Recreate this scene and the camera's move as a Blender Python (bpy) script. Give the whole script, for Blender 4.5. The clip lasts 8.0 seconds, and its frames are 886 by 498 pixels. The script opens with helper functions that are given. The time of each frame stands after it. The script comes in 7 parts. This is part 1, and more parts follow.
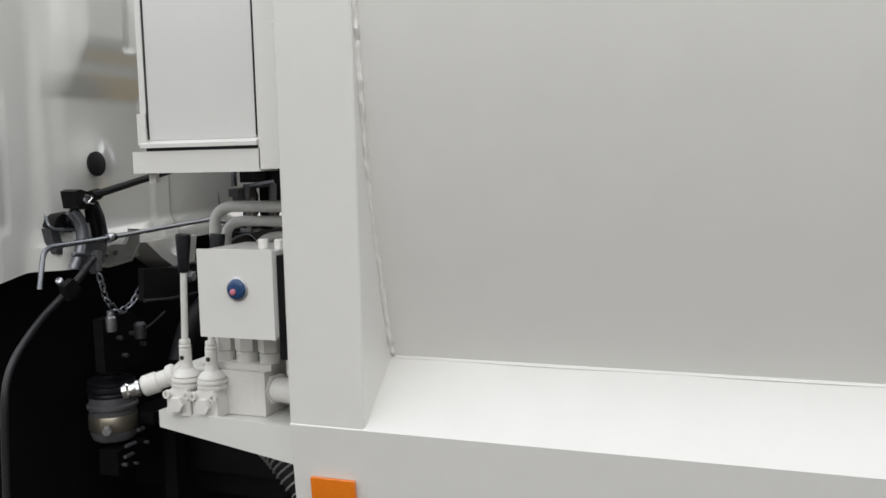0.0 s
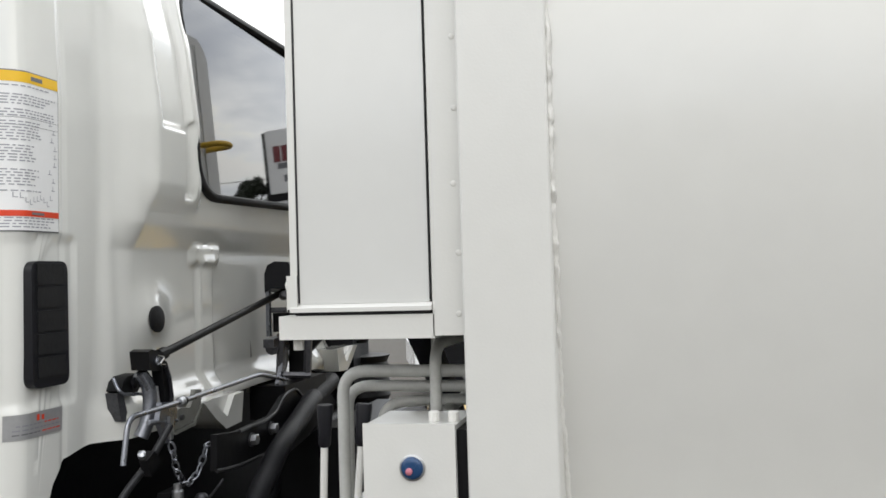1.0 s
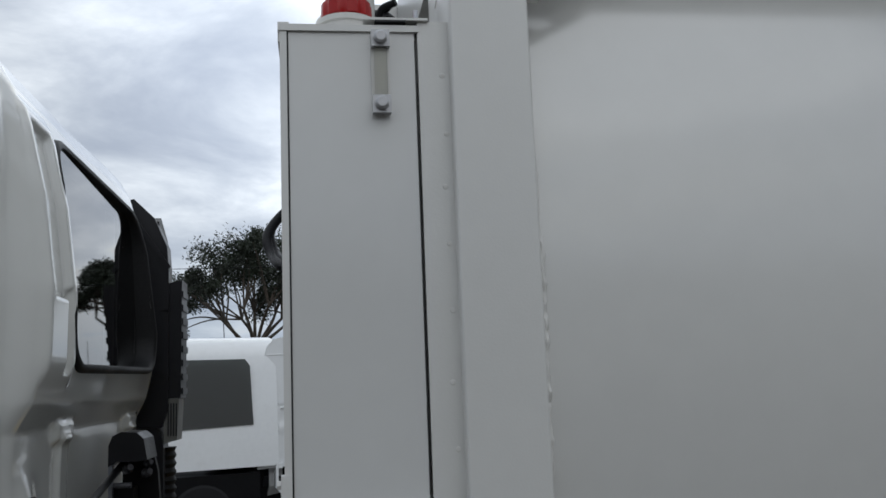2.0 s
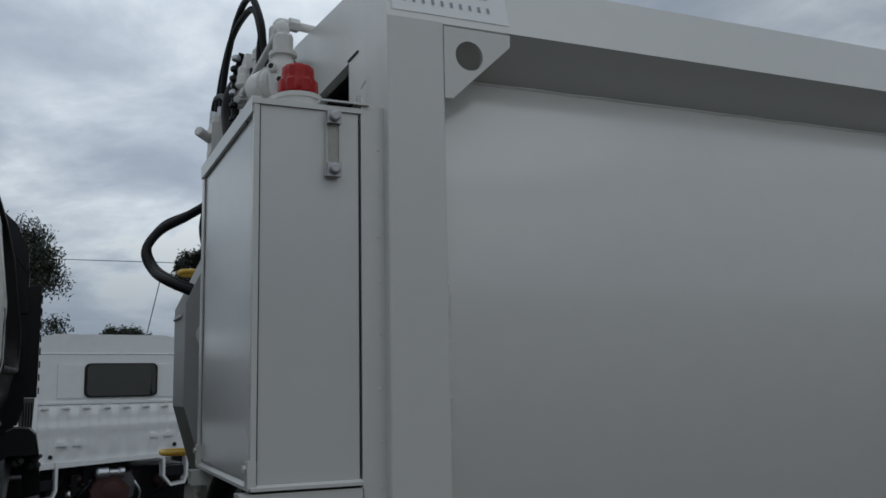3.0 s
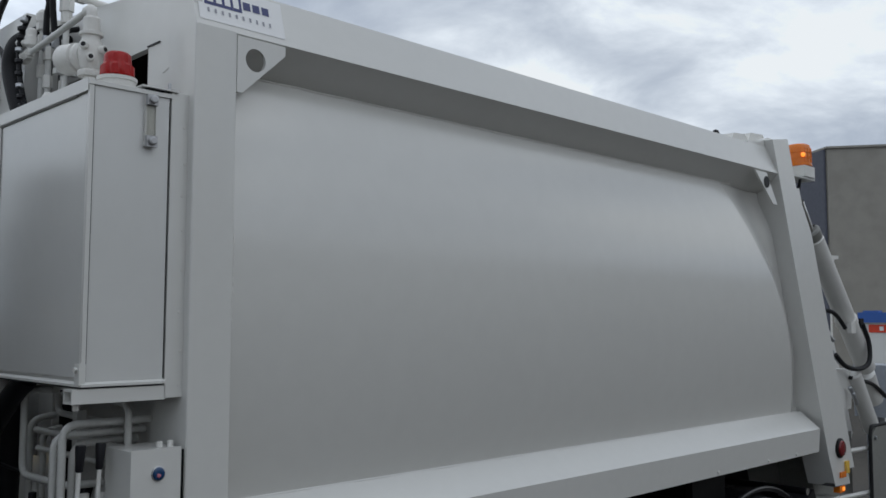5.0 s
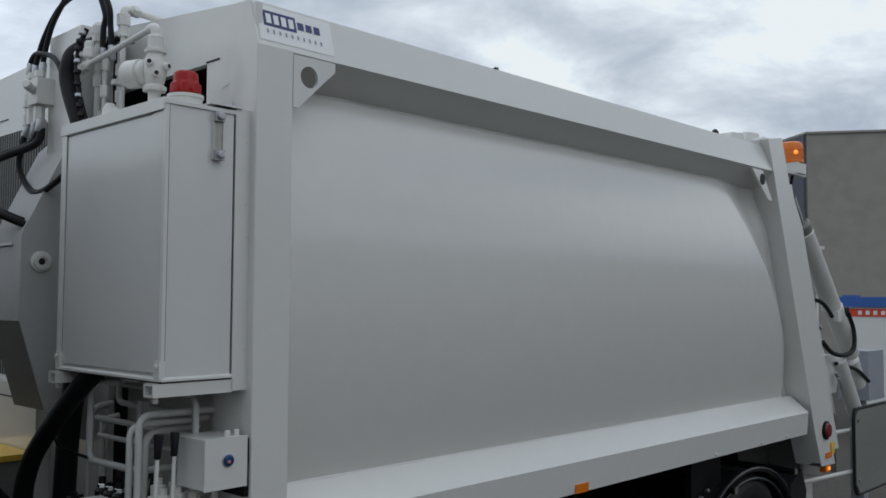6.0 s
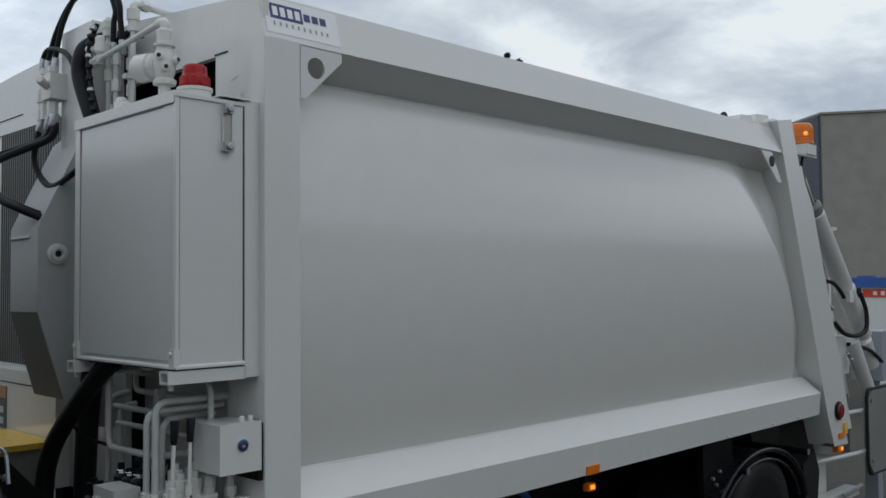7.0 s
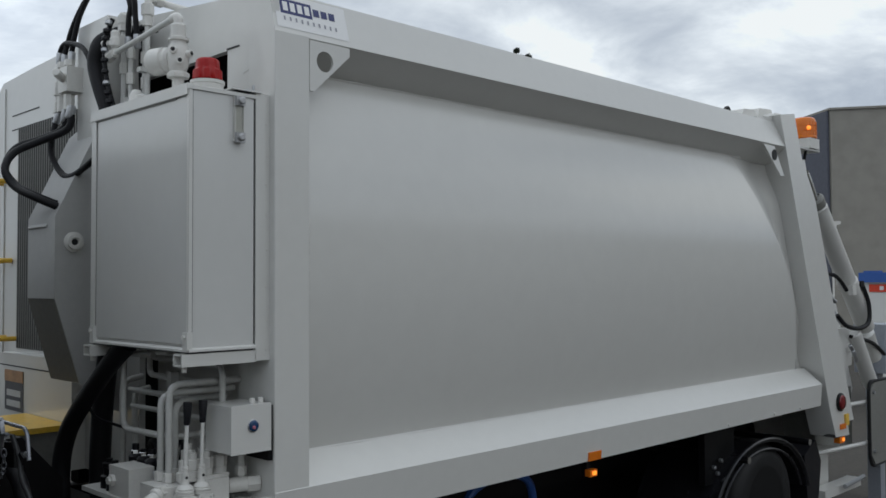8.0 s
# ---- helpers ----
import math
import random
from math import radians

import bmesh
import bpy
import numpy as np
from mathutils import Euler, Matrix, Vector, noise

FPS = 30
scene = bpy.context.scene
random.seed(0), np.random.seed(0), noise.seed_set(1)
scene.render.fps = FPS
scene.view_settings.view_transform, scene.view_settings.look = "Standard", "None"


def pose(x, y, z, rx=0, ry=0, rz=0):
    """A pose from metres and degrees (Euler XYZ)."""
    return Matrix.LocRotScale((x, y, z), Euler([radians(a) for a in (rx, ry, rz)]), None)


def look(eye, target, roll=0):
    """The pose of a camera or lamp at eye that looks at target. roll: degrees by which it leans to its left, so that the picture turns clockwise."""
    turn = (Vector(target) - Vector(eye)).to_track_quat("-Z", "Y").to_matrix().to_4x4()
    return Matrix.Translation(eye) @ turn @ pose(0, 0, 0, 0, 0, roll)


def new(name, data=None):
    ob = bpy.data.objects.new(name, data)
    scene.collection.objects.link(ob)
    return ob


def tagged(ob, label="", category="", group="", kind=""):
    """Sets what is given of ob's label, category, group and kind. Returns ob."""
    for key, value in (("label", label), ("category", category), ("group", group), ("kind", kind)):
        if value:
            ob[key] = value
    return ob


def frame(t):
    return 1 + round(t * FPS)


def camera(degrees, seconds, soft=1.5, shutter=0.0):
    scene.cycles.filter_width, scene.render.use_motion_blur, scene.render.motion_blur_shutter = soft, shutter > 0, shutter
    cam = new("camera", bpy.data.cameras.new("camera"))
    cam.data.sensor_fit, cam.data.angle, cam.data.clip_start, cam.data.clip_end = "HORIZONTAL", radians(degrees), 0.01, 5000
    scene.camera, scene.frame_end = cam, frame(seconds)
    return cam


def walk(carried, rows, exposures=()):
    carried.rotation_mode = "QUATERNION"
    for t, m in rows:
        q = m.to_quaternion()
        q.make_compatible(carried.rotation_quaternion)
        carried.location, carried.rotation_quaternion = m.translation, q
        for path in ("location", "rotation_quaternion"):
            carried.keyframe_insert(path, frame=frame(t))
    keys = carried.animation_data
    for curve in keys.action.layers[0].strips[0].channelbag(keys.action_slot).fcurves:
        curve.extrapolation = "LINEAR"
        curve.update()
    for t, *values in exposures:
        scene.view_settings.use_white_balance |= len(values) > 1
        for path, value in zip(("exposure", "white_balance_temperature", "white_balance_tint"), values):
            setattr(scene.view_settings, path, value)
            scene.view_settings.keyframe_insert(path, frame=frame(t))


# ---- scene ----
cam = camera(51.9, 8.0, soft=1.6)
PATH = [
    (0, (0.785, -1.324, 1.545), (0.086, 0.538, 1.336), -1.4),
    (0.5, (0.532, -1.442, 1.58), (-0.045, 0.472, 1.508), -1.5),
    (1, (0.283, -1.389, 1.623), (-0.154, 0.561, 1.679), -1.7),
    (1.5, (0.037, -1.389, 1.707), (-0.097, 0.596, 1.915), -0.9),
    (1.7, (-0.071, -1.408, 1.732), (-0.026, 0.571, 2.014), -1.6),
    (2.8, (-0.623, -1.833, 1.797), (0.075, 0.018, 2.094), -1.2),
    (3, (-0.69, -1.869, 1.775), (0.104, -0.057, 2.07), -1.1),
    (3.5, (-0.929, -1.972, 1.782), (0.131, -0.285, 1.952), -0.9),
    (4, (-1.095, -2.134, 1.747), (0.178, -0.599, 1.894), 0.4),
    (4.5, (-1.235, -2.285, 1.737), (0.159, -0.86, 1.897), 0.4),
    (4.7, (-1.259, -2.337, 1.733), (0.141, -0.919, 1.9), 0.2),
    (6, (-1.652, -2.39, 1.81), (-0.206, -1.012, 1.921), 0.3),
    (6.5, (-1.665, -2.414, 1.804), (-0.239, -1.015, 1.917), -0.4),
    (7, (-1.667, -2.438, 1.807), (-0.243, -1.036, 1.889), -0.5),
    (7.5, (-1.695, -2.456, 1.816), (-0.273, -1.05, 1.869), -0.4),
    (8, (-1.721, -2.513, 1.78), (-0.311, -1.097, 1.852), -0.3),
]
EXPOSURES = [
    (0.0, 1.32, 6850, 9), (1.0, 1.56, 6850, 8), (1.5, 0.97, 6720, 8), (1.7, 0.62, 6520, 8), (2.8, -0.44, 6120, 5), (3.0, -0.48, 6120, 5), (3.25, -0.29, 6180, 5),
    (3.5, -0.24, 6250, 5), (4.0, 0.12, 6290, 9), (4.5, 0.11, 6210, 8), (6.0, 0.11, 6170, 6), (7.0, 0.07, 6200, 5), (7.5, 0.13, 6240, 6), (8.0, 0.17, 6280, 6),
]
walk(cam, [(t, look(eye, target, roll)) for t, eye, target, roll in PATH], EXPOSURES)

# ---- world, sun, exposure ----
world = bpy.data.worlds.new("overcast_sky")
scene.world = world
world.use_nodes = True
wt = world.node_tree
wt.nodes.clear()


def wnode(kind, **values):
    n = wt.nodes.new(kind)
    for k, v in values.items():
        n.inputs[k].default_value = v
    return n


SUN_EL, SUN_AZ = radians(47), radians(155)
sky = wt.nodes.new("ShaderNodeTexSky")
sky.sky_type = "NISHITA"
sky.sun_disc = False
sky.sun_elevation, sky.sun_rotation = SUN_EL, SUN_AZ
wco = wt.nodes.new("ShaderNodeTexCoord")
wsep = wt.nodes.new("ShaderNodeSeparateXYZ")
wt.links.new(wco.outputs["Generated"], wsep.inputs[0])


def wmath(op, a, b):
    n = wt.nodes.new("ShaderNodeMath")
    n.operation = op
    for k, v in enumerate((a, b)):
        if isinstance(v, (int, float)):
            n.inputs[k].default_value = v
        else:
            wt.links.new(v, n.inputs[k])
    return n.outputs[0]


# a flat cloud layer seen in perspective
CLOUD_SHIFT = (7.3, 4.4)
height = wmath("ADD", wmath("MAXIMUM", wsep.outputs[2], 0.0), 0.22)
wcomb = wt.nodes.new("ShaderNodeCombineXYZ")
wt.links.new(wmath("ADD", wmath("DIVIDE", wsep.outputs[0], height), CLOUD_SHIFT[0]), wcomb.inputs[0])
wt.links.new(wmath("ADD", wmath("DIVIDE", wsep.outputs[1], height), CLOUD_SHIFT[1]), wcomb.inputs[1])
wn1 = wnode("ShaderNodeTexNoise", Scale=0.9, Detail=6.0, Roughness=0.5, Distortion=0.15)
wn2 = wnode("ShaderNodeTexNoise", Scale=2.6, Detail=7.0, Roughness=0.58, Distortion=0.3)
wt.links.new(wcomb.outputs[0], wn1.inputs["Vector"])
wt.links.new(wcomb.outputs[0], wn2.inputs["Vector"])
cloud = wmath("ADD", wmath("MULTIPLY", wn1.outputs["Fac"], 0.58), wmath("MULTIPLY", wn2.outputs["Fac"], 0.42))
wramp = wt.nodes.new("ShaderNodeValToRGB")
wramp.color_ramp.interpolation = "B_SPLINE"
els = wramp.color_ramp.elements
els[0].position, els[0].color = 0.36, (0.40, 0.44, 0.53, 1)
els[1].position, els[1].color = 0.62, (1.38, 1.39, 1.40, 1)
e = els.new(0.49)
e.color = (0.67, 0.71, 0.78, 1)
wt.links.new(cloud, wramp.inputs["Fac"])
wlow = wt.nodes.new("ShaderNodeMapRange")
wlow.interpolation_type = "SMOOTHSTEP"
wlow.inputs["From Min"].default_value, wlow.inputs["From Max"].default_value = 0.0, 0.22
wlow.inputs["To Min"].default_value, wlow.inputs["To Max"].default_value = 0.75, 0.0
wt.links.new(wsep.outputs[2], wlow.inputs["Value"])
whaze = wt.nodes.new("ShaderNodeMix")
whaze.data_type = "RGBA"
whaze.inputs[7].default_value = (0.40, 0.46, 0.56, 1)
wt.links.new(wlow.outputs[0], whaze.inputs[0])
wt.links.new(wramp.outputs["Color"], whaze.inputs[6])
bg_sky = wnode("ShaderNodeBackground", Strength=0.06)
wt.links.new(sky.outputs["Color"], bg_sky.inputs["Color"])
bg_cloud = wnode("ShaderNodeBackground", Strength=0.86)
wzen = wt.nodes.new("ShaderNodeMapRange")
wzen.inputs["From Min"].default_value, wzen.inputs["From Max"].default_value = 0.3, 1.0
wzen.inputs["To Min"].default_value, wzen.inputs["To Max"].default_value = 0.84, 1.12
wt.links.new(wsep.outputs[2], wzen.inputs["Value"])
# thinner, brighter cloud to the north
wdot = wt.nodes.new("ShaderNodeVectorMath")
wdot.operation = "DOT_PRODUCT"
wdot.inputs[1].default_value = (0.11, 0.876, 0.47)
wt.links.new(wco.outputs["Generated"], wdot.inputs[0])
wthin = wt.nodes.new("ShaderNodeMapRange")
wthin.interpolation_type = "SMOOTHSTEP"
wthin.inputs["From Min"].default_value, wthin.inputs["From Max"].default_value = 0.90, 0.985
wthin.inputs["To Min"].default_value, wthin.inputs["To Max"].default_value = 1.0, 1.45
wt.links.new(wdot.outputs["Value"], wthin.inputs["Value"])
wt.links.new(wmath("MULTIPLY", wzen.outputs[0], wthin.outputs[0]), bg_cloud.inputs["Strength"])
wt.links.new(whaze.outputs[2], bg_cloud.inputs["Color"])
wmix = wnode("ShaderNodeMixShader", Fac=0.94)
wt.links.new(bg_sky.outputs[0], wmix.inputs[1])
wt.links.new(bg_cloud.outputs[0], wmix.inputs[2])
wout = wt.nodes.new("ShaderNodeOutputWorld")
wt.links.new(wmix.outputs[0], wout.inputs["Surface"])

sun = new("sun", bpy.data.lights.new("sun", "SUN"))
sun.data.energy, sun.data.angle, sun.data.color = 0.16, radians(35), (1.0, 0.97, 0.93)
sun.matrix_world = look((20 * math.cos(SUN_EL) * math.sin(SUN_AZ), 20 * math.cos(SUN_EL) * math.cos(SUN_AZ), 20 * math.sin(SUN_EL)), (0, 0, 0))

# ---- materials ----


def shader(name, base, rough=0.5, metal=0.0, grain=0.04, scale=6.0, bump=0.0, bump_scale=60.0, coat=0.0,
           rough_var=0.06, dirt=0.0, dirt_col=(0.2, 0.18, 0.15), stretch=(1, 1, 1), spec=0.5):
    """A surface with two scales of colour variation, uneven gloss, fine relief and blotchy dirt."""
    m = bpy.data.materials.new(name)
    m.use_nodes = True
    t = m.node_tree
    b = t.nodes["Principled BSDF"]
    b.inputs["Metallic"].default_value = metal
    b.inputs["Coat Weight"].default_value = coat
    b.inputs["Coat Roughness"].default_value = min(rough * 0.6, 0.3)
    b.inputs["Specular IOR Level"].default_value = spec
    co = t.nodes.new("ShaderNodeTexCoord")
    mp = t.nodes.new("ShaderNodeMapping")
    mp.inputs["Scale"].default_value = stretch
    t.links.new(co.outputs["Object"], mp.inputs["Vector"])

    def tex(s, detail=4.0):
        n = t.nodes.new("ShaderNodeTexNoise")
        n.inputs["Scale"].default_value, n.inputs["Detail"].default_value = s, detail
        t.links.new(mp.outputs["Vector"], n.inputs["Vector"])
        return n

    big, small = tex(scale * 0.3), tex(scale * 6)
    add = t.nodes.new("ShaderNodeMath")
    add.operation = "ADD"
    t.links.new(big.outputs["Fac"], add.inputs[0])
    t.links.new(small.outputs["Fac"], add.inputs[1])
    rng = t.nodes.new("ShaderNodeMapRange")
    rng.interpolation_type = "SMOOTHSTEP"
    rng.inputs["From Min"].default_value, rng.inputs["From Max"].default_value = 0.7, 1.3
    rng.inputs["To Min"].default_value, rng.inputs["To Max"].default_value = 1 - grain, 1 + grain
    t.links.new(add.outputs[0], rng.inputs["Value"])
    hsv = t.nodes.new("ShaderNodeHueSaturation")
    hsv.inputs["Color"].default_value = (*base, 1)
    t.links.new(rng.outputs[0], hsv.inputs["Value"])
    colour = hsv.outputs["Color"]
    if dirt:
        dn = tex(scale * 1.3, 8.0)
        dr = t.nodes.new("ShaderNodeMapRange")
        dr.interpolation_type = "SMOOTHSTEP"
        dr.inputs["From Min"].default_value, dr.inputs["From Max"].default_value = 0.55, 0.78
        dr.inputs["To Min"].default_value, dr.inputs["To Max"].default_value = 0.0, dirt
        t.links.new(dn.outputs["Fac"], dr.inputs["Value"])
        mx = t.nodes.new("ShaderNodeMix")
        mx.data_type = "RGBA"
        mx.inputs[7].default_value = (*dirt_col, 1)
        t.links.new(dr.outputs[0], mx.inputs[0])
        t.links.new(colour, mx.inputs[6])
        colour = mx.outputs[2]
    t.links.new(colour, b.inputs["Base Color"])
    rr = t.nodes.new("ShaderNodeMapRange")
    rr.interpolation_type = "SMOOTHSTEP"
    rr.inputs["From Min"].default_value, rr.inputs["From Max"].default_value = 0.3, 0.7
    rr.inputs["To Min"].default_value, rr.inputs["To Max"].default_value = max(rough - rough_var, 0.01), min(rough + rough_var, 1)
    t.links.new(big.outputs["Fac"], rr.inputs["Value"])
    t.links.new(rr.outputs[0], b.inputs["Roughness"])
    if bump:
        bn = tex(bump_scale, 3.0)
        bp = t.nodes.new("ShaderNodeBump")
        bp.inputs["Strength"].default_value, bp.inputs["Distance"].default_value = bump, 0.004
        t.links.new(bn.outputs["Fac"], bp.inputs["Height"])
        t.links.new(bp.outputs["Normal"], b.inputs["Normal"])
    return m


def glowing(name, base, emit, strength):
    m = shader(name, base, 0.25)
    b = m.node_tree.nodes["Principled BSDF"]
    b.inputs["Emission Color"].default_value = (*emit, 1)
    b.inputs["Emission Strength"].default_value = strength
    return m


def glass(name, tint, clear, rough=0.02, ior=1.9):
    """A thin pane: tinted see-through with a Fresnel gloss."""
    m = bpy.data.materials.new(name)
    m.use_nodes = True
    t = m.node_tree
    t.nodes.clear()
    out = t.nodes.new("ShaderNodeOutputMaterial")
    tr = t.nodes.new("ShaderNodeBsdfTransparent")
    tr.inputs["Color"].default_value = (*[c * clear for c in tint], 1)
    gl = t.nodes.new("ShaderNodeBsdfGlossy")
    gl.inputs["Roughness"].default_value = rough
    fr = t.nodes.new("ShaderNodeFresnel")
    fr.inputs["IOR"].default_value = ior
    mx = t.nodes.new("ShaderNodeMixShader")
    both = t.nodes.new("ShaderNodeMath")
    both.operation, both.use_clamp = "MULTIPLY", True
    both.inputs[1].default_value = 1.6
    t.links.new(fr.outputs[0], both.inputs[0])
    t.links.new(both.outputs[0], mx.inputs["Fac"])
    t.links.new(tr.outputs[0], mx.inputs[1])
    t.links.new(gl.outputs[0], mx.inputs[2])
    t.links.new(mx.outputs[0], out.inputs["Surface"])
    return m


PAINT = shader("body_paint_white", (0.645, 0.64, 0.615), 0.30, spec=0.7, grain=0.015, scale=3, coat=0.3, rough_var=0.02, bump=0.06, bump_scale=220, dirt=0.03, dirt_col=(0.5, 0.48, 0.43))
PAINT_PANEL = shader("sprayed_panel_white", (0.645, 0.64, 0.615), 0.19, grain=0.014, scale=2, coat=0.15, rough_var=0.04, spec=0.85)
PAINT_ROUGH = shader("sprayed_fittings_white", (0.645, 0.635, 0.605), 0.42, grain=0.03, scale=20, bump=0.12, bump_scale=160, dirt=0.10, dirt_col=(0.42, 0.40, 0.36))
TANK_PAINT = shader("tank_paint_glossy_white", (0.62, 0.62, 0.605), 0.20, grain=0.012, scale=3, coat=0.25, rough_var=0.04, bump=0.012, bump_scale=3, spec=0.8)
PIPE_GREY = shader("painted_pipe_grey_white", (0.55, 0.55, 0.53), 0.42, grain=0.05, scale=20, bump=0.1, bump_scale=140, dirt=0.2, dirt_col=(0.25, 0.24, 0.22))
CAB_WHITE = shader("cab_enamel_white", (0.74, 0.74, 0.71), 0.12, rough_var=0.02, grain=0.01, scale=3, coat=0.9, dirt=0.05, dirt_col=(0.5, 0.47, 0.4))
STEEL = shader("galvanised_steel", (0.45, 0.46, 0.48), 0.35, metal=0.9, grain=0.12, scale=20, bump=0.1)
CHROME = shader("bright_steel", (0.75, 0.75, 0.74), 0.15, metal=1.0, grain=0.05, scale=20)
BLACK = shader("black_chassis_paint", (0.006, 0.006, 0.007), 0.45, spec=0.18, grain=0.2, scale=8, bump=0.15, bump_scale=40, dirt=0.2, dirt_col=(0.018, 0.016, 0.014))
RUBBER = shader("black_rubber", (0.013, 0.013, 0.014), 0.55, spec=0.22, grain=0.15, scale=20, bump=0.2, bump_scale=120)
HOSE = shader("braided_hydraulic_hose", (0.011, 0.011, 0.013), 0.5, spec=0.2, grain=0.2, scale=30, bump=0.35, bump_scale=400)
PLASTIC = shader("black_moulded_plastic", (0.009, 0.009, 0.012), 0.38, spec=0.3, grain=0.1, scale=20, bump=0.12, bump_scale=300)
RED = shader("red_plastic", (0.34, 0.007, 0.007), 0.34, grain=0.1, scale=30, spec=0.3)
AMBER = shader("amber_lens", (0.72, 0.18, 0.010), 0.22, grain=0.06, scale=40)
AMBER_LIT = glowing("amber_lamp_lit", (0.9, 0.30, 0.04), (1.0, 0.30, 0.03), 1.0)
RED_LENS = shader("dark_red_lens", (0.16, 0.012, 0.015), 0.2, grain=0.1, scale=50)
BLUE_KNOB = shader("blue_button", (0.014, 0.050, 0.13), 0.25, grain=0.1, scale=60)
PINK = shader("button_pip", (0.46, 0.15, 0.20), 0.35)
YELLOW = shader("yellow_rail_paint", (0.72, 0.45, 0.05), 0.45, grain=0.08, scale=10, dirt=0.3)
PAPER = shader("label_white", (0.80, 0.80, 0.80), 0.35, grain=0.01, scale=20)
PRINT = shader("fine_print_grey", (0.30, 0.30, 0.34), 0.5)
INK = shader("label_ink_grey", (0.16, 0.16, 0.17), 0.5)
CAN_GREY = shader("dull_grey_canister", (0.075, 0.075, 0.082), 0.5, grain=0.1, scale=20)
NAVY = shader("label_navy", (0.02, 0.03, 0.14), 0.35)
LABEL_YELLOW = shader("label_yellow", (0.80, 0.48, 0.02), 0.4)
FADED_ORANGE = shader("faded_orange_print", (0.42, 0.24, 0.12), 0.6, grain=0.3, scale=30)
ZINC = shader("zinc_plated_steel", (0.24, 0.25, 0.28), 0.30, metal=0.8, grain=0.12, scale=25, bump=0.05)
LABEL_RED = shader("label_red", (0.72, 0.06, 0.02), 0.4)
PLATE = shader("silver_plate", (0.42, 0.42, 0.43), 0.35, metal=0.5, grain=0.05, scale=20)
# Near-black for joints; also paints the shade in holes, gaps and interiors.
DARK = shader("dark_joints_and_unlit", (0.012, 0.012, 0.014), 0.7, grain=0.2)
GLASS = glass("tinted_window_glass", (0.55, 0.62, 0.6), 0.35)
CLEAR = glass("sight_glass", (0.97, 0.97, 0.95), 0.97, ior=1.3)
ASPHALT = shader("yard_asphalt", (0.044, 0.038, 0.031), 0.9, grain=0.25, scale=3, bump=0.5, bump_scale=80, dirt=0.4, dirt_col=(0.080, 0.070, 0.055))
CONCRETE = shader("tilt_up_concrete", (0.30, 0.283, 0.25), 0.85, grain=0.09, scale=0.5, bump=0.2, bump_scale=12, dirt=0.3, dirt_col=(0.20, 0.192, 0.168))
LEAF = shader("gum_leaves", (0.022, 0.031, 0.016), 0.6, grain=0.4, scale=2)
BARK = shader("gum_bark", (0.085, 0.068, 0.052), 0.85, grain=0.3, scale=5, bump=0.4, bump_scale=30)
# Dark colour that stands for the building's shaded side.
SHADED_WALL = shader("shaded_wall_concrete", (0.085, 0.09, 0.115), 0.7, grain=0.1, scale=2, bump=0.1, bump_scale=10)
BLUE_LID = shader("blue_bin_lid", (0.03, 0.10, 0.36), 0.4, grain=0.06, scale=10)
GUARD = shader("glossy_guard_plastic", (0.012, 0.012, 0.015), 0.24, grain=0.1, scale=12, spec=0.5, dirt=0.15, dirt_col=(0.04, 0.036, 0.032))
GREY_BOX = shader("grey_enclosure", (0.30, 0.32, 0.36), 0.4, grain=0.05, scale=8)
DULL_ZINC = shader("dull_zinc", (0.10, 0.10, 0.11), 0.42, metal=0.6, grain=0.2, scale=25, bump=0.05)
WORN_BLACK = shader("worn_black_plastic", (0.020, 0.020, 0.022), 0.36, spec=0.4, grain=0.2, scale=20, bump=0.08, bump_scale=120)
BAND = shader("dull_steel_band", (0.30, 0.27, 0.22), 0.30, metal=0.85, grain=0.12, scale=12)
TRUCK_WHITE = shader("parked_truck_enamel", (0.80, 0.81, 0.81), 0.20, rough_var=0.04, grain=0.02, scale=3, coat=0.6, dirt=0.12, dirt_col=(0.52, 0.50, 0.45))
RUSTY = shader("rusty_drum", (0.045, 0.014, 0.012), 0.7, grain=0.3, scale=12)
# Darker and rougher than the body white, for the mount plates.
MOUNT_PAINT = shader("mount_grey", (0.44, 0.44, 0.43), 0.52, grain=0.03, scale=6, spec=0.3, bump=0.06, bump_scale=120, dirt=0.12, dirt_col=(0.36, 0.35, 0.33))
# Grey of shields and slats; also paints shade on off-white parts.
OLIVE = shader("shield_grey_and_shade", (0.20, 0.20, 0.185), 0.5, grain=0.08, scale=8)

# ---- mesh helpers ----


def link(name, bm, material, parent=None, label="", smooth=35):
    bmesh.ops.recalc_face_normals(bm, faces=bm.faces)
    me = bpy.data.meshes.new(name)
    bm.to_mesh(me)
    bm.free()
    me.materials.append(material)
    if smooth:
        me.polygons.foreach_set("use_smooth", [True] * len(me.polygons))
        me.set_sharp_from_angle(angle=radians(smooth))
    ob = new(name, me)
    if parent is not None:
        ob.parent = parent
        if parent.type == "EMPTY":
            ob.location = -parent.location
    if label:
        ob["label"] = label
    return ob


def part(name, bm, material, parent, label="", smooth=35):
    return link(name, bm, material, parent, label, smooth)


def thing(name, at, label, category, group="", kind=""):
    ob = new(name)
    ob.location = at
    ob.empty_display_size = 0.1
    return tagged(ob, label, category, group, kind)


def B():
    return bmesh.new()


def bevel(bm, width, segments=2, angle=30):
    edges = [e for e in bm.edges if len(e.link_faces) == 2 and e.calc_face_angle(0) > radians(angle)]
    if edges:
        bmesh.ops.bevel(bm, geom=edges, offset=width, segments=segments, affect="EDGES", profile=0.6, clamp_overlap=True)
    return bm


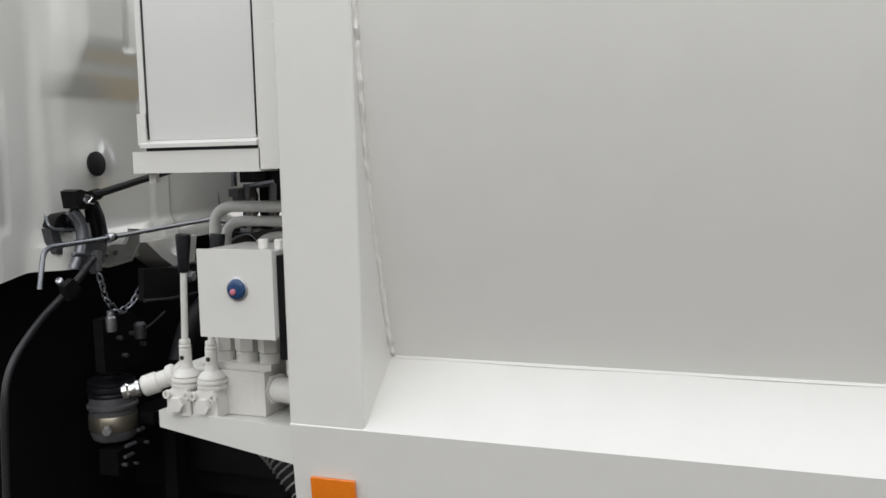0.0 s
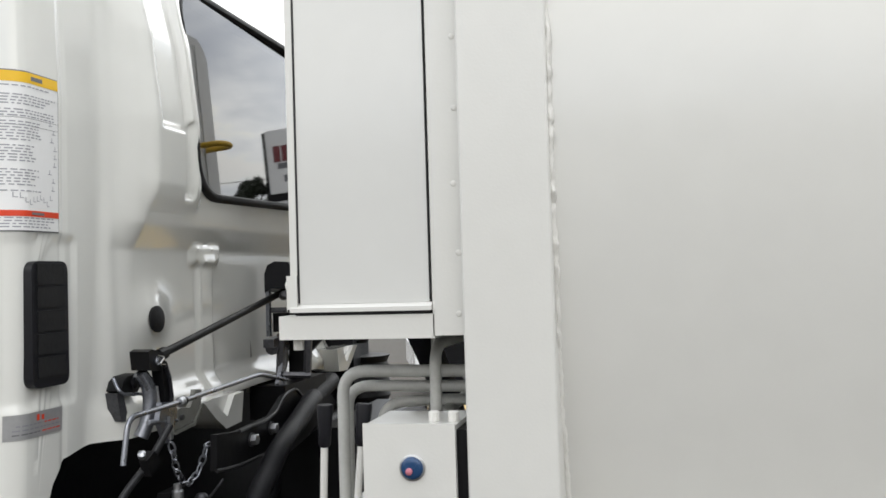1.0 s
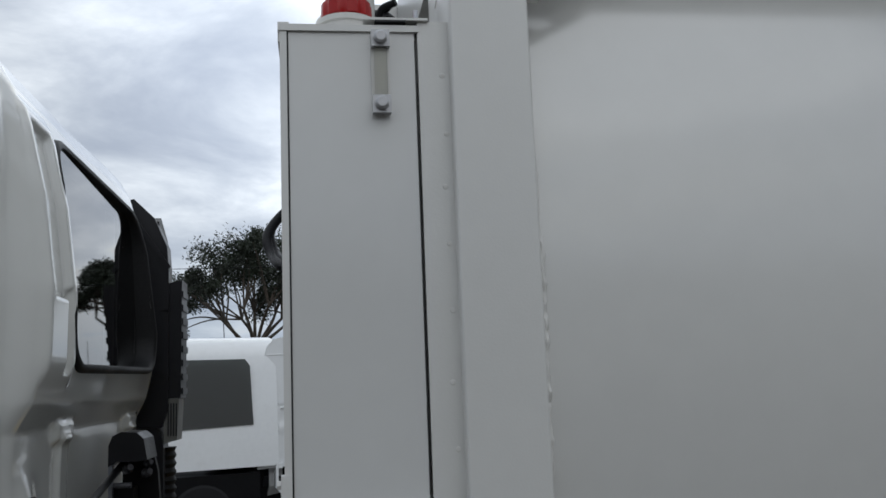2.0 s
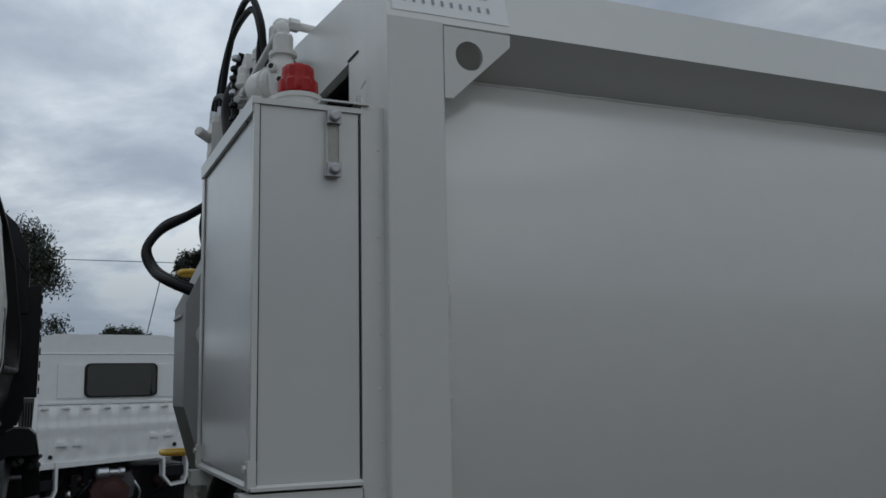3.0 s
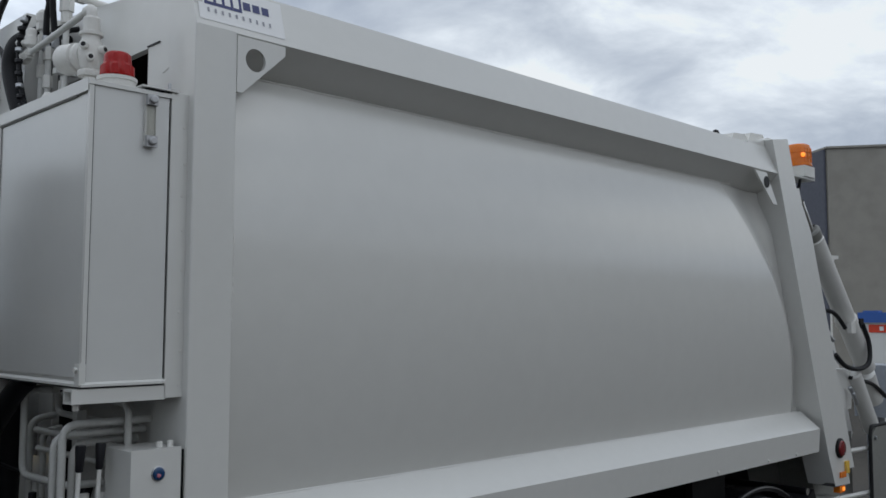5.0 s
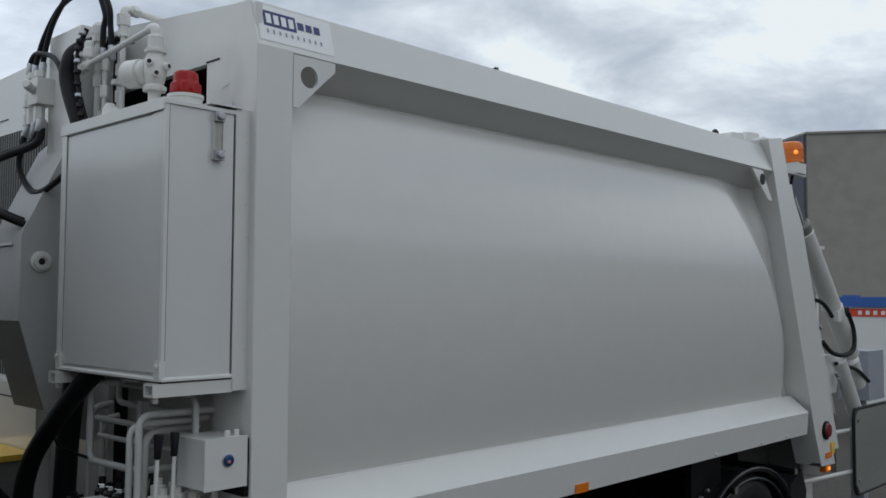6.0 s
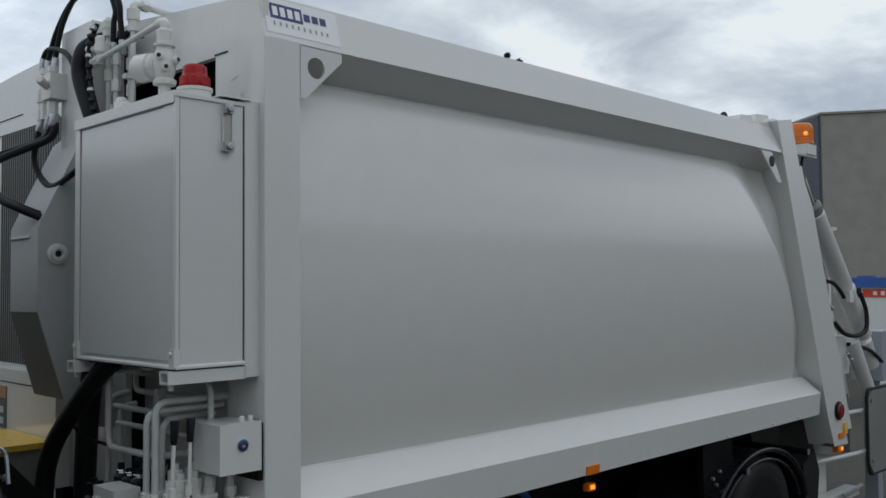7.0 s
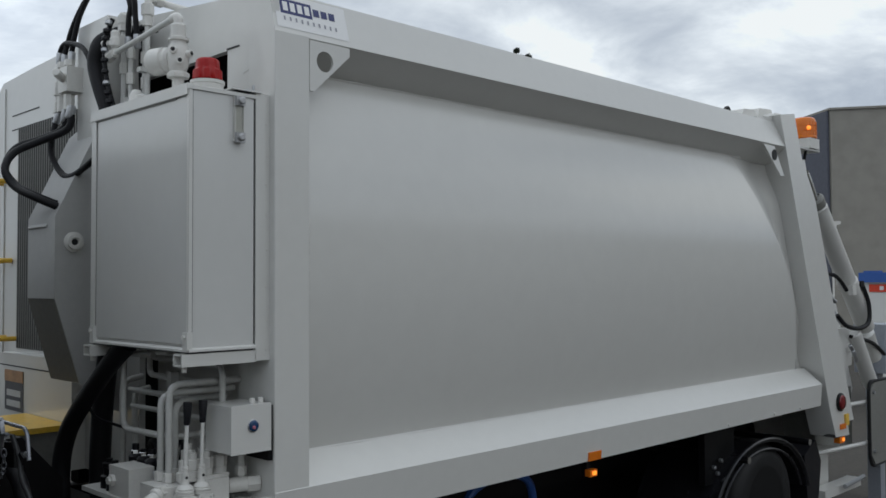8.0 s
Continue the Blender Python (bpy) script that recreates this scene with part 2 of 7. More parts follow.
def box(bm, x0, x1, y0, y1, z0, z1, turn=None):
    vs = [bm.verts.new(p) for p in ((x0, y0, z0), (x1, y0, z0), (x1, y1, z0), (x0, y1, z0), (x0, y0, z1), (x1, y0, z1), (x1, y1, z1), (x0, y1, z1))]
    for f in ((3, 2, 1, 0), (4, 5, 6, 7), (0, 1, 5, 4), (1, 2, 6, 5), (2, 3, 7, 6), (3, 0, 4, 7)):
        bm.faces.new([vs[i] for i in f])
    if turn is not None:
        for v in vs:
            v.co = turn @ v.co
    return bm


def bbox(x0, x1, y0, y1, z0, z1, w=0.003, seg=2):
    return bevel(box(B(), x0, x1, y0, y1, z0, z1), w, seg)


def prism(bm, poly, axis, a, b):
    """A polygon of two coordinates, drawn out along the axis from a to b."""
    def at(p, v):
        return {"x": (v, p[0], p[1]), "y": (p[0], v, p[1]), "z": (p[0], p[1], v)}[axis]
    lo, hi = [bm.verts.new(at(p, a)) for p in poly], [bm.verts.new(at(p, b)) for p in poly]
    n = len(poly)
    bm.faces.new(lo[::-1])
    bm.faces.new(hi)
    for i in range(n):
        bm.faces.new((lo[i], lo[(i + 1) % n], hi[(i + 1) % n], hi[i]))
    return bm


def frame_of(d):
    d = Vector(d).normalized()
    u = d.cross(Vector((0, 0, 1)) if abs(d.z) < 0.9 else Vector((1, 0, 0))).normalized()
    return d, u, d.cross(u)


def lathe(bm, base, axis, profile, n=20):
    """Turns (radius, height) pairs round an axis that starts at base."""
    d, u, v = frame_of(axis)
    rings = []
    for r, h in profile:
        c = Vector(base) + d * h
        if r < 1e-6:
            rings.append([bm.verts.new(c)])
        else:
            rings.append([bm.verts.new(c + u * r * math.cos(2 * math.pi * k / n) + v * r * math.sin(2 * math.pi * k / n)) for k in range(n)])
    for a, b in zip(rings, rings[1:]):
        for k in range(n):
            q = (k + 1) % n
            if len(a) == 1 and len(b) == 1:
                continue
            if len(a) == 1:
                bm.faces.new((a[0], b[k], b[q]))
            elif len(b) == 1:
                bm.faces.new((a[k], a[q], b[0]))
            else:
                bm.faces.new((a[k], a[q], b[q], b[k]))
    for ring, flip in ((rings[0], True), (rings[-1], False)):
        if len(ring) > 2:
            bm.faces.new(ring[::-1] if flip else ring)
    return bm


def cyl(bm, p, q, r, r2=None, n=16, c=0.0):
    h = (Vector(q) - Vector(p)).length
    r2 = r if r2 is None else r2
    prof = [(r, 0), (r2, h)] if not c else [(r - c, 0), (r, c), (r2, h - c), (r2 - c, h)]
    return lathe(bm, p, Vector(q) - Vector(p), prof, n)


def hexagon(bm, p, q, r):
    return cyl(bm, p, q, r, n=6, c=r * 0.08)


def rounded(points, radius, steps=6):
    """A polyline with its corners turned into arcs."""
    pts = [Vector(p) for p in points]
    out = [pts[0]]
    for a, b, c in zip(pts, pts[1:], pts[2:]):
        r = min(radius, (a - b).length * 0.48, (c - b).length * 0.48)
        p, q = b + (a - b).normalized() * r, b + (c - b).normalized() * r
        out += [p.lerp(b, t).lerp(b.lerp(q, t), t) for t in [k / steps for k in range(steps + 1)]]
    return out + [pts[-1]]


def spline(points, steps=8):
    """A smooth curve through points."""
    p = [Vector(v) for v in points]
    p = [p[0] * 2 - p[1]] + p + [p[-1] * 2 - p[-2]]
    out = []
    for a, b, c, d in zip(p, p[1:], p[2:], p[3:]):
        for k in range(steps):
            t = k / steps
            out.append(0.5 * (2 * b + (c - a) * t + (2 * a - 5 * b + 4 * c - d) * t * t + (3 * b - a - 3 * c + d) * t ** 3))
    return out + [p[-2]]


def tube(bm, pts, r, n=10):
    pts = [Vector(p) for p in pts]
    rings, u = [], None
    for i, p in enumerate(pts):
        d = (pts[min(i + 1, len(pts) - 1)] - pts[max(i - 1, 0)]).normalized()
        u = frame_of(d)[1] if u is None else (u - d * u.dot(d)).normalized()
        v = d.cross(u)
        rings.append([bm.verts.new(p + u * r * math.cos(2 * math.pi * k / n) + v * r * math.sin(2 * math.pi * k / n)) for k in range(n)])
    for a, b in zip(rings, rings[1:]):
        for k in range(n):
            bm.faces.new((a[k], a[(k + 1) % n], b[(k + 1) % n], b[k]))
    bm.faces.new(rings[0][::-1])
    bm.faces.new(rings[-1])
    return bm


def sheet(bm, rows):
    """A quad grid from rows of points."""
    vs = [[bm.verts.new(p) for p in row] for row in rows]
    for a, b in zip(vs, vs[1:]):
        for i in range(len(a) - 1):
            bm.faces.new((a[i], a[i + 1], b[i + 1], b[i]))
    return bm


def lerp(table, v):
    """Linear interpolation in rows of (v, value)."""
    return float(np.interp(v, [t[0] for t in table], [t[1] for t in table]))


def smoothstep(a, b, v):
    t = min(max((v - a) / (b - a), 0.0), 1.0)
    return t * t * (3 - 2 * t)

# ---- ground ----
g = B()
sheet(g, [[(x, y, 0) for x in (-900, -60, -8, 0, 8, 60, 900)] for y in (-900, -60, -8, 0, 8, 60, 900)])
tagged(link("ground", g, ASPHALT), "grey asphalt truck yard with worn patches", "ground", kind="structure")

# ---- compactor body ----
BODY_W = 2.6
ROOF = [(0.046, 2.77), (0.35, 2.80), (0.85, 2.85), (1.45, 2.868), (2.1, 2.852), (2.5, 2.835), (BODY_W - 0.046, 2.80)]


def shell_y(z):
    u = (z - 1.87) / 0.675
    return 0.012 + (0.106 * u * u if u < 0 else 0.112 * u ** 2.6)


SHELL_END = [(1.19, 4.16), (1.39, 4.07), (1.6, 3.985), (1.77, 3.90), (1.98, 3.76), (2.16, 3.595), (2.35, 3.445), (2.5, 3.335), (2.54, 3.30)]


def post_front(z):
    return 3.75 + 0.348 * (2.81 - z)


def post_rear(z):
    return 3.95 + 0.367 * (2.84 - z)


body = thing("compactor_body", (2.0, 1.19, 0.94), "off-white painted steel compactor body with bulging side and welded frame", "truck body")
zs = [1.185 + (2.530 - 1.185) * k / 40 for k in range(41)]
g = B()
sheet(g, [[(0.138 + (lerp(SHELL_END, z) - 0.138) * u / 24, shell_y(z), z) for u in range(25)] for z in zs])
part("side_shell", g, PAINT_PANEL, body, "smooth bulging off-white side panel", 60)
g = B()
rows = []
for z in [1.09 + (2.60 - 1.09) * j / 40 for j in range(41)]:
    # the end plate dips behind the bulge and runs on, sunk, to the rear post
    x0, x1, y0 = lerp(SHELL_END, z), post_front(z), shell_y(z)
    dip = min(max(0.10, y0 + 0.06), 0.15)
    rows.append([(x0 + (x1 + 0.01 - x0) * f, y0 + (dip - y0) * smoothstep(-0.08, 0.75, f) + 0.001, z) for f in [k / 16 for k in range(17)]])
sheet(g, rows)
part("rear_return", g, PAINT_PANEL, body, "", 60)
g = prism(B(), [(0.0, 1.09), (0.142, 1.09), (0.142, 2.62), (0.0, 2.62)], "y", 0.0, 0.16)
upright = [e for e in g.edges if abs(e.verts[0].co.z - e.verts[1].co.z) > 1]
bmesh.ops.bevel(g, geom=upright, offset=0.007, segments=3, affect="EDGES", profile=0.6)
part("front_post", g, PAINT, body)
g = bevel(prism(B(), [(-0.002, 1.092), (0.116, 1.19), (0.17, 1.19), (0.17, 0.951), (0.010, 0.951)], "x", 0.002, 4.30), 0.003, 2)
part("bottom_rail", g, PAINT, body)
g = bevel(prism(B(), [(0.0, 2.617), (0.046, 2.772), (0.20, 2.78), (0.20, 2.505), (0.118, 2.526)], "x", 0.002, 3.86), 0.006, 3)
part("top_beam", g, PAINT, body)
g = B()
prism(g, [(post_front(2.81), 2.81), (post_rear(2.84), 2.84), (post_rear(0.71), 0.71), (4.50, 0.72), (post_front(0.93), 0.93)], "y", -0.004, 0.17)
bevel(g, 0.008, 3)
rear_post = part("rear_post", g, PAINT, body)
g = B()
prism(g, [(post_rear(2.48) + 0.002, 2.48), (post_rear(2.48) + 0.08, 2.47), (post_rear(2.30) + 0.14, 2.30), (post_rear(0.8) + 0.15, 0.8), (post_rear(0.8) + 0.002, 0.8)], "y", 0.012, 0.085)
part("rear_seal", bevel(g, 0.004), PAINT, body)
# rear frame crown and hinge lugs
g = bevel(prism(B(), [(3.55, 2.785), (3.70, 2.80), (3.80, 2.835), (3.90, 2.835), (3.95, 2.80), (3.95, 2.70), (3.55, 2.70)], "y", 0.05, 1.1), 0.01)
part("rear_frame_top", g, PAINT, body)
for k, (x, w, h) in enumerate(((3.60, 0.11, 0.045), (3.82, 0.13, 0.075))):
    g = bevel(prism(B(), [(x - w, 2.79), (x - w * 0.7, 2.79 + h), (x + w * 0.5, 2.80 + h), (x + w, 2.80)], "y", 0.12, 0.30), 0.016, 3)
    part("hinge_lug", g, PAINT_ROUGH, body)
g = tube(B(), spline([(3.36, 0.20, 2.77), (3.42, 0.18, 2.835), (3.50, 0.20, 2.80)]), 0.012)
part("cable_loop", g, HOSE, body, "black cable loop")

for x in (3.05, 3.62, 3.98):
    part("drain_plug", lathe(B(), (x, 0.0085, 0.968), (0, -1, 0.0), [(0.010, 0), (0.010, 0.004), (0.006, 0.007), (0, 0.007)], 12), PAINT_ROUGH, body)

# front wall with the opening behind the filler cap
for y0, y1, z0, z1 in ((0.02, 0.22, 1.10, 2.76), (0.22, 0.30, 1.50, 2.76), (0.30, 0.95, 1.50, 2.46), (0.30, 0.95, 2.605, 2.76), (0.95, BODY_W - 0.02, 0.97, 2.76)):
    part("wall_panel", box(B(), 0.004, 0.03, y0, y1, z0, z1), PAINT, body, "", 0)
g = B()
prism(g, [(0.035, 2.7602), (0.046, 2.768), *ROOF[1:-1], (BODY_W - 0.046, 2.798), (BODY_W - 0.03, 2.7602)], "x", 0.004, 0.04)
part("front_wall_top", g, PAINT, body, "", 0)
g = B()
prism(g, [*ROOF, *[(y, z - 0.02) for y, z in ROOF[::-1]]], "x", 0.04, 3.9)
part("roof", g, PAINT, body)
g = box(B(), 0.14, 4.2, BODY_W - 0.12, BODY_W, 0.97, 2.78)
part("far_side", g, PAINT_PANEL, body)
g = box(B(), 0.03, 4.2, 0.17, BODY_W - 0.12, 0.97, 1.0)
part("body_floor", g, BLACK, body)
part("recess_panel", box(B(), 0.10, 0.12, 0.16, 0.98, 0.99, 1.54), PAINT, body)
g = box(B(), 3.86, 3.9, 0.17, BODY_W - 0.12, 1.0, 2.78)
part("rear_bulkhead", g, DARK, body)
# Added dark sheet stands in for the unlit body behind the wall openings.
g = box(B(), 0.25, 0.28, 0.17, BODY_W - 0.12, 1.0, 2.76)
part("dark_backing", g, DARK, body)
part("slit", box(B(), 0.0005, 0.0038, 0.222, 0.302, 2.607, 2.612), DARK, body, "cut slit beside the opening")
part("corner_seam", box(B(), -0.002, 0.0035, BODY_W - 0.145, BODY_W - 0.141, 0.98, 2.80), PIPE_GREY, body)
part("corner_strip", bbox(-0.0548, 0.004, 0.03, 0.07, 1.526, 2.405, 0.0012), PAINT, body)
for y in (0.03,):
    for k in range(8):
        z = 1.56 + k * 0.108 + 0.012 * math.sin(k * 5.1)
        part("rivet", lathe(B(), (-0.012 + 0.003 * math.sin(k * 2.3), y, z), (0, -1, 0), [(0.005, 0), (0.004, 0.001), (0.0, 0.0015)], 10), PAINT_ROUGH, body)

# corner gussets with lifting holes


def gusset(x, z, w, h, hole, y0, y1, skew=0.0):
    """A corner plate with a round hole: ring faces between the hole and the outline."""
    g = B()
    outline = [(x, z), (x + w, z), (x + w, z - 0.03), (x + 0.02 * (1 if w > 0 else -1), z - h), (x, z - h)]
    n = 40
    cx, cz, r = hole
    dens = []
    for k in range(n):
        a = 2 * math.pi * k / n
        d = Vector((math.cos(a), math.sin(a)))
        best = 9.0
        for p, q in zip(outline, outline[1:] + outline[:1]):
            p, q = Vector(p) - Vector((cx, cz)), Vector(q) - Vector((cx, cz))
            e = q - p
            den = d.x * e.y - d.y * e.x
            if abs(den) > 1e-9:
                t = (p.x * e.y - p.y * e.x) / den
                s = (p.x * d.y - p.y * d.x) / den
                if t > 0 and -1e-6 <= s <= 1 + 1e-6:
                    best = min(best, t)
        dens.append((d, best))
    corner = []
    for p in outline:
        a = math.atan2(p[1] - cz, p[0] - cx) % (2 * math.pi)
        corner.append((a, p))
    ring_out = [(2 * math.pi * k / n, (cx + d.x * t, cz + d.y * t)) for k, (d, t) in enumerate(dens)]
    for a, p in corner:
        k = min(range(n), key=lambda i: min(abs(ring_out[i][0] - a), 2 * math.pi - abs(ring_out[i][0] - a)))
        ring_out[k] = (ring_out[k][0], p)
    loops = []
    for y in (y0, y1):
        inner = [g.verts.new((cx + r * math.cos(a), y, cz + r * math.sin(a))) for a, _ in ring_out]
        outer = [g.verts.new((p[0], y, p[1])) for _, p in ring_out]
        loops.append((inner, outer))
    for k in range(n):
        q = (k + 1) % n
        (i0, o0), (i1, o1) = loops
        g.faces.new((i0[k], i0[q], o0[q], o0[k]))
        g.faces.new((i1[k], o1[k], o1[q], i1[q]))
        g.faces.new((i0[k], i1[k], i1[q], i0[q]))
        g.faces.new((o0[k], o0[q], o1[q], o1[k]))
    return g


part("gusset", gusset(0.142, 2.612, 0.175, 0.175, (0.207, 2.546, 0.036), 0.0, 0.012), PAINT, body, "triangular corner plate with a round lifting hole", 30)
g = B()
prism(g, [(3.53, 2.605), (3.67, 2.605), (3.80, 2.43), (3.745, 2.43)], "y", 0.0, 0.012)
part("gusset", g, PAINT, body)
part("lifting_hole", lathe(B(), (3.665, 0.0, 2.55), (0, -1, 0), [(0.034, 0), (0.034, 0.003)], 20), DARK, body)
# weld beads
rng = random.Random(4)
bead, z = [], 1.20
while z < 2.53:
    bead.append((0.142 + 0.002 * rng.random(), max(shell_y(z), 0.004) - 0.001 * rng.random(), z))
    z += 0.006
g = tube(B(), bead, 0.0055, 8)
for v in g.verts:
    lump = noise.noise(v.co * 55) + 0.8 * noise.noise(v.co * 14)
    v.co += Vector((0.6, -1, 0)) * 0.0050 * max(lump, -0.5)
part("weld_bead", g, PAINT_ROUGH, body, "uneven painted weld bead")
g = B()
tube(g, [(0.15 + 0.1 * k, 0.118 + 0.0015 * math.sin(k * 1.7), 1.1905) for k in range(41)], 0.004, 6)
part("weld_bead", g, PAINT, body)
g = B()
tube(g, [(0.15 + 0.1 * k, 0.1155, 2.524 + 0.0012 * math.sin(k * 2.7)) for k in range(34)], 0.0042, 6)
part("weld_bead", g, PAINT_ROUGH, body)

# maker's sticker on the sloping top beam
tilt = math.atan2(0.046, 0.165)


def on_beam(x, up, off=0.003):
    """A place on the top beam's sloping face: along x, up the slope from its lower edge."""
    return Vector((x, up * math.sin(tilt) - off * math.cos(tilt), 2.617 + up * math.cos(tilt) + off * math.sin(tilt)))


sticker = thing("maker_sticker", on_beam(0.16, 0.02), "white maker's sticker with navy lettering on the top beam", "sticker")
g = B()
sheet(g, [[on_beam(x, u, 0.001) for x in (0.015, 0.17, 0.32)] for u in (0.022, 0.15)])
part("backing", g, PAPER, sticker)


def bars(x0, x1, u0, u1, count, gap, material, name):
    """A row of plain upright bars, standing in for a line of printing."""
    step = (x1 - x0 + gap) / count
    for k in range(count):
        a = x0 + k * step
        part(name, sheet(B(), [[on_beam(x, u, 0.0022) for x in (a, a + step - gap)] for u in (u0, u1)]), material, sticker, "", 0)


part("logo_block", sheet(B(), [[on_beam(x, u, 0.0016) for x in (0.036, 0.168)] for u in (0.076, 0.132)]), NAVY, sticker, "solid navy block behind half of the name", 0)
bars(0.047, 0.158, 0.087, 0.121, 4, 0.010, PAPER, "logo_bar")
bars(0.174, 0.268, 0.090, 0.118, 3, 0.008, NAVY, "logo_bar")
bars(0.044, 0.270, 0.050, 0.065, 10, 0.017, PRINT, "small_bar")

# side markers


def reflector(x, z, w, h, y):
    r = thing("side_reflector", (x, y, z), "flat amber side reflector on the bottom rail", "reflector", "side reflectors")
    ang = Matrix.Translation((x, y, z)) @ Matrix.Rotation(math.atan2(0.012, 0.141), 4, "X")
    g = box(B(), -w / 2, w / 2, -0.007, 0.0, -h / 2, h / 2, ang)
    part("lens", bevel(g, 0.002), AMBER, r)
    return r


reflector(0.079, 0.978, 0.082, 0.05, 0.006)
reflector(1.77, 0.972, 0.095, 0.04, 0.007)
lamp = thing("side_marker_lamp", (1.80, 0.06, 0.86), "small lit amber marker lamp below the rail", "lamp")
part("lens", bbox(1.77, 1.825, 0.03, 0.06, 0.868, 0.90, 0.006), AMBER, lamp)
part("bulb", bbox(1.785, 1.812, 0.024, 0.031, 0.876, 0.893, 0.005), AMBER_LIT, lamp)
part("bracket", bbox(1.785, 1.81, 0.061, 0.09, 0.86, 0.965, 0.002), BLACK, lamp)

# ---- packer mount, grille and cabinet on the front wall ----
mount = thing("packer_mount", (-0.1, 1.2, 1.35), "off-white folded steel ram mount on the front wall", "bracket")
g = prism(B(), [(0.003, 2.52), (-0.12, 2.40), (-0.285, 2.045), (-0.285, 1.722), (-0.275, 1.722), (-0.275, 2.03), (-0.10, 2.38), (0.003, 2.46)], "y", 1.085, 1.355)
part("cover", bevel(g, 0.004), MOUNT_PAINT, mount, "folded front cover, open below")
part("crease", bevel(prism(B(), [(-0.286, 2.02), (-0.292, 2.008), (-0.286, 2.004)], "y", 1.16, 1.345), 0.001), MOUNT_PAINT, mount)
# The grey paints in the shade that falls below the cover.
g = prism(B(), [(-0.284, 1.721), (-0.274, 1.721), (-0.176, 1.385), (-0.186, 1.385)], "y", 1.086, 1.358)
part("shaded_lower_plate", bevel(g, 0.002), OLIVE, mount, "lower front plate, greyed to stand for its shade")
g = bbox(-0.13, 0.003, 0.97, 1.25, 2.30, 2.85, 0.008)
part("channel", g, PAINT, mount)
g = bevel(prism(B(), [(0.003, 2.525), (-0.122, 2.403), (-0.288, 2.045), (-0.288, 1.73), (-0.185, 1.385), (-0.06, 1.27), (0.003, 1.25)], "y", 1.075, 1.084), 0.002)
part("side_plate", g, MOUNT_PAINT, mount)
g = lathe(B(), (-0.215, 1.075, 1.945), (0, -1, 0), [(0.04, 0), (0.04, 0.008), (0.03, 0.012), (0.03, 0.02), (0.018, 0.022), (0.018, 0.012), (0, 0.012)], 24)
pin = part("pivot_pin", g, PAINT_ROUGH, mount)
part("pin_groove", lathe(B(), (-0.215, 1.0665, 1.945), (0, -1, 0), [(0.0335, 0), (0.0335, 0.001), (0.029, 0.001)], 24), DARK, pin)
part("pin_bore", lathe(B(), (-0.215, 1.0625, 1.945), (0, -1, 0), [(0.0125, 0), (0.0, 0.0006)], 16), DARK, pin)
grille = thing("louvre_grille", (-0.01, 2.0, 1.45), "dark louvred grille with thin upright slats", "grille")
part("backing", box(B(), -0.004, 0.003, 1.52, 2.26, 1.46, 2.57), DARK, grille)
slat = None
for k in range(27):
    y = 1.53 + k * 0.0275
    g = box(B(), -0.0062, -0.0042, y, y + 0.0085, 1.46, 2.57) if slat is None else None
    if slat is None:
        slat = part("slat", g, OLIVE, grille)
    else:
        s2 = new("slat", slat.data)
        s2.parent = grille
        s2.location = slat.location + Vector((0, k * 0.0275, 0))
cabinet = thing("front_cabinet", (-0.05, 2.0, 0.97), "white lower cabinet with a warning label", "cabinet")
part("body", bbox(-0.06, 0.003, 1.45, 2.36, 0.97, 1.44, 0.01), CAB_WHITE, cabinet)
part("warning_label", box(B(), -0.063, -0.0605, 2.0, 2.235, 1.165, 1.36), CAN_GREY, cabinet, "weathered orange and grey warning label")
part("label_band", box(B(), -0.0655, -0.0632, 2.0, 2.235, 1.305, 1.36), FADED_ORANGE, cabinet)
for z in (1.185, 1.235):
    part("label_line", box(B(), -0.0655, -0.0632, 2.03, 2.205, z, z + 0.030), PIPE_GREY, cabinet)
for y0, y1, z in ((2.01, 2.36, 2.642), (2.07, 2.36, 2.568)):
    part("wall_slit", box(B(), 0.0005, 0.0038, y0, y1, z, z + 0.004), DARK, body, "thin dark cut in the front wall")
part("seam", box(B(), -0.0615, -0.0605, 1.46, 2.35, 1.378, 1.384), DARK, cabinet)
for z in (2.305, 1.90):
    r = thing("grab_handle", (-0.1, 2.3, z), "yellow tubular grab handle on the front corner", "handle", "yellow grab handles")
    reach = -0.135 if z > 2 else -0.055
    g = tube(B(), rounded([(0.0, 2.345, z), (reach, 2.345, z), (reach, 2.47, z), (0.0, 2.47, z)], 0.05), 0.013)
    part("rail", g, YELLOW, r)

low = thing("grab_handle", (-0.1, 2.0, 1.512), "yellow tubular grab handle low on the front wall", "handle", "yellow grab handles")
part("rail", tube(B(), rounded([(0.003, 2.26, 1.506), (-0.20, 2.26, 1.506), (-0.20, 2.42, 1.506), (0.003, 2.42, 1.506)], 0.05), 0.012), YELLOW, low)

# ---- hydraulic oil tank ----
tank = thing("oil_tank", (-0.17, 0.38, 1.575), "off-white sheet-steel hydraulic oil tank with folded edges", "tank")
part("shell", bbox(-0.286, -0.0605, 0.038, 0.722, 1.567, 2.396, 0.006, 3), PAINT, tank)
part("front_panel", bbox(-0.291, -0.2865, 0.0475, 0.693, 1.59, 2.364, 0.002), TANK_PAINT, tank)
part("side_panel", bbox(-0.281, -0.0605, 0.0335, 0.0375, 1.580, 2.388, 0.0015), TANK_PAINT, tank)
for y0, y1 in ((0.030, 0.0445), (0.695, 0.73)):
    part("corner_fold", bbox(-0.296, -0.284, y0, y1, 1.60, 2.40, 0.005, 3), PAINT, tank)
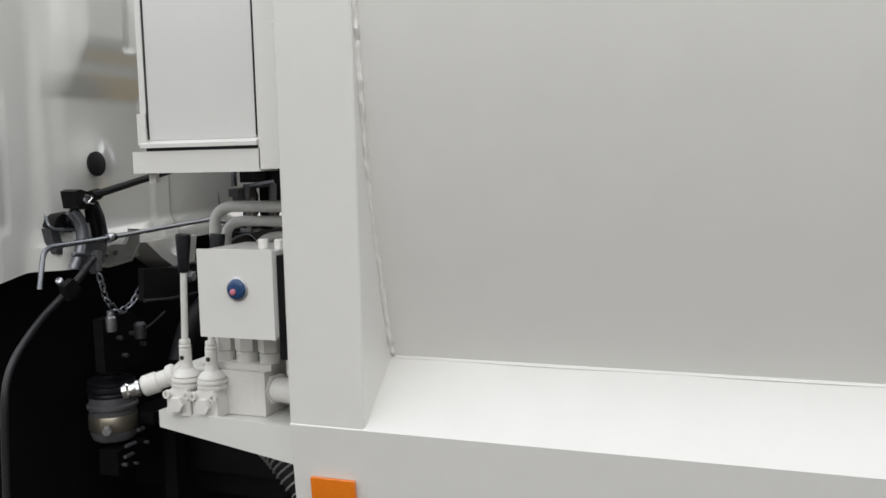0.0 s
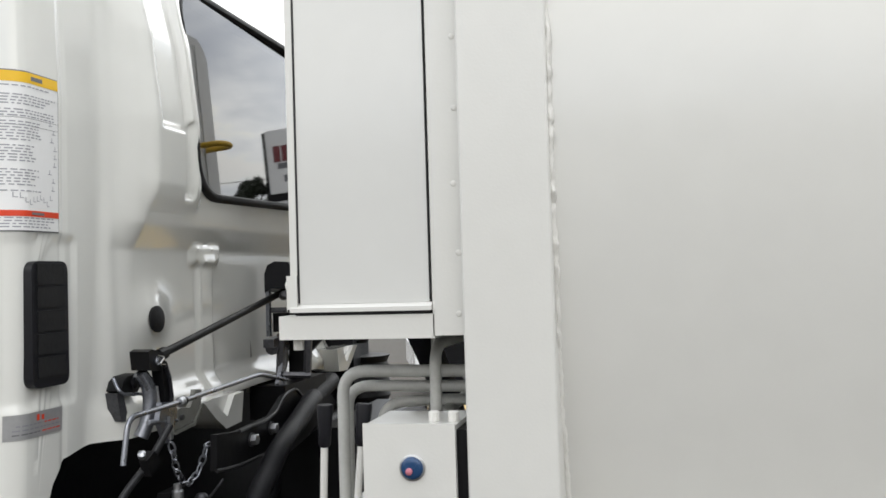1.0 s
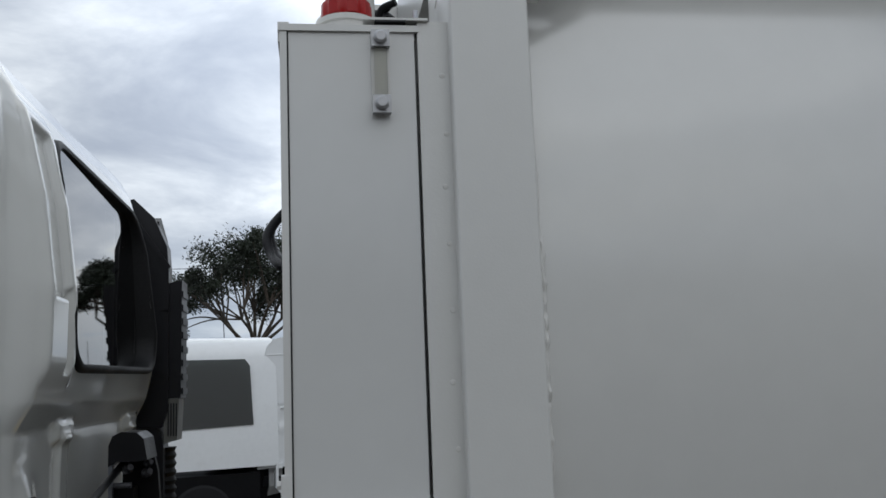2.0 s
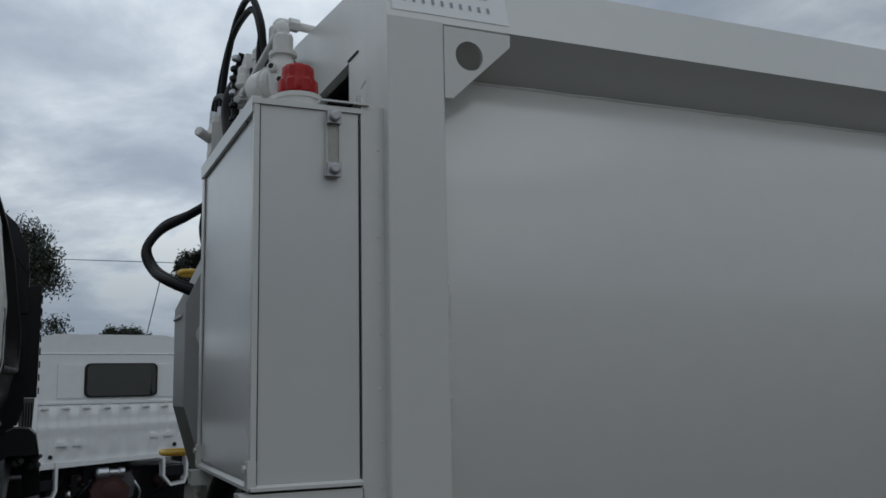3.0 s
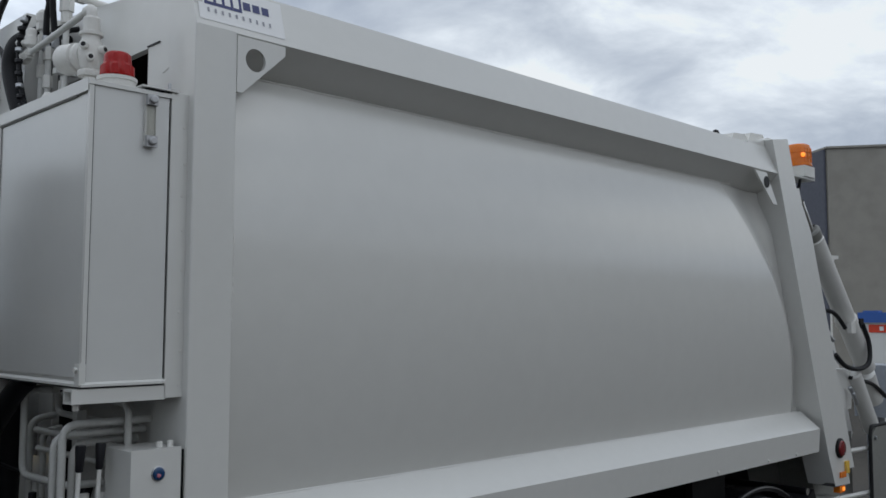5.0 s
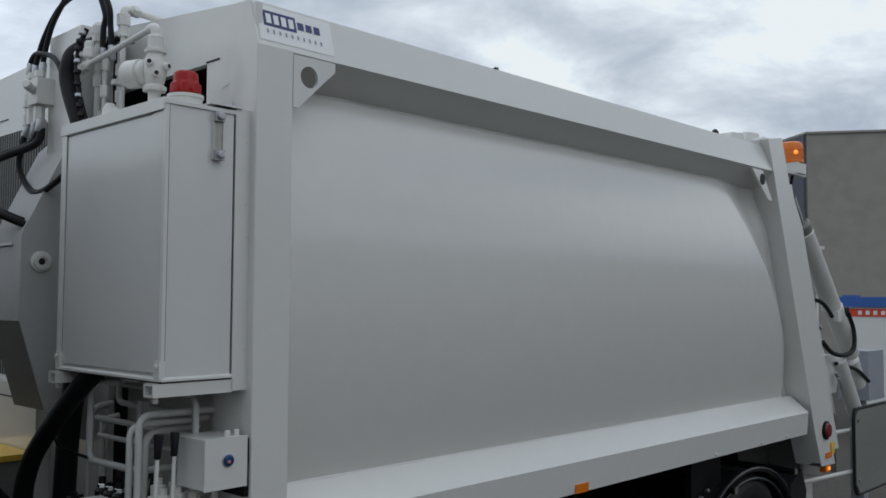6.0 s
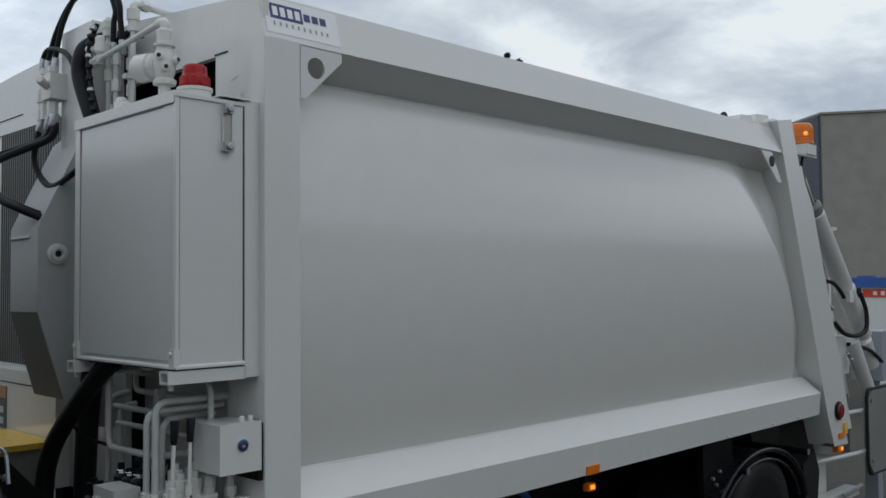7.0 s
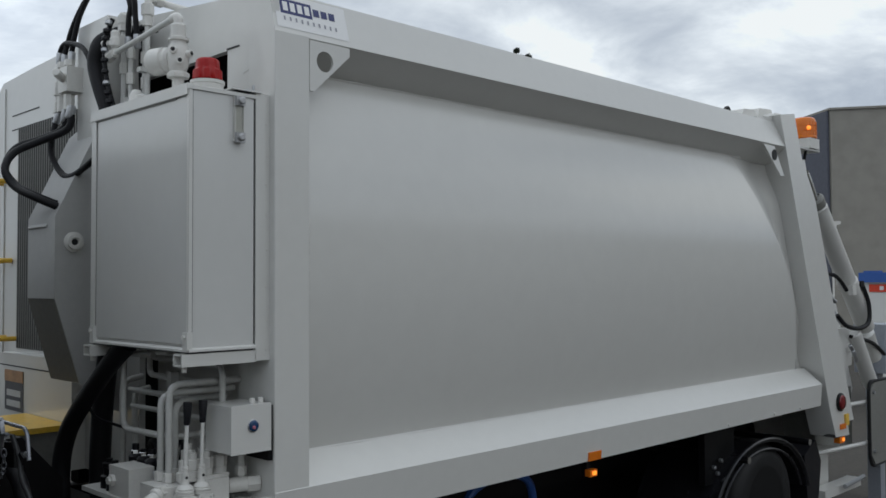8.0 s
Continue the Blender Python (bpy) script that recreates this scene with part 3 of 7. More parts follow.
part("top_fold", bbox(-0.2995, -0.28, 0.037, 0.7325, 2.368, 2.404, 0.008, 3), PAINT, tank)
part("bottom_fold", bevel(prism(B(), [(0.035, 1.580), (0.024, 1.574), (0.024, 1.567), (0.035, 1.567)], "x", -0.296, -0.0555), 0.0015), PAINT, tank, "pale rolled bottom edge")
part("bottom_fold", bevel(prism(B(), [(-0.289, 1.580), (-0.300, 1.574), (-0.300, 1.567), (-0.289, 1.567)], "y", 0.034, 0.725), 0.0015), PAINT, tank, "pale rolled bottom edge")
# Dark slab fills the gap below the tank in place of its shade.
part("base_shade", box(B(), -0.290, -0.060, 0.034, 0.722, 1.5612, 1.5668), DARK, tank, "dark slab standing for the shade in the gap under the tank")
part("seam", box(B(), -0.2842, -0.2814, 0.0318, 0.0385, 1.582, 2.392), DARK, tank, "dark folded seam")
part("seam", box(B(), -0.0602, -0.0586, 0.0322, 0.0385, 1.584, 2.372), DARK, tank, "dark folded seam")
# Grey strip paints the shadow line below the rolled edge.
part("lip_shade_strip", box(B(), -0.2968, -0.2912, 0.115, 0.700, 2.3635, 2.3676), OLIVE, tank, "grey strip painted as the shade under the rolled top edge")
for y in (0.0452, 0.694):
    part("seam", box(B(), -0.2925, -0.2915, y, y + 0.0016, 1.60, 2.362), DARK, tank, "dark folded seam")
part("lid", bbox(-0.225, -0.045, 0.06, 0.30, 2.397, 2.404, 0.003), PAINT, tank)
part("lid_edge", bbox(-0.150, -0.036, 0.022, 0.075, 2.4045, 2.409, 0.0015), PAINT, tank, "loose folded lid strip")
# Dark strip paints the shadow gap below the loose lid strip.
part("lid_shade", box(B(), -0.130, -0.075, 0.0215, 0.060, 2.4012, 2.4044), DARK, tank, "dark strip painted as the shade under the lid strip")
part("top_lip", bbox(-0.2985, -0.052, 0.0275, 0.036, 2.385, 2.397, 0.003), PAINT, tank)
part("stud", cyl(B(), (-0.055, 0.045, 2.395), (-0.055, 0.045, 2.432), 0.005, n=8), STEEL, tank)
for y in (0.045, 0.71):
    tab = part("corner_tab", bbox(-0.302, -0.284, y - 0.018, y + 0.012, 1.572, 1.628, 0.004), PAINT, tank)
    part("bolt", hexagon(B(), (-0.302, y, 1.612), (-0.309, y, 1.612), 0.008), PAINT_ROUGH, tab)
for y in (0.030, 0.68):
    arm = thing("tank_bracket", (-0.16, y + 0.03, 1.526), "off-white steel channel arm under the oil tank", "bracket", "tank brackets")
    x0, x1, y0, y1, z0, z1, th = -0.318, 0.003 if y > 0.3 else -0.0527, y, y + 0.055, 1.522, 1.561, 0.006
    outside = ((y0, z0), (y1, z0), (y1, z1), (y0, z1), (y0, z0))
    inside_ = ((y0 + th, z0 + th), (y1 - th, z0 + th), (y1 - th, z1 - th), (y0 + th, z1 - th), (y0 + th, z0 + th))
    g = B()
    sheet(g, [[(x, a, b) for a, b in ring] for x, ring in ((x1, outside), (x0, outside), (x0, inside_), (x1, inside_), (x1, outside))])
    bmesh.ops.remove_doubles(g, verts=g.verts, dist=1e-5)
    part("channel", g, PAINT, arm, "", 0)
    part("bolt", hexagon(B(), (-0.295, y + 0.028, 1.522), (-0.295, y + 0.028, 1.503), 0.009), PAINT_ROUGH, arm)

gauge = thing("level_gauge", (-0.122, 0.03, 2.2), "clear oil level gauge with two chrome bolts", "gauge")
part("frame", bbox(-0.138, -0.106, 0.024, 0.033, 2.236, 2.380, 0.002), PAINT_ROUGH, gauge)
part("sight_tube", bbox(-0.133, -0.111, 0.014, 0.0235, 2.264, 2.352, 0.003), CLEAR, gauge)
for z0, z1 in ((2.352, 2.382), (2.232, 2.264)):
    part("end_block", bbox(-0.138, -0.106, 0.010, 0.024, z0, z1, 0.004), PLATE, gauge)
    part("bolt", lathe(B(), (-0.122, 0.0085, (z0 + z1) / 2), (0, -1, 0), [(0.012, 0), (0.012, 0.006), (0.008, 0.009), (0, 0.009)], 14), PLATE, gauge)

cap = thing("filler_cap", (-0.175, 0.13, 2.397), "red ribbed plastic filler cap on a white neck", "cap")
part("neck", lathe(B(), (-0.175, 0.13, 2.396), (0, 0, 1), [(0.062, 0), (0.062, 0.012), (0.052, 0.016), (0.052, 0.032), (0.056, 0.034), (0.056, 0.044), (0.03, 0.046)], 28), PAINT_ROUGH, cap)
g = B()
n = 48
prof = [(0.041, 0.0), (0.0435, 0.005), (0.0425, 0.032), (0.038, 0.040), (0.0375, 0.050), (0.036, 0.066), (0.031, 0.072), (0.0, 0.074)]
rings = []
for r, h in prof:
    if r == 0:
        rings.append([g.verts.new((-0.175, 0.13, 2.442 + h))])
        continue
    ring = []
    for k in range(n):
        lobe = (0.0045 if 0.004 < h < 0.038 else 0.0012) * (1 if k % 6 < 4 else 0) if 0.004 < h < 0.07 else 0
        a = 2 * math.pi * k / n
        ring.append(g.verts.new((-0.175 + (r + lobe) * math.cos(a), 0.13 + (r + lobe) * math.sin(a), 2.442 + h)))
    rings.append(ring)
for a, b in zip(rings, rings[1:]):
    for k in range(n):
        if len(b) == 1:
            g.faces.new((a[k], a[(k + 1) % n], b[0]))
        else:
            g.faces.new((a[k], a[(k + 1) % n], b[(k + 1) % n], b[k]))
g.faces.new(rings[0][::-1])
part("cap", g, RED, cap, "", 40)

filt = thing("return_filter", (-0.165, 0.36, 2.392), "off-white painted return filter with elbow on the tank top", "filter")
part("stem", cyl(B(), (-0.155, 0.36, 2.387), (-0.155, 0.36, 2.50), 0.0205, n=18), PAINT_ROUGH, filt)
part("flange", lathe(B(), (-0.155, 0.36, 2.492), (0, 0, 1), [(0.038, 0), (0.040, 0.005), (0.040, 0.014), (0.030, 0.022)], 8), PAINT_ROUGH, filt)
head = part("head", lathe(B(), (-0.155, 0.36, 2.51), (0, 0, 1), [(0.026, 0), (0.034, 0.018), (0.039, 0.05), (0.036, 0.085), (0.028, 0.10), (0.028, 0.11), (0.036, 0.112), (0.036, 0.122), (0.026, 0.126), (0.026, 0.165), (0.022, 0.17)], 14), PAINT_ROUGH, filt)
part("canister", lathe(B(), (-0.162, 0.378, 2.560), (-0.30, 1, 0.0), [(0.036, 0), (0.044, 0.010), (0.044, 0.022), (0.040, 0.024), (0.040, 0.030), (0.047, 0.034), (0.048, 0.090), (0.042, 0.101), (0.0, 0.104)], 30), PAINT_ROUGH, filt)
for x, y, z, d in ((-0.188, 0.335, 2.582, (-0.6, -0.8, 0.05)), (-0.135, 0.320, 2.574, (0.35, -0.9, 0)), (-0.172, 0.322, 2.545, (-0.3, -0.9, 0))):
    boss = part("boss", lathe(B(), (x, y, z), d, [(0.013, -0.02), (0.013, 0.007), (0.011, 0.010), (0.006, 0.010), (0.006, 0.003), (0, 0.003)], 14), PAINT_ROUGH, filt)
    p = Vector((x, y, z)) + Vector(d).normalized() * 0.0105
    part("port", lathe(B(), p, d, [(0.0075, 0), (0.0, 0.0006)], 10), DARK, boss)
part("elbow", tube(B(), rounded([(-0.155, 0.36, 2.665), (-0.155, 0.36, 2.71), (-0.155, 0.40, 2.708)], 0.025), 0.0165, 14), PAINT_ROUGH, filt)
part("elbow_nut", hexagon(B(), (-0.155, 0.36, 2.66), (-0.155, 0.36, 2.682), 0.0245), PAINT_ROUGH, filt)
part("return_pipe", tube(B(), [(-0.155, 0.40, 2.709), (-0.16, 0.65, 2.683), (-0.165, 0.86, 2.662)], 0.0105, 14), PIPE_GREY, filt)
part("pipe_nut", hexagon(B(), (-0.164, 0.83, 2.664), (-0.165, 0.875, 2.66), 0.019), PAINT_ROUGH, filt)

# ---- pipes and hoses over the front wall ----
riser = thing("riser_pipes", (-0.08, 0.8, 2.39), "cluster of off-white hydraulic pipes and fittings", "pipes")
for x, y, z0, z1, r in ((-0.10, 0.885, 2.39, 2.80, 0.0135), (-0.09, 0.715, 2.39, 2.82, 0.0105), (-0.07, 0.775, 2.39, 2.72, 0.0105), (-0.105, 0.82, 2.39, 2.70, 0.0105)):
    part("pipe", cyl(B(), (x, y, z0), (x, y, z1), r, n=14), PIPE_GREY, riser)
for x, y, z, r in ((-0.10, 0.885, 2.77, 0.026), (-0.10, 0.885, 2.71, 0.021), (-0.10, 0.885, 2.60, 0.019), (-0.09, 0.715, 2.80, 0.024), (-0.09, 0.715, 2.76, 0.019), (-0.07, 0.775, 2.63, 0.016), (-0.105, 0.82, 2.65, 0.017), (-0.105, 0.82, 2.55, 0.017), (-0.07, 0.775, 2.53, 0.015)):
    part("fitting", hexagon(B(), (x, y, z), (x, y, z + 0.045), r), PAINT_ROUGH, riser)
part("top_cap", lathe(B(), (-0.10, 0.885, 2.80), (0, 0, 1), [(0.027, 0), (0.027, 0.03), (0.016, 0.044), (0, 0.046)], 14), PAINT_ROUGH, riser)
part("elbow", tube(B(), rounded([(-0.09, 0.715, 2.80), (-0.09, 0.715, 2.868), (-0.04, 0.74, 2.872), (0.05, 0.76, 2.872), (0.30, 0.80, 2.88)], 0.03), 0.0135, 12), PAINT_ROUGH, riser)
part("elbow_nut", hexagon(B(), (-0.05, 0.737, 2.872), (-0.015, 0.745, 2.872), 0.0205), PAINT_ROUGH, riser)
part("valve_body", lathe(B(), (-0.165, 0.825, 2.685), (0, 0, 1), [(0.010, -0.03), (0.010, -0.004), (0.016, 0), (0.021, 0.006), (0.021, 0.034), (0.018, 0.038), (0.018, 0.058), (0.012, 0.066), (0, 0.068)], 18), PAINT_ROUGH, riser)
part("valve_arm", cyl(B(), (-0.165, 0.83, 2.705), (-0.175, 0.905, 2.712), 0.012, n=12, c=0.003), PAINT_ROUGH, riser)
part("valve_nut", hexagon(B(), (-0.172, 0.885, 2.709), (-0.174, 0.902, 2.711), 0.018), PAINT_ROUGH, riser)
part("end_joint", lathe(B(), (-0.165, 0.868, 2.661), (0, 1, -0.1), [(0.019, 0), (0.024, 0.008), (0.024, 0.022), (0.018, 0.034), (0, 0.038)], 16), PAINT_ROUGH, riser)
part("braided_line", tube(B(), spline([(-0.168, 0.842, 2.80), (-0.182, 0.878, 2.72), (-0.182, 0.873, 2.60), (-0.172, 0.830, 2.47), (-0.15, 0.80, 2.38)]), 0.009, 10), HOSE, riser, "thin black line beside the fat hose")
for k, (y, z) in enumerate(((0.890, 2.790), (0.908, 2.762), (0.920, 2.735), (0.922, 2.690), (0.922, 2.650), (0.917, 2.605), (0.905, 2.560), (0.893, 2.520), (0.880, 2.485))):
    part("adapter", lathe(B(), (-0.186, y - 0.048, z), (0.03, -0.1, -1), [(0.009, 0), (0.014, 0.004), (0.014, 0.014), (0.009, 0.018)], 8), PLASTIC if k % 3 else STEEL, riser)
for y, z in ((0.715, 2.58), (0.775, 2.46), (0.82, 2.48)):
    part("clip", bbox(-0.125, -0.05, y - 0.014, y + 0.014, z, z + 0.018, 0.003), PIPE_GREY, riser)
part("dome", lathe(B(), (-0.16, 0.66, 2.385), (0, 0, 1), [(0.05, 0), (0.045, 0.02), (0.03, 0.04), (0.026, 0.09), (0.015, 0.11), (0, 0.112)], 18), PAINT_ROUGH, riser)
part("dome", lathe(B(), (-0.18, 0.59, 2.385), (0, -0.15, 1), [(0.03, 0), (0.03, 0.05), (0.022, 0.075), (0, 0.085)], 16), PAINT_ROUGH, riser)
part("dome_base", bbox(-0.25, -0.10, 0.58, 0.74, 2.386, 2.40, 0.006), PAINT_ROUGH, riser)


def hose(pts, r, label, ends=(1, 1), mat=HOSE):
    h = thing("hydraulic_hose", Vector(pts[-1]), label, "hose", "black hydraulic hoses")
    part("hose", tube(B(), spline(pts), r, 12), mat, h)
    for use, p, q in ((ends[0], pts[0], pts[1]), (ends[1], pts[-1], pts[-2])):
        if not use:
            continue
        d = (Vector(q) - Vector(p)).normalized()
        part("ferrule", lathe(B(), Vector(p) - d * 0.01, d, [(r * 0.9, 0), (r * 1.25, 0.006), (r * 1.25, 0.05), (r * 1.05, 0.055)], 12), STEEL, h)
    return h


hose([(-0.105, 0.765, 2.69), (-0.12, 0.755, 2.80), (-0.13, 0.755, 2.88), (-0.145, 0.84, 2.985), (-0.15, 1.02, 2.985), (-0.155, 1.17, 2.89), (-0.16, 1.235, 2.76), (-0.16, 1.24, 2.70)], 0.0108, "thick black hydraulic hose arching over the front wall")
hose([(-0.115, 0.825, 2.69), (-0.12, 0.81, 2.80), (-0.12, 0.80, 2.86), (-0.13, 0.88, 2.965), (-0.15, 1.08, 2.955), (-0.16, 1.22, 2.86), (-0.165, 1.30, 2.74), (-0.165, 1.305, 2.70)], 0.0108, "thick black hydraulic hose arching over the front wall")
hose([(-0.17, 1.345, 2.715), (-0.17, 1.340, 2.755), (-0.17, 1.295, 2.785), (-0.17, 1.213, 2.774), (-0.17, 1.11, 2.736), (-0.17, 1.038, 2.665), (-0.165, 0.99, 2.55), (-0.15, 0.94, 2.40)], 0.0105, "thin black hose looping from a fitting block")
hose([(-0.03, 0.86, 2.74), (-0.06, 0.93, 2.785), (-0.14, 0.975, 2.75), (-0.17, 0.98, 2.70), (-0.175, 0.978, 2.62), (-0.165, 0.905, 2.47), (-0.14, 0.86, 2.36), (-0.12, 0.84, 2.28)], 0.029, "fat black hose running down behind the tank", (0, 0))
hose([(-0.17, 1.215, 2.505), (-0.18, 1.225, 2.42), (-0.25, 1.33, 2.373), (-0.34, 1.366, 2.32), (-0.388, 1.334, 2.244), (-0.37, 1.278, 2.172), (-0.33, 1.16, 2.12), (-0.24, 1.105, 2.075)], 0.0155, "thick black hose in a wide loop beside the tank", (1, 0))
hose([(-0.17, 1.345, 2.50), (-0.185, 1.36, 2.42), (-0.20, 1.345, 2.332), (-0.20, 1.255, 2.245), (-0.20, 1.142, 2.214), (-0.20, 0.973, 2.248), (-0.16, 0.88, 2.32)], 0.0125, "black hose in a low loop beside the tank", (1, 0))
hose([(-0.17, 1.275, 2.50), (-0.175, 1.285, 2.43), (-0.235, 1.365, 2.390), (-0.325, 1.392, 2.345), (-0.378, 1.362, 2.262), (-0.362, 1.30, 2.188), (-0.325, 1.185, 2.135), (-0.235, 1.125, 2.090)], 0.0125, "black hose running beside the wide loop", (1, 0))
block = thing("hose_block", (-0.16, 1.28, 2.49), "off-white hydraulic manifold block with hose fittings", "manifold")
part("block", bbox(-0.198, -0.129, 1.195, 1.285, 2.572, 2.675, 0.008), PAINT_ROUGH, block)
for y, z0, z1 in ((1.24, 2.50, 2.565), (1.305, 2.50, 2.565), (1.345, 2.50, 2.545), (1.345, 2.575, 2.61), (1.345, 2.655, 2.69), (1.24, 2.685, 2.71), (1.305, 2.685, 2.71)):
    part("nut", hexagon(B(), (-0.17, y, z0), (-0.17, y, z1), 0.022), PAINT_ROUGH, block)
part("tall_fitting", lathe(B(), (-0.17, 1.345, 2.53), (0, 0, 1), [(0.014, 0), (0.014, 0.045), (0.017, 0.05), (0.017, 0.10), (0.013, 0.105), (0.013, 0.125), (0.0165, 0.13), (0.0165, 0.165), (0.012, 0.18), (0, 0.181)], 14), PAINT_ROUGH, block)
part("plug", cyl(B(), (-0.195, 1.235, 2.625), (-0.245, 1.19, 2.64), 0.017, n=12, c=0.003), PAINT_ROUGH, block)

# ---- control box ----
cbox = thing("control_box", (-0.09, 0.07, 1.239), "off-white steel control box with one blue push button", "control box")
part("shell", bbox(-0.165, -0.018, 0.0, 0.148, 1.239, 1.388, 0.003), PAINT, cbox)
part("front_cover", bbox(-0.166, -0.017, -0.006, -0.001, 1.237, 1.391, 0.002), PAINT, cbox)
part("mount_plate", box(B(), -0.0175, 0.0025, 0.01, 0.14, 1.20, 1.38), BLACK, cbox)
for x in (-0.06, -0.028):
    part("top_bolt", cyl(B(), (x, 0.04, 1.387), (x, 0.04, 1.405), 0.009, n=10, c=0.002), PAINT_ROUGH, cbox)
btn = part("push_button", lathe(B(), (-0.086, -0.006, 1.323), (0, -1, 0), [(0.019, 0), (0.019, 0.003), (0.0165, 0.004), (0.0160, 0.008), (0.0125, 0.010), (0.006, 0.0095), (0, 0.009)], 28), BLUE_KNOB, cbox, "glossy dark-blue push button")
part("bezel", lathe(B(), (-0.086, -0.0055, 1.323), (0, -1, 0), [(0.0205, 0), (0.0205, 0.003), (0.018, 0.004)], 28), STEEL, btn)
part("pip", lathe(B(), (-0.089, -0.0155, 1.319), (0, -1, 0), [(0.0055, 0), (0.0055, 0.003), (0.003, 0.0045), (0, 0.0045)], 12), PINK, btn)

# ---- valve bank, levers, tray ----
tray = thing("valve_tray", (-0.15, 0.3, 1.0), "off-white steel tray bracket under the valve bank", "tray")
g = prism(B(), [(-0.335, 0.085), (0.0, 0.012), (0.003, 0.70), (-0.335, 0.70)], "z", 1.05, 1.066)
part("plate", bevel(g, 0.004), PAINT, tray)
g = B()
lo = [g.verts.new(p) for p in ((-0.335, 0.083, 1.034), (0.012, 0.008, 1.016), (0.012, 0.008, 1.083), (-0.335, 0.083, 1.067))]
hi = [g.verts.new(v.co + Vector((0, 0.012, 0))) for v in lo]
g.faces.new(lo)
g.faces.new(hi[::-1])
for k in range(4):
    g.faces.new((lo[k], lo[(k + 1) % 4], hi[(k + 1) % 4], hi[k]))
part("front_lip", bevel(g, 0.004), PAINT, tray)
valve = thing("valve_bank", (-0.17, 0.15, 1.066), "off-white painted hydraulic valve bank with two levers", "valve")
part("body", bbox(-0.205, -0.108, 0.10, 0.27, 1.067, 1.150, 0.005), PAINT_ROUGH, valve)
part("body", bbox(-0.245, -0.10, 0.112, 0.24, 1.1505, 1.162, 0.004), PAINT_ROUGH, valve)
part("body", bbox(-0.33, -0.20, 0.13, 0.27, 1.067, 1.14, 0.008), PAINT_ROUGH, valve)
for x in (-0.272, -0.214):
    head = part("lever_housing", bevel(prism(B(), [(x - 0.026, 1.068), (x + 0.026, 1.068), (x + 0.026, 1.10), (x + 0.018, 1.118), (x - 0.018, 1.118), (x - 0.026, 1.10)], "y", 0.062, 0.125), 0.004), PAINT_ROUGH, valve)
    part("boss", hexagon(B(), (x, 0.062, 1.09), (x, 0.05, 1.09), 0.016), PAINT_ROUGH, head)
    for dx in (-0.022, 0.022):
        part("screw", lathe(B(), (x + dx, 0.062, 1.108), (0, -1, 0), [(0.008, 0), (0.008, 0.008), (0.004, 0.008), (0.004, 0.004), (0, 0.004)], 10), PAINT_ROUGH, head)
    part("boot", lathe(B(), (x, 0.09, 1.116), (0, 0, 1), [(0.027, 0), (0.029, 0.003), (0.029, 0.008), (0.0245, 0.0095), (0.0245, 0.012), (0.029, 0.0135), (0.0285, 0.018), (0.0235, 0.0195), (0.0235, 0.0215), (0.0265, 0.023), (0.024, 0.028), (0.014, 0.036), (0.012, 0.045)], 24), PAINT_ROUGH, valve)
    joint = part("lever_joint", lathe(B(), (x, 0.09, 1.155), (0, 0, 1), [(0.0115, 0), (0.0115, 0.034), (0.0095, 0.036), (0.0115, 0.038), (0.0115, 0.042), (0.009, 0.044), (0.011, 0.046), (0.010, 0.052)], 16), PAINT_ROUGH, valve)
    part("pin", lathe(B(), (x, 0.080, 1.174), (0, -1, 0), [(0.0045, 0), (0.0045, 0.002), (0, 0.002)], 10), DARK, joint)
    lean = Vector((0.010, 0.012, 0)) if x > -0.25 else Vector((0.006, 0.0, 0))
    top = Vector((x, 0.09, 1.20)) + lean + Vector((0, 0, 0.14))
    lever = part("lever", cyl(B(), (x, 0.09, 1.195), top, 0.0065, n=12), PAINT, valve)
    part("grip", lathe(B(), top - Vector((0, 0, 0.005)), lean + Vector((0, 0, 0.14)), [(0.008, 0), (0.0105, 0.004), (0.011, 0.02), (0.0145, 0.066), (0.0135, 0.072), (0, 0.073)], 16), PLASTIC, lever, "black tapered plastic grip")
for x, y, h in ((-0.217, 0.14, 0.0), (-0.168, 0.14, 0.0), (-0.117, 0.14, 0.0), (-0.20, 0.20, 0.02), (-0.14, 0.20, 0.02)):
    part("port_collar", cyl(B(), (x, y, 1.160), (x, y, 1.181), 0.0205, n=18, c=0.002), PAINT_ROUGH, valve)
    part("port_nut", hexagon(B(), (x, y, 1.1815), (x, y, 1.216 + h), 0.0225), PAINT_ROUGH, valve)
    part("port_neck", cyl(B(), (x, y, 1.216 + h), (x, y, 1.236 + h), 0.013, n=12), PAINT_ROUGH, valve)
part("standpipe", cyl(B(), (-0.248, 0.15, 1.13), (-0.248, 0.15, 1.215), 0.012, n=14), PAINT_ROUGH, valve)
part("stand_nut", hexagon(B(), (-0.248, 0.15, 1.15), (-0.248, 0.15, 1.178), 0.019), PAINT_ROUGH, valve)
part("fitting", hexagon(B(), (-0.110, 0.135, 1.113), (-0.095, 0.128, 1.114), 0.030), PAINT_ROUGH, valve)
part("fitting", cyl(B(), (-0.096, 0.128, 1.114), (-0.035, 0.105, 1.116), 0.024, n=18, c=0.003), PAINT_ROUGH, valve)
part("fitting", hexagon(B(), (-0.038, 0.106, 1.116), (0.003, 0.09, 1.116), 0.028), PAINT_ROUGH, valve)
part("elbow", tube(B(), rounded([(-0.27, 0.17, 1.12), (-0.32, 0.15, 1.128), (-0.375, 0.125, 1.108)], 0.04), 0.018, 16), PAINT_ROUGH, valve)
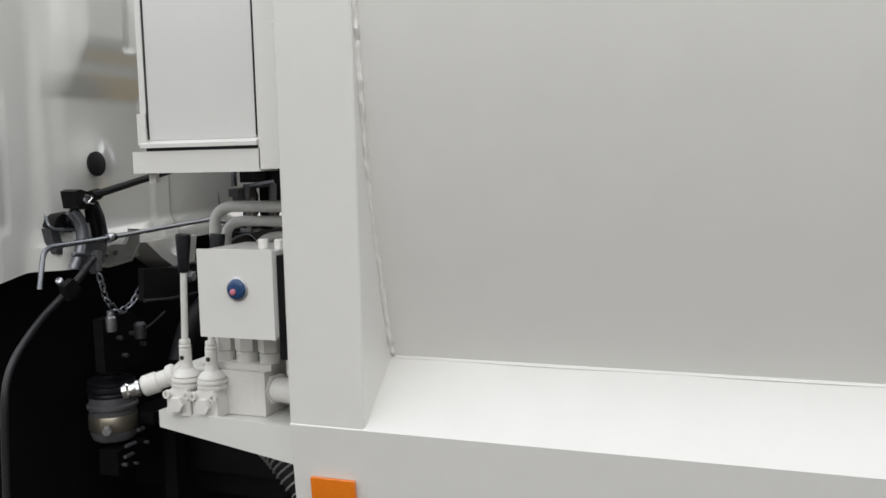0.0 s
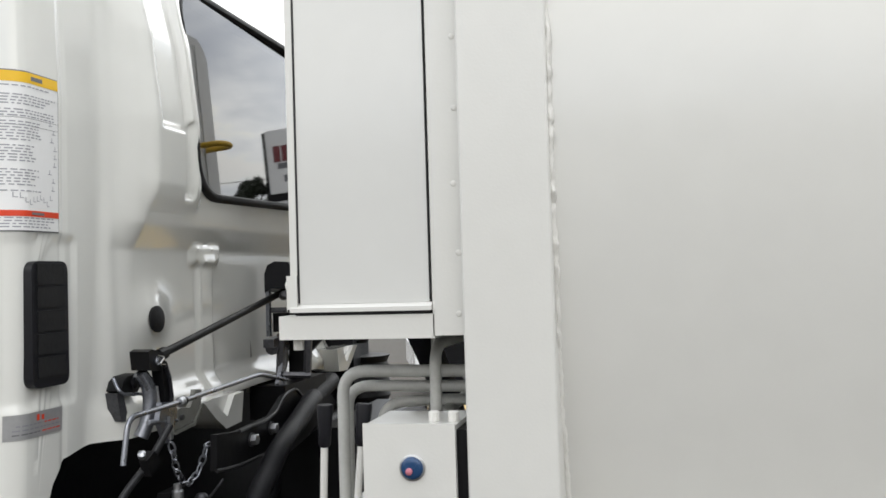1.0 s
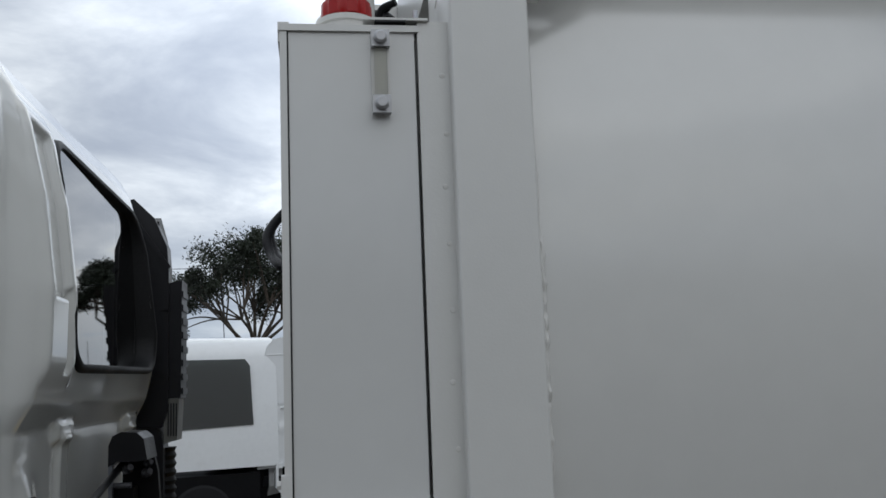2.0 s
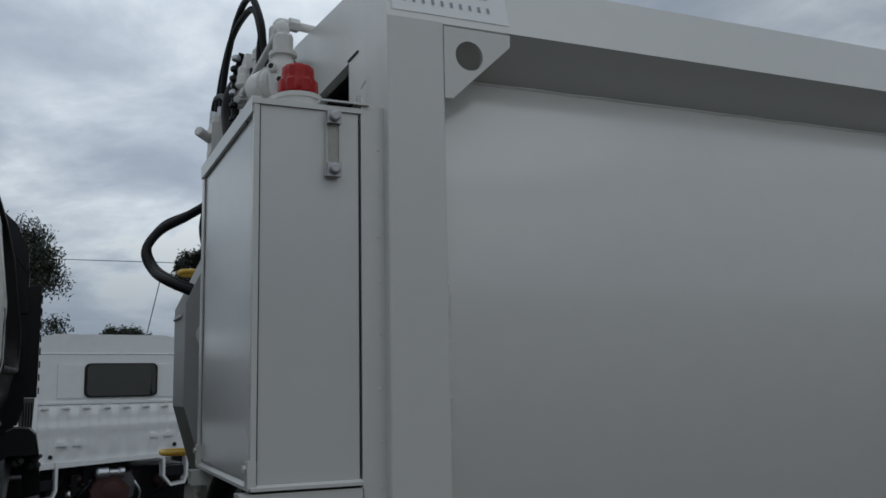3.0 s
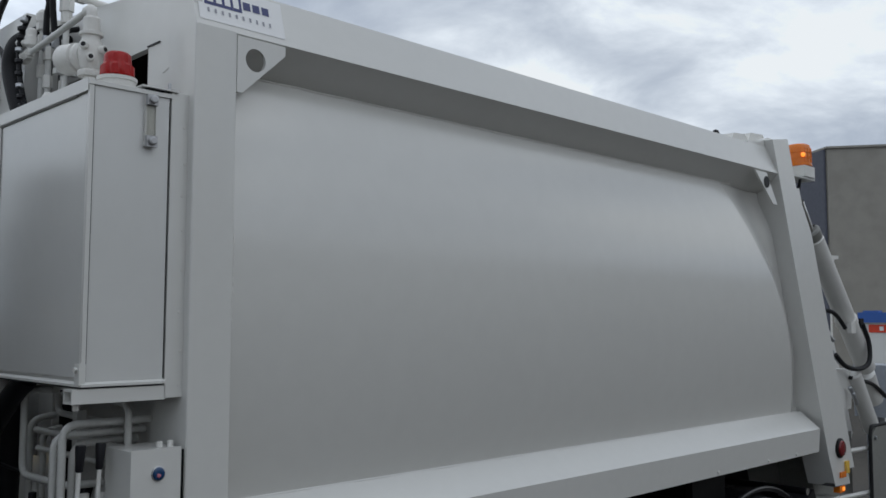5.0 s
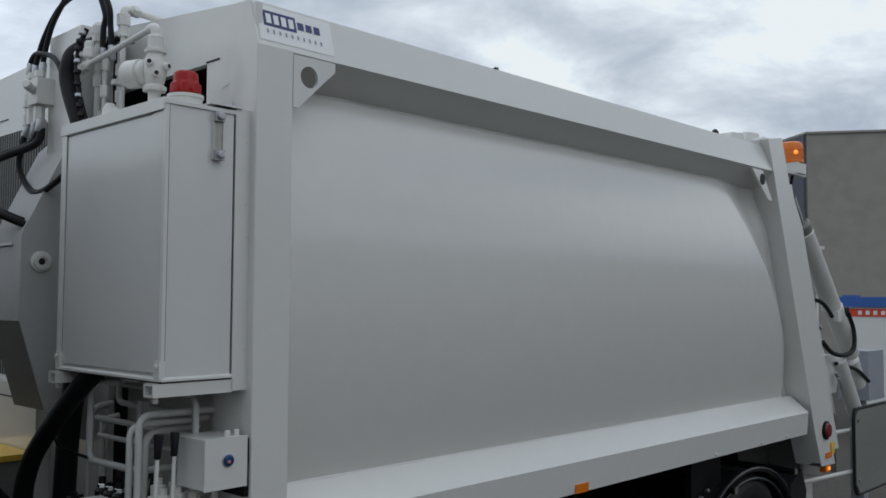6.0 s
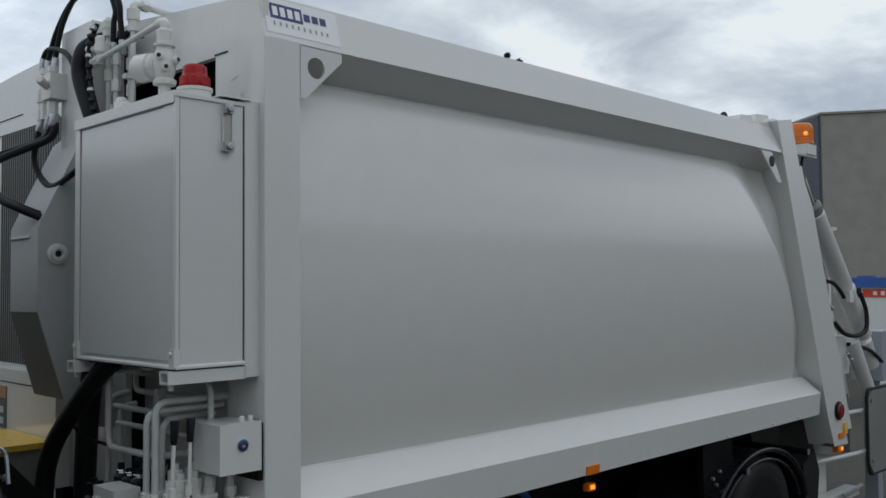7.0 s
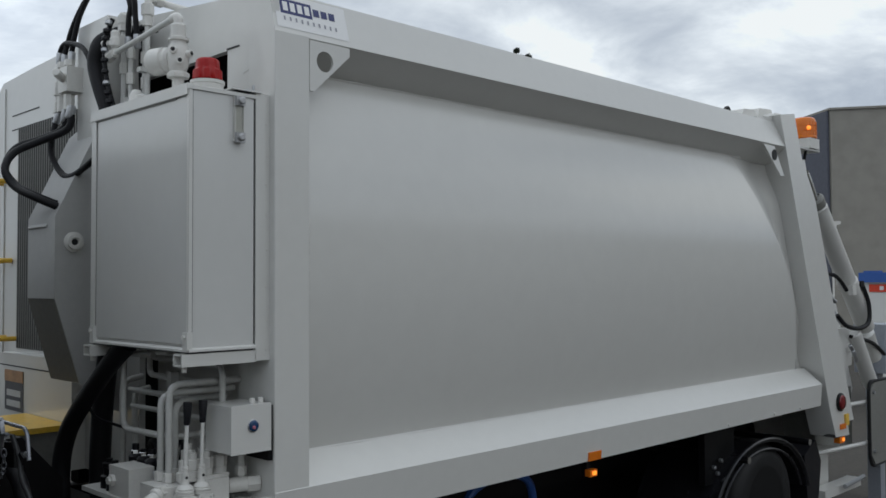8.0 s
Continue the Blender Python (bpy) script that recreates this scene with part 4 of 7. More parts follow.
part("elbow", lathe(B(), (-0.285, 0.165, 1.125), (-0.9, -0.3, 0.05), [(0.020, 0), (0.0245, 0.006), (0.0245, 0.024), (0.019, 0.03)], 6), PAINT_ROUGH, valve)
part("elbow_collar", hexagon(B(), (-0.312, 0.154, 1.128), (-0.333, 0.145, 1.125), 0.0245), PAINT_ROUGH, valve)
part("elbow_collar", cyl(B(), (-0.336, 0.144, 1.124), (-0.352, 0.137, 1.118), 0.0225, n=18, c=0.004), PAINT_ROUGH, valve)
part("coupling", cyl(B(), (-0.365, 0.13, 1.111), (-0.395, 0.112, 1.101), 0.021, n=18, c=0.005), PAINT_ROUGH, valve)
part("nipple", lathe(B(), (-0.40, 0.113, 1.099), (-0.8, -0.5, -0.2), [(0.016, 0), (0.018, 0.006), (0.014, 0.012), (0.014, 0.02), (0.017, 0.024), (0.014, 0.034), (0.007, 0.036), (0, 0.03)], 14), CHROME, valve)
for x, y in ((-0.285, 0.545), (-0.23, 0.33), (-0.28, 0.60), (-0.18, 0.33)):
    part("relief_valve", lathe(B(), (x, y, 1.067), (0, 0, 1), [(0.03, 0), (0.03, 0.04), (0.02, 0.045), (0.02, 0.07), (0.024, 0.072), (0.024, 0.085), (0.012, 0.088), (0.012, 0.10), (0, 0.10)], 14), BLACK if y > 0.38 else STEEL, valve, "dark relief valve")
part("body", bbox(-0.325, -0.235, 0.36, 0.505, 1.067, 1.165, 0.006), PAINT_ROUGH, valve)
for y, h in ((0.415, 0.055), (0.475, 0.042), (0.535, 0.060)):
    coil = part("solenoid", lathe(B(), (-0.215, y, 1.12), (0, 0, 1), [(0.022, 0), (0.024, 0.006), (0.024, 0.055), (0.018, 0.06), (0.012, 0.062), (0.012, 0.062 + h * 0.6), (0, 0.064 + h * 0.6)], 14), PLASTIC, valve, "black solenoid coil")
    part("nut", hexagon(B(), (-0.215, y, 1.183), (-0.215, y, 1.196), 0.015), CHROME, coil)
part("side_plug", lathe(B(), (-0.326, 0.47, 1.118), (-1, 0, 0), [(0.020, 0), (0.020, 0.012), (0.013, 0.014), (0.013, 0.022), (0, 0.022)], 6), PAINT_ROUGH, valve)
part("body", bbox(-0.20, -0.06, 0.30, 0.56, 1.067, 1.12, 0.008), PAINT_ROUGH, valve)

pipes = thing("hydraulic_pipes", (-0.15, 0.4, 1.15), "bent off-white painted hydraulic pipes below the tank", "pipes")
RUNS = [
    ([(-0.274, 0.244, 1.14), (-0.274, 0.244, 1.420), (0.002, 0.25, 1.418)], 0.0105),
    ([(-0.268, 0.200, 1.14), (-0.268, 0.200, 1.452), (0.002, 0.215, 1.450)], 0.0112),
    ([(-0.213, 0.26, 1.14), (-0.213, 0.26, 1.385), (-0.10, 0.30, 1.388), (0.002, 0.30, 1.385)], 0.0105),
    ([(-0.088, 0.175, 1.20), (-0.088, 0.175, 1.50), (-0.06, 0.45, 1.505), (-0.06, 0.70, 1.50)], 0.0105),
    ([(-0.17, 0.50, 1.528), (-0.20, 0.664, 1.526), (-0.20, 0.662, 1.256), (-0.20, 0.32, 1.262), (-0.10, 0.29, 1.265), (0.002, 0.28, 1.265)], 0.0115),
    ([(-0.18, 0.60, 1.16), (-0.18, 0.60, 1.245)], 0.009),
    ([(-0.10, 0.82, 1.375), (-0.09, 0.50, 1.375), (-0.09, 0.20, 1.37), (0.002, 0.20, 1.372)], 0.011),
    ([(-0.10, 0.80, 1.315), (-0.09, 0.50, 1.315), (-0.09, 0.24, 1.315), (0.002, 0.24, 1.315)], 0.010),
    ([(-0.06, 0.74, 1.50), (-0.06, 0.74, 1.435), (-0.06, 0.45, 1.43), (-0.06, 0.30, 1.43), (0.002, 0.30, 1.43)], 0.011),
    ([(-0.09, 0.90, 1.07), (-0.09, 0.90, 1.40), (0.002, 0.92, 1.41)], 0.012),
    ([(-0.06, 0.86, 1.07), (-0.06, 0.86, 1.36), (0.002, 0.86, 1.37)], 0.012),
    ([(-0.05, 0.12, 1.23), (-0.05, 0.12, 1.10)], 0.013),
]
for pts, r in RUNS:
    part("pipe", tube(B(), rounded(pts, 0.045), r, 12), PIPE_GREY, pipes)
for x, y, z in ((-0.274, 0.244, 1.142), (-0.268, 0.200, 1.142), (-0.213, 0.26, 1.142), (-0.05, 0.12, 1.145)):
    part("nut", hexagon(B(), (x, y, z), (x, y, z + 0.03), 0.019), PAINT_ROUGH, pipes)
part("pipe_clamp", bbox(-0.10, -0.07, 0.50, 0.53, 1.29, 1.46, 0.004), PIPE_GREY, pipes)
part("cable", tube(B(), spline([(-0.20, 0.95, 1.30), (-0.20, 0.88, 1.27), (-0.17, 0.76, 1.25), (-0.17, 0.60, 1.245), (-0.17, 0.45, 1.25)]), 0.006, 8), HOSE, pipes)
hose([(-0.23, 0.56, 1.570), (-0.24, 0.650, 1.512), (-0.24, 0.765, 1.435), (-0.24, 0.933, 1.312), (-0.24, 1.052, 1.20), (-0.24, 1.111, 1.066), (-0.24, 1.09, 0.90), (-0.22, 0.98, 0.78)], 0.035, "very thick black suction hose below the tank", (0, 0))
hose([(-0.10, 1.00, 1.52), (-0.10, 1.05, 1.32), (-0.10, 1.075, 1.05), (-0.10, 1.06, 0.86)], 0.042, "thick black hose hanging below the tank", (0, 0))
hose([(-0.05, 0.955, 2.36), (-0.055, 0.95, 2.50), (-0.06, 0.93, 2.64), (-0.07, 0.90, 2.76), (-0.03, 0.86, 2.80)], 0.012, "black hose behind the riser pipes", (0, 0))
hose([(-0.04, 0.845, 2.36), (-0.045, 0.85, 2.52), (-0.05, 0.845, 2.66), (-0.06, 0.80, 2.75), (-0.02, 0.77, 2.77)], 0.010, "thin black hose behind the riser pipes", (0, 0))
hose([(-0.14, 0.36, 1.122), (-0.12, 0.37, 1.21), (-0.08, 0.44, 1.235), (-0.07, 0.52, 1.19), (-0.09, 0.50, 1.122)], 0.013, "black hose looped behind the valve bank", (1, 1))
hose([(-0.17, 0.44, 1.122), (-0.16, 0.46, 1.19), (-0.14, 0.55, 1.215), (-0.10, 0.66, 1.17), (-0.08, 0.74, 1.06)], 0.012, "black hose leaving the back of the valve bank", (1, 0))
ribbed = thing("ribbed_conduit", (-0.08, 0.10, 0.95), "black ribbed cable conduit under the valve tray", "conduit")
path = spline([(-0.16, 0.16, 1.02), (-0.10, 0.13, 1.0), (-0.05, 0.12, 0.95), (0.02, 0.13, 0.87)], 12)
part("conduit", tube(B(), path, 0.034, 14), RUBBER, ribbed)
for i in range(2, len(path) - 2, 2):
    d = path[i + 1] - path[i - 1]
    part("rib", lathe(B(), path[i], d, [(0.036, -0.002), (0.0385, 0), (0.036, 0.002)], 16), PLATE, ribbed)

# ---- truck cab, seen from behind ----
CAB_Y0, CAB_Y1 = 0.035, 2.345
BULGE = [(1.30, -0.846), (1.60, -0.845), (1.70, -0.842), (1.76, -0.812), (1.85, -0.792), (2.0, -0.79), (2.2, -0.813), (2.35, -0.846), (2.43, -0.872), (2.49, -0.906), (2.54, -0.955), (2.588, -1.02), (2.62, -1.12), (2.635, -1.3)]
FLAT = [(1.0, -0.885), (1.5, -0.868), (2.0, -0.862), (2.25, -0.870), (2.38, -0.882), (2.45, -0.900), (2.50, -0.925), (2.545, -0.965), (2.59, -1.025), (2.62, -1.12), (2.635, -1.3)]
BOTTOM = [(0.035, 0.96), (0.16, 0.96), (0.175, 1.12), (0.195, 1.22), (0.24, 1.275), (0.32, 1.29), (0.5, 1.288), (0.72, 1.298), (0.9, 1.322), (1.19, 1.33), (2.345, 1.33)]


def groove(d, w):
    return math.exp(-(d / w) ** 2)


def cab_x(y, z):
    ym = min(y, 2.38 - y)
    rise = smoothstep(0.36, 0.47, y + 0.10 * max(0, 1.85 - z)) * (1 - smoothstep(1.63, 1.74, y))
    x = lerp(FLAT, z) * (1 - rise) + lerp(BULGE, z) * rise
    x += 0.012 * rise * smoothstep(1.0, 1.5, y)
    # rounded outer corner
    x -= 0.16 * max(0.0, (0.10 - (ym - CAB_Y0)) / 0.10) ** 2.2
    if z < 2.5:
        # pressed lines beside the door pillar
        x += 0.006 * groove(ym - 0.375, 0.020) - 0.003 * groove(ym - 0.236, 0.007)
        # raised border with a pressed pocket beside the window: wide above, narrow below
        x += 0.010 * smoothstep(0.44, 0.475, y) * (1 - smoothstep(0.66, 0.69, y)) * smoothstep(1.78, 1.83, z) * (1 - smoothstep(2.38, 2.42, z))
        upper = smoothstep(0.484, 0.500, y) * (1 - smoothstep(0.622, 0.640, y)) * smoothstep(1.978, 1.996, z) * (1 - smoothstep(2.352, 2.372, z))
        lower = smoothstep(0.590, 0.606, y) * (1 - smoothstep(0.634, 0.650, y)) * smoothstep(1.818, 1.836, z) * (1 - smoothstep(2.0, 2.02, z))
        x -= 0.020 * max(upper, lower)
        # vertical ribs in the lower recess
        for yr in (0.78, 1.50):
            if z < 1.72:
                x += 0.012 * (1 - smoothstep(0.030, 0.046, abs(y - yr))) * (1 - smoothstep(1.66, 1.70, z)) * smoothstep(1.30, 1.36, z)
        for yr in (0.78, 1.50):
            x += 0.014 * (1 - smoothstep(0.06, 0.085, abs(y - yr))) * (1 - smoothstep(0.014, 0.030, abs(z - 1.69)))
        # dished boss round the drain hole
        d = math.hypot(y - 0.515, z - 1.54)
        x += 0.022 * groove(d, 0.065)
        # lower flange
        x += 0.03 * (1 - smoothstep(1.335, 1.40, z)) * smoothstep(0.30, 0.40, ym)
    # shallow dish round the breather
    x -= 0.007 * (1 - smoothstep(0.085, 0.10, abs(ym - 0.18))) * (1 - smoothstep(0.15, 0.175, abs(z - 1.555)))
    return x


cab = thing("truck_cab", (-1.5, 1.19, 0.96), "glossy white tilt cab of a medium truck", "truck cab")
WIN = [(0.655, 2.385), (0.65, 1.830), (1.635, 1.845), (1.60, 2.365)]
WIN_C = (1.125, 2.11)


def window_line(scale_y, scale_z, r=0.125, n=8):
    """The rounded outline of the rear window."""
    pts = [Vector((WIN_C[0] + (y - WIN_C[0]) * scale_y, WIN_C[1] + (z - WIN_C[1]) * scale_z, 0)) for y, z in WIN]
    pts = pts + pts[:2]
    out = []
    for a, b, c in zip(pts, pts[1:], pts[2:]):
        p, q = b + (a - b).normalized() * r, b + (c - b).normalized() * r
        out += [p.lerp(b, t).lerp(b.lerp(q, t), t) for t in [k / n for k in range(n + 1)]]
    return [(v.x, v.y) for v in out]


def inside(poly, y, z):
    hit = False
    for (a, b), (c, d) in zip(poly, poly[1:] + poly[:1]):
        if (b > z) != (d > z) and y < (c - a) * (z - b) / (d - b) + a:
            hit = not hit
    return hit


cut = window_line(0.985, 0.97)
ys = sorted({round(CAB_Y0 + (CAB_Y1 - CAB_Y0) * (k / 150), 4) for k in range(151)} | {round(CAB_Y0 + 0.004 * k, 4) for k in range(1, 24)} | {round(0.21 + 0.006 * k, 4) for k in range(120)})
ts = [k / 190 for k in range(191)]
g = B()
grid = []
for t in ts:
    row = []
    for y in ys:
        z0 = lerp(BOTTOM, min(y, 2.38 - y))
        z = z0 + (2.635 - z0) * t
        row.append(g.verts.new((cab_x(y, z), y, z)))
    grid.append(row)
for a, b in zip(grid, grid[1:]):
    for i in range(len(ys) - 1):
        c = (a[i].co + b[i + 1].co) / 2
        if not inside(cut, c.y, c.z):
            g.faces.new((a[i], a[i + 1], b[i + 1], b[i]))
for v in [v for v in g.verts if not v.link_faces]:
    g.verts.remove(v)
part("rear_wall", g, CAB_WHITE, cab, "pressed glossy white rear wall", 50)
g = B()
sheet(g, [[(x, CAB_Y0 + dy, z) for x, dy in ((-1.02, 0.0), (-1.6, -0.02), (-2.6, -0.03))] for z in (0.96, 1.4, 2.0, 2.3, 2.56)])
part("near_side", g, CAB_WHITE, cab)
g = B()
sheet(g, [[(x, CAB_Y1, z) for x in (-1.02, -1.6, -2.6)] for z in (1.0, 1.33, 2.0, 2.56)])
part("far_side", g, CAB_WHITE, cab)
g = B()
sheet(g, [[(x, y, 2.635 + (0.05 if x < -1.3 else 0) - 0.10 * abs((y - 1.19) / 1.15) ** 4) for y in [CAB_Y0 + 2.31 * k / 16 for k in range(17)]] for x in (-1.28, -1.5, -2.0, -2.6)])
part("roof", g, CAB_WHITE, cab)
# Solid dark block stands in for the unlit inside of the cab.
part("unlit_block", box(B(), -2.5, -1.08, 0.12, 2.26, 1.36, 2.53), DARK, cab)
part("cab_floor", box(B(), -2.6, -0.93, 0.2, 2.2, 1.30, 1.34), BLACK, cab)
part("front", box(B(), -2.62, -2.58, 0.05, 2.33, 0.96, 2.6), CAB_WHITE, cab)


def win_at(y, z, off):
    x = lerp(BULGE, z) + 0.012 * smoothstep(1.0, 1.5, y) + off
    return Vector((x, y, z))


outer, mid, innr = window_line(1.010, 1.025), window_line(0.995, 0.99), window_line(0.975, 0.945)
g = B()
rows = []
for line, off in ((outer, 0.001), (window_line(1.007, 1.018), 0.010), (mid, 0.013), (window_line(0.982, 0.96), 0.010), (innr, 0.002), (innr, -0.055)):
    rows.append([win_at(y, z, off) for y, z in line] + [win_at(*line[0], off)])
sheet(g, rows)
part("window_gasket", g, RUBBER, cab, "black rubber window gasket", 50)
g = B()
# the pane is one flat sheet, leaning with the wall
pa, pb = Vector((-0.826, 1.2, 1.86)), Vector((-0.8485, 1.2, 2.36))


def pane_x(z):
    return pa.x + (pb.x - pa.x) * (z - pa.z) / (pb.z - pa.z)


g.faces.new([g.verts.new((pane_x(z), y, z)) for y, z in window_line(0.975, 0.945)])
pane = part("window_pane", g, GLASS, cab, "dark tinted rear window pane", 0)
if pane.data.polygons[0].normal.x < 0:
    pane.data.flip_normals()
pane.visible_shadow = False

# breather, labels and hole on the rear wall
vp = [(v.x, v.y) for v in rounded([(0.179, 1.428, 0), (0.124, 1.428, 0), (0.124, 1.672, 0), (0.235, 1.672, 0), (0.235, 1.428, 0), (0.1791, 1.428, 0)], 0.022, 5)][:-1]
vent = part("breather_grille", bevel(prism(B(), vp, "x", -0.884, -0.857), 0.004, 2), PLASTIC, cab, "black plastic breather grille")
for k in range(5):
    part("flap", bbox(-0.8575, -0.8545, 0.139, 0.221, 1.447 + k * 0.045, 1.486 + k * 0.045, 0.0014), RUBBER, vent)
g = lathe(B(), (-0.824, 0.510, 1.54), (1, 0, 0.05), [(0.030, 0), (0.031, 0.006), (0.026, 0.009), (0.0, 0.0085)], 22)
part("grommet", g, RUBBER, cab)


def decal(x, y0, y1, z0, z1, mat, off=0.0, name="ink", parent=None, label="", n=3):
    g = B()
    ny, nz = max(1, math.ceil((y1 - y0) / 0.005)), max(1, math.ceil((z1 - z0) / 0.02))
    sheet(g, [[(cab_x(y, z) + 0.002 + off, y, z) for y in [y0 + (y1 - y0) * k / ny for k in range(ny + 1)]] for z in [z0 + (z1 - z0) * k / nz for k in range(nz + 1)]])
    return part(name, g, mat, parent, label, 60)


def print_y(y):
    """Places on the label, squeezed towards the flat of the wall."""
    return 0.075 + (y - 0.062) * 0.90


def label_decal(y0, y1, *rest, **more):
    return decal(0, print_y(y0), print_y(y1), *rest, **more)


label = thing("caution_label", (-0.86, 0.14, 1.73), "white caution label with yellow and red bands and fine print", "label")
label_decal(0.062, 0.221, 1.728, 2.035, INK, 0.0, "border", label, "thin dark border", 8)
label_decal(0.0645, 0.2185, 1.7305, 2.0325, PAPER, 0.0008, "paper", label, "", 8)
label_decal(0.0645, 0.2185, 2.012, 2.0325, LABEL_YELLOW, 0.0016, "caution_band", label)
label_decal(0.0645, 0.2185, 1.757, 1.7685, LABEL_RED, 0.0016, "warning_band", label)
label_decal(0.128, 0.165, 2.018, 2.026, INK, 0.0024, "band_word", label)
label_decal(0.128, 0.168, 1.7605, 1.765, INK, 0.0024, "band_word", label)
lr = random.Random(11)
z = 2.004
while z > 1.735:
    if 1.755 < z < 1.774 or 1.775 < z < 1.80:
        z -= 0.004
        continue
    gap = lr.random()
    y1 = (0.212 if (z > 1.945 or z < 1.757) else 0.165) - 0.04 * lr.random()
    y = 0.071
    while y < y1 - 0.004 and gap > 0.10:
        w = min(0.004 + 0.012 * lr.random(), y1 - y)
        label_decal(y, y + w, z, z + 0.0021, PRINT, 0.0016, "text_line", label, n=1)
        y += w + 0.0040
    z -= 0.0057
for k in range(9):
    y, z = 0.178 + 0.024 * lr.random(), 1.81 + 0.016 * k
    label_decal(y, y + 0.012, z, z + 0.0014, PRINT, 0.0016, "diagram", label, n=1)
    label_decal(y + 0.004, y + 0.0056, z, z + 0.009, PRINT, 0.0016, "diagram", label, n=1)
for k in range(10):
    y, z = 0.09 + 0.011 * k, 1.778 + 0.016 * lr.random()
    label_decal(y, y + 0.008, z, z + 0.0013, PRINT, 0.0016, "diagram", label, n=1)
    label_decal(y, y + 0.0014, z, z + 0.010, PRINT, 0.0016, "diagram", label, n=1)
for z in (1.944, 1.930):
    label_decal(0.0645, 0.2185, z, z + 0.0008, INK, 0.0016, "rule", label)
plate = thing("dealer_plate", (-0.86, 0.14, 1.335), "brushed silver plate with fine red and grey print", "plate")
decal(0, 0.090, 0.231, 1.335, 1.383, PLATE, 0.0, "plate", plate)
decal(0, 0.150, 0.158, 1.366, 1.378, LABEL_RED, 0.0008, "emblem", plate, "red emblem shape")
decal(0, 0.164, 0.172, 1.366, 1.376, LABEL_RED, 0.0008, "emblem", plate, "red emblem shape")
for z, y0, y1, mat in ((1.3595, 0.105, 0.170, PRINT), (1.3595, 0.173, 0.215, LABEL_RED), (1.3515, 0.100, 0.222, PRINT), (1.3435, 0.100, 0.160, INK), (1.3435, 0.166, 0.220, LABEL_RED)):
    y = y0
    while y < y1:
        w = 0.006 + 0.008 * lr.random()
        decal(0, y, min(y + w, y1), z, z + 0.0026, mat, 0.0008, "text_line", plate)
        y += w + 0.003

# ---- cab latch gear ----
latch = thing("cab_latch", (-0.76, 0.40, 1.29), "open black and zinc cab tilt latch with hook and hanger", "latch")
g = prism(B(), [(0.404, 1.462), (0.430, 1.450), (0.448, 1.415), (0.457, 1.371), (0.448, 1.335), (0.425, 1.333), (0.418, 1.365), (0.410, 1.43)], "x", -0.778, -0.752)
part("hook_arm", bevel(g, 0.008, 3), BLACK, latch)
part("hook_rib", tube(B(), spline([(-0.750, 0.421, 1.44), (-0.749, 0.434, 1.41), (-0.749, 0.440, 1.375), (-0.750, 0.436, 1.345)]), 0.0045, 8), PLASTIC, latch)
g = prism(B(), [(0.360, 1.478), (0.376, 1.482), (0.422, 1.470), (0.426, 1.452), (0.414, 1.432), (0.366, 1.438)], "x", -0.80, -0.755)
part("head", bevel(g, 0.007, 3), BLACK, latch)
part("bolt", hexagon(B(), (-0.757, 0.392, 1.456), (-0.747, 0.390, 1.456), 0.011), ZINC, latch)
part("split_pin", tube(B(), spline([(-0.746, 0.380, 1.468), (-0.740, 0.396, 1.462), (-0.742, 0.386, 1.450), (-0.740, 0.402, 1.446)]), 0.0022, 6), CHROME, latch)
blade = [(-0.784, 0.374, 1.432), (-0.776, 0.392, 1.40), (-0.773, 0.393, 1.36), (-0.776, 0.384, 1.325), (-0.784, 0.372, 1.295)]
part("zinc_blade", tube(B(), spline(blade), 0.0155, 14), ZINC, latch, "curved zinc-plated latch blade")
part("blade_edge", tube(B(), spline([(x + 0.012, y + 0.012, z) for x, y, z in blade[1:4]]), 0.004, 8), STEEL, latch)
keeper = part("keeper", bevel(prism(B(), [(0.349, 1.396), (0.358, 1.414), (0.376, 1.424), (0.416, 1.427), (0.429, 1.401), (0.405, 1.378), (0.38, 1.382)], "x", -0.85, -0.815), 0.005, 2), BLACK, latch)
part("roller", cyl(B(), (-0.83, 0.402, 1.408), (-0.808, 0.400, 1.408), 0.013, n=14, c=0.003), PLASTIC, keeper)
part("keeper_leg", bevel(prism(B(), [(0.345, 1.392), (0.368, 1.390), (0.384, 1.345), (0.400, 1.338), (0.388, 1.325), (0.360, 1.330)], "x", -0.85, -0.822), 0.003), DULL_ZINC, latch)
part("wire_clip", tube(B(), rounded([(-0.82, 0.330, 1.425), (-0.80, 0.317, 1.402), (-0.795, 0.328, 1.392), (-0.79, 0.388, 1.386), (-0.79, 0.412, 1.368), (-0.795, 0.402, 1.335)], 0.010), 0.0036, 8), ZINC, latch)
g = prism(B(), [(0.352, 1.372), (0.402, 1.366), (0.416, 1.350), (0.413, 1.328), (0.390, 1.296), (0.384, 1.284), (0.368, 1.284), (0.362, 1.298), (0.340, 1.335)], "x", -0.734, -0.722)
hang = part("hanger", bevel(g, 0.003), ZINC, latch)
part("web", bevel(prism(B(), [(0.372, 1.340), (0.388, 1.336), (0.384, 1.290), (0.374, 1.290)], "x", -0.7215, -0.714), 0.002), STEEL, hang)
part("hanger_pin", cyl(B(), (-0.727, 0.307, 1.337), (-0.727, 0.420, 1.324), 0.0058, n=10, c=0.0015), ZINC, latch)
g = prism(B(), [(0.395, 1.337), (0.455, 1.345), (0.497, 1.340), (0.516, 1.364), (0.520, 1.378), (0.552, 1.374), (0.549, 1.345), (0.512, 1.308), (0.425, 1.300), (0.400, 1.312)], "x", -0.745, -0.735)
part("bracket", bevel(g, 0.002), OLIVE, latch, "grey stepped steel angle bracket")
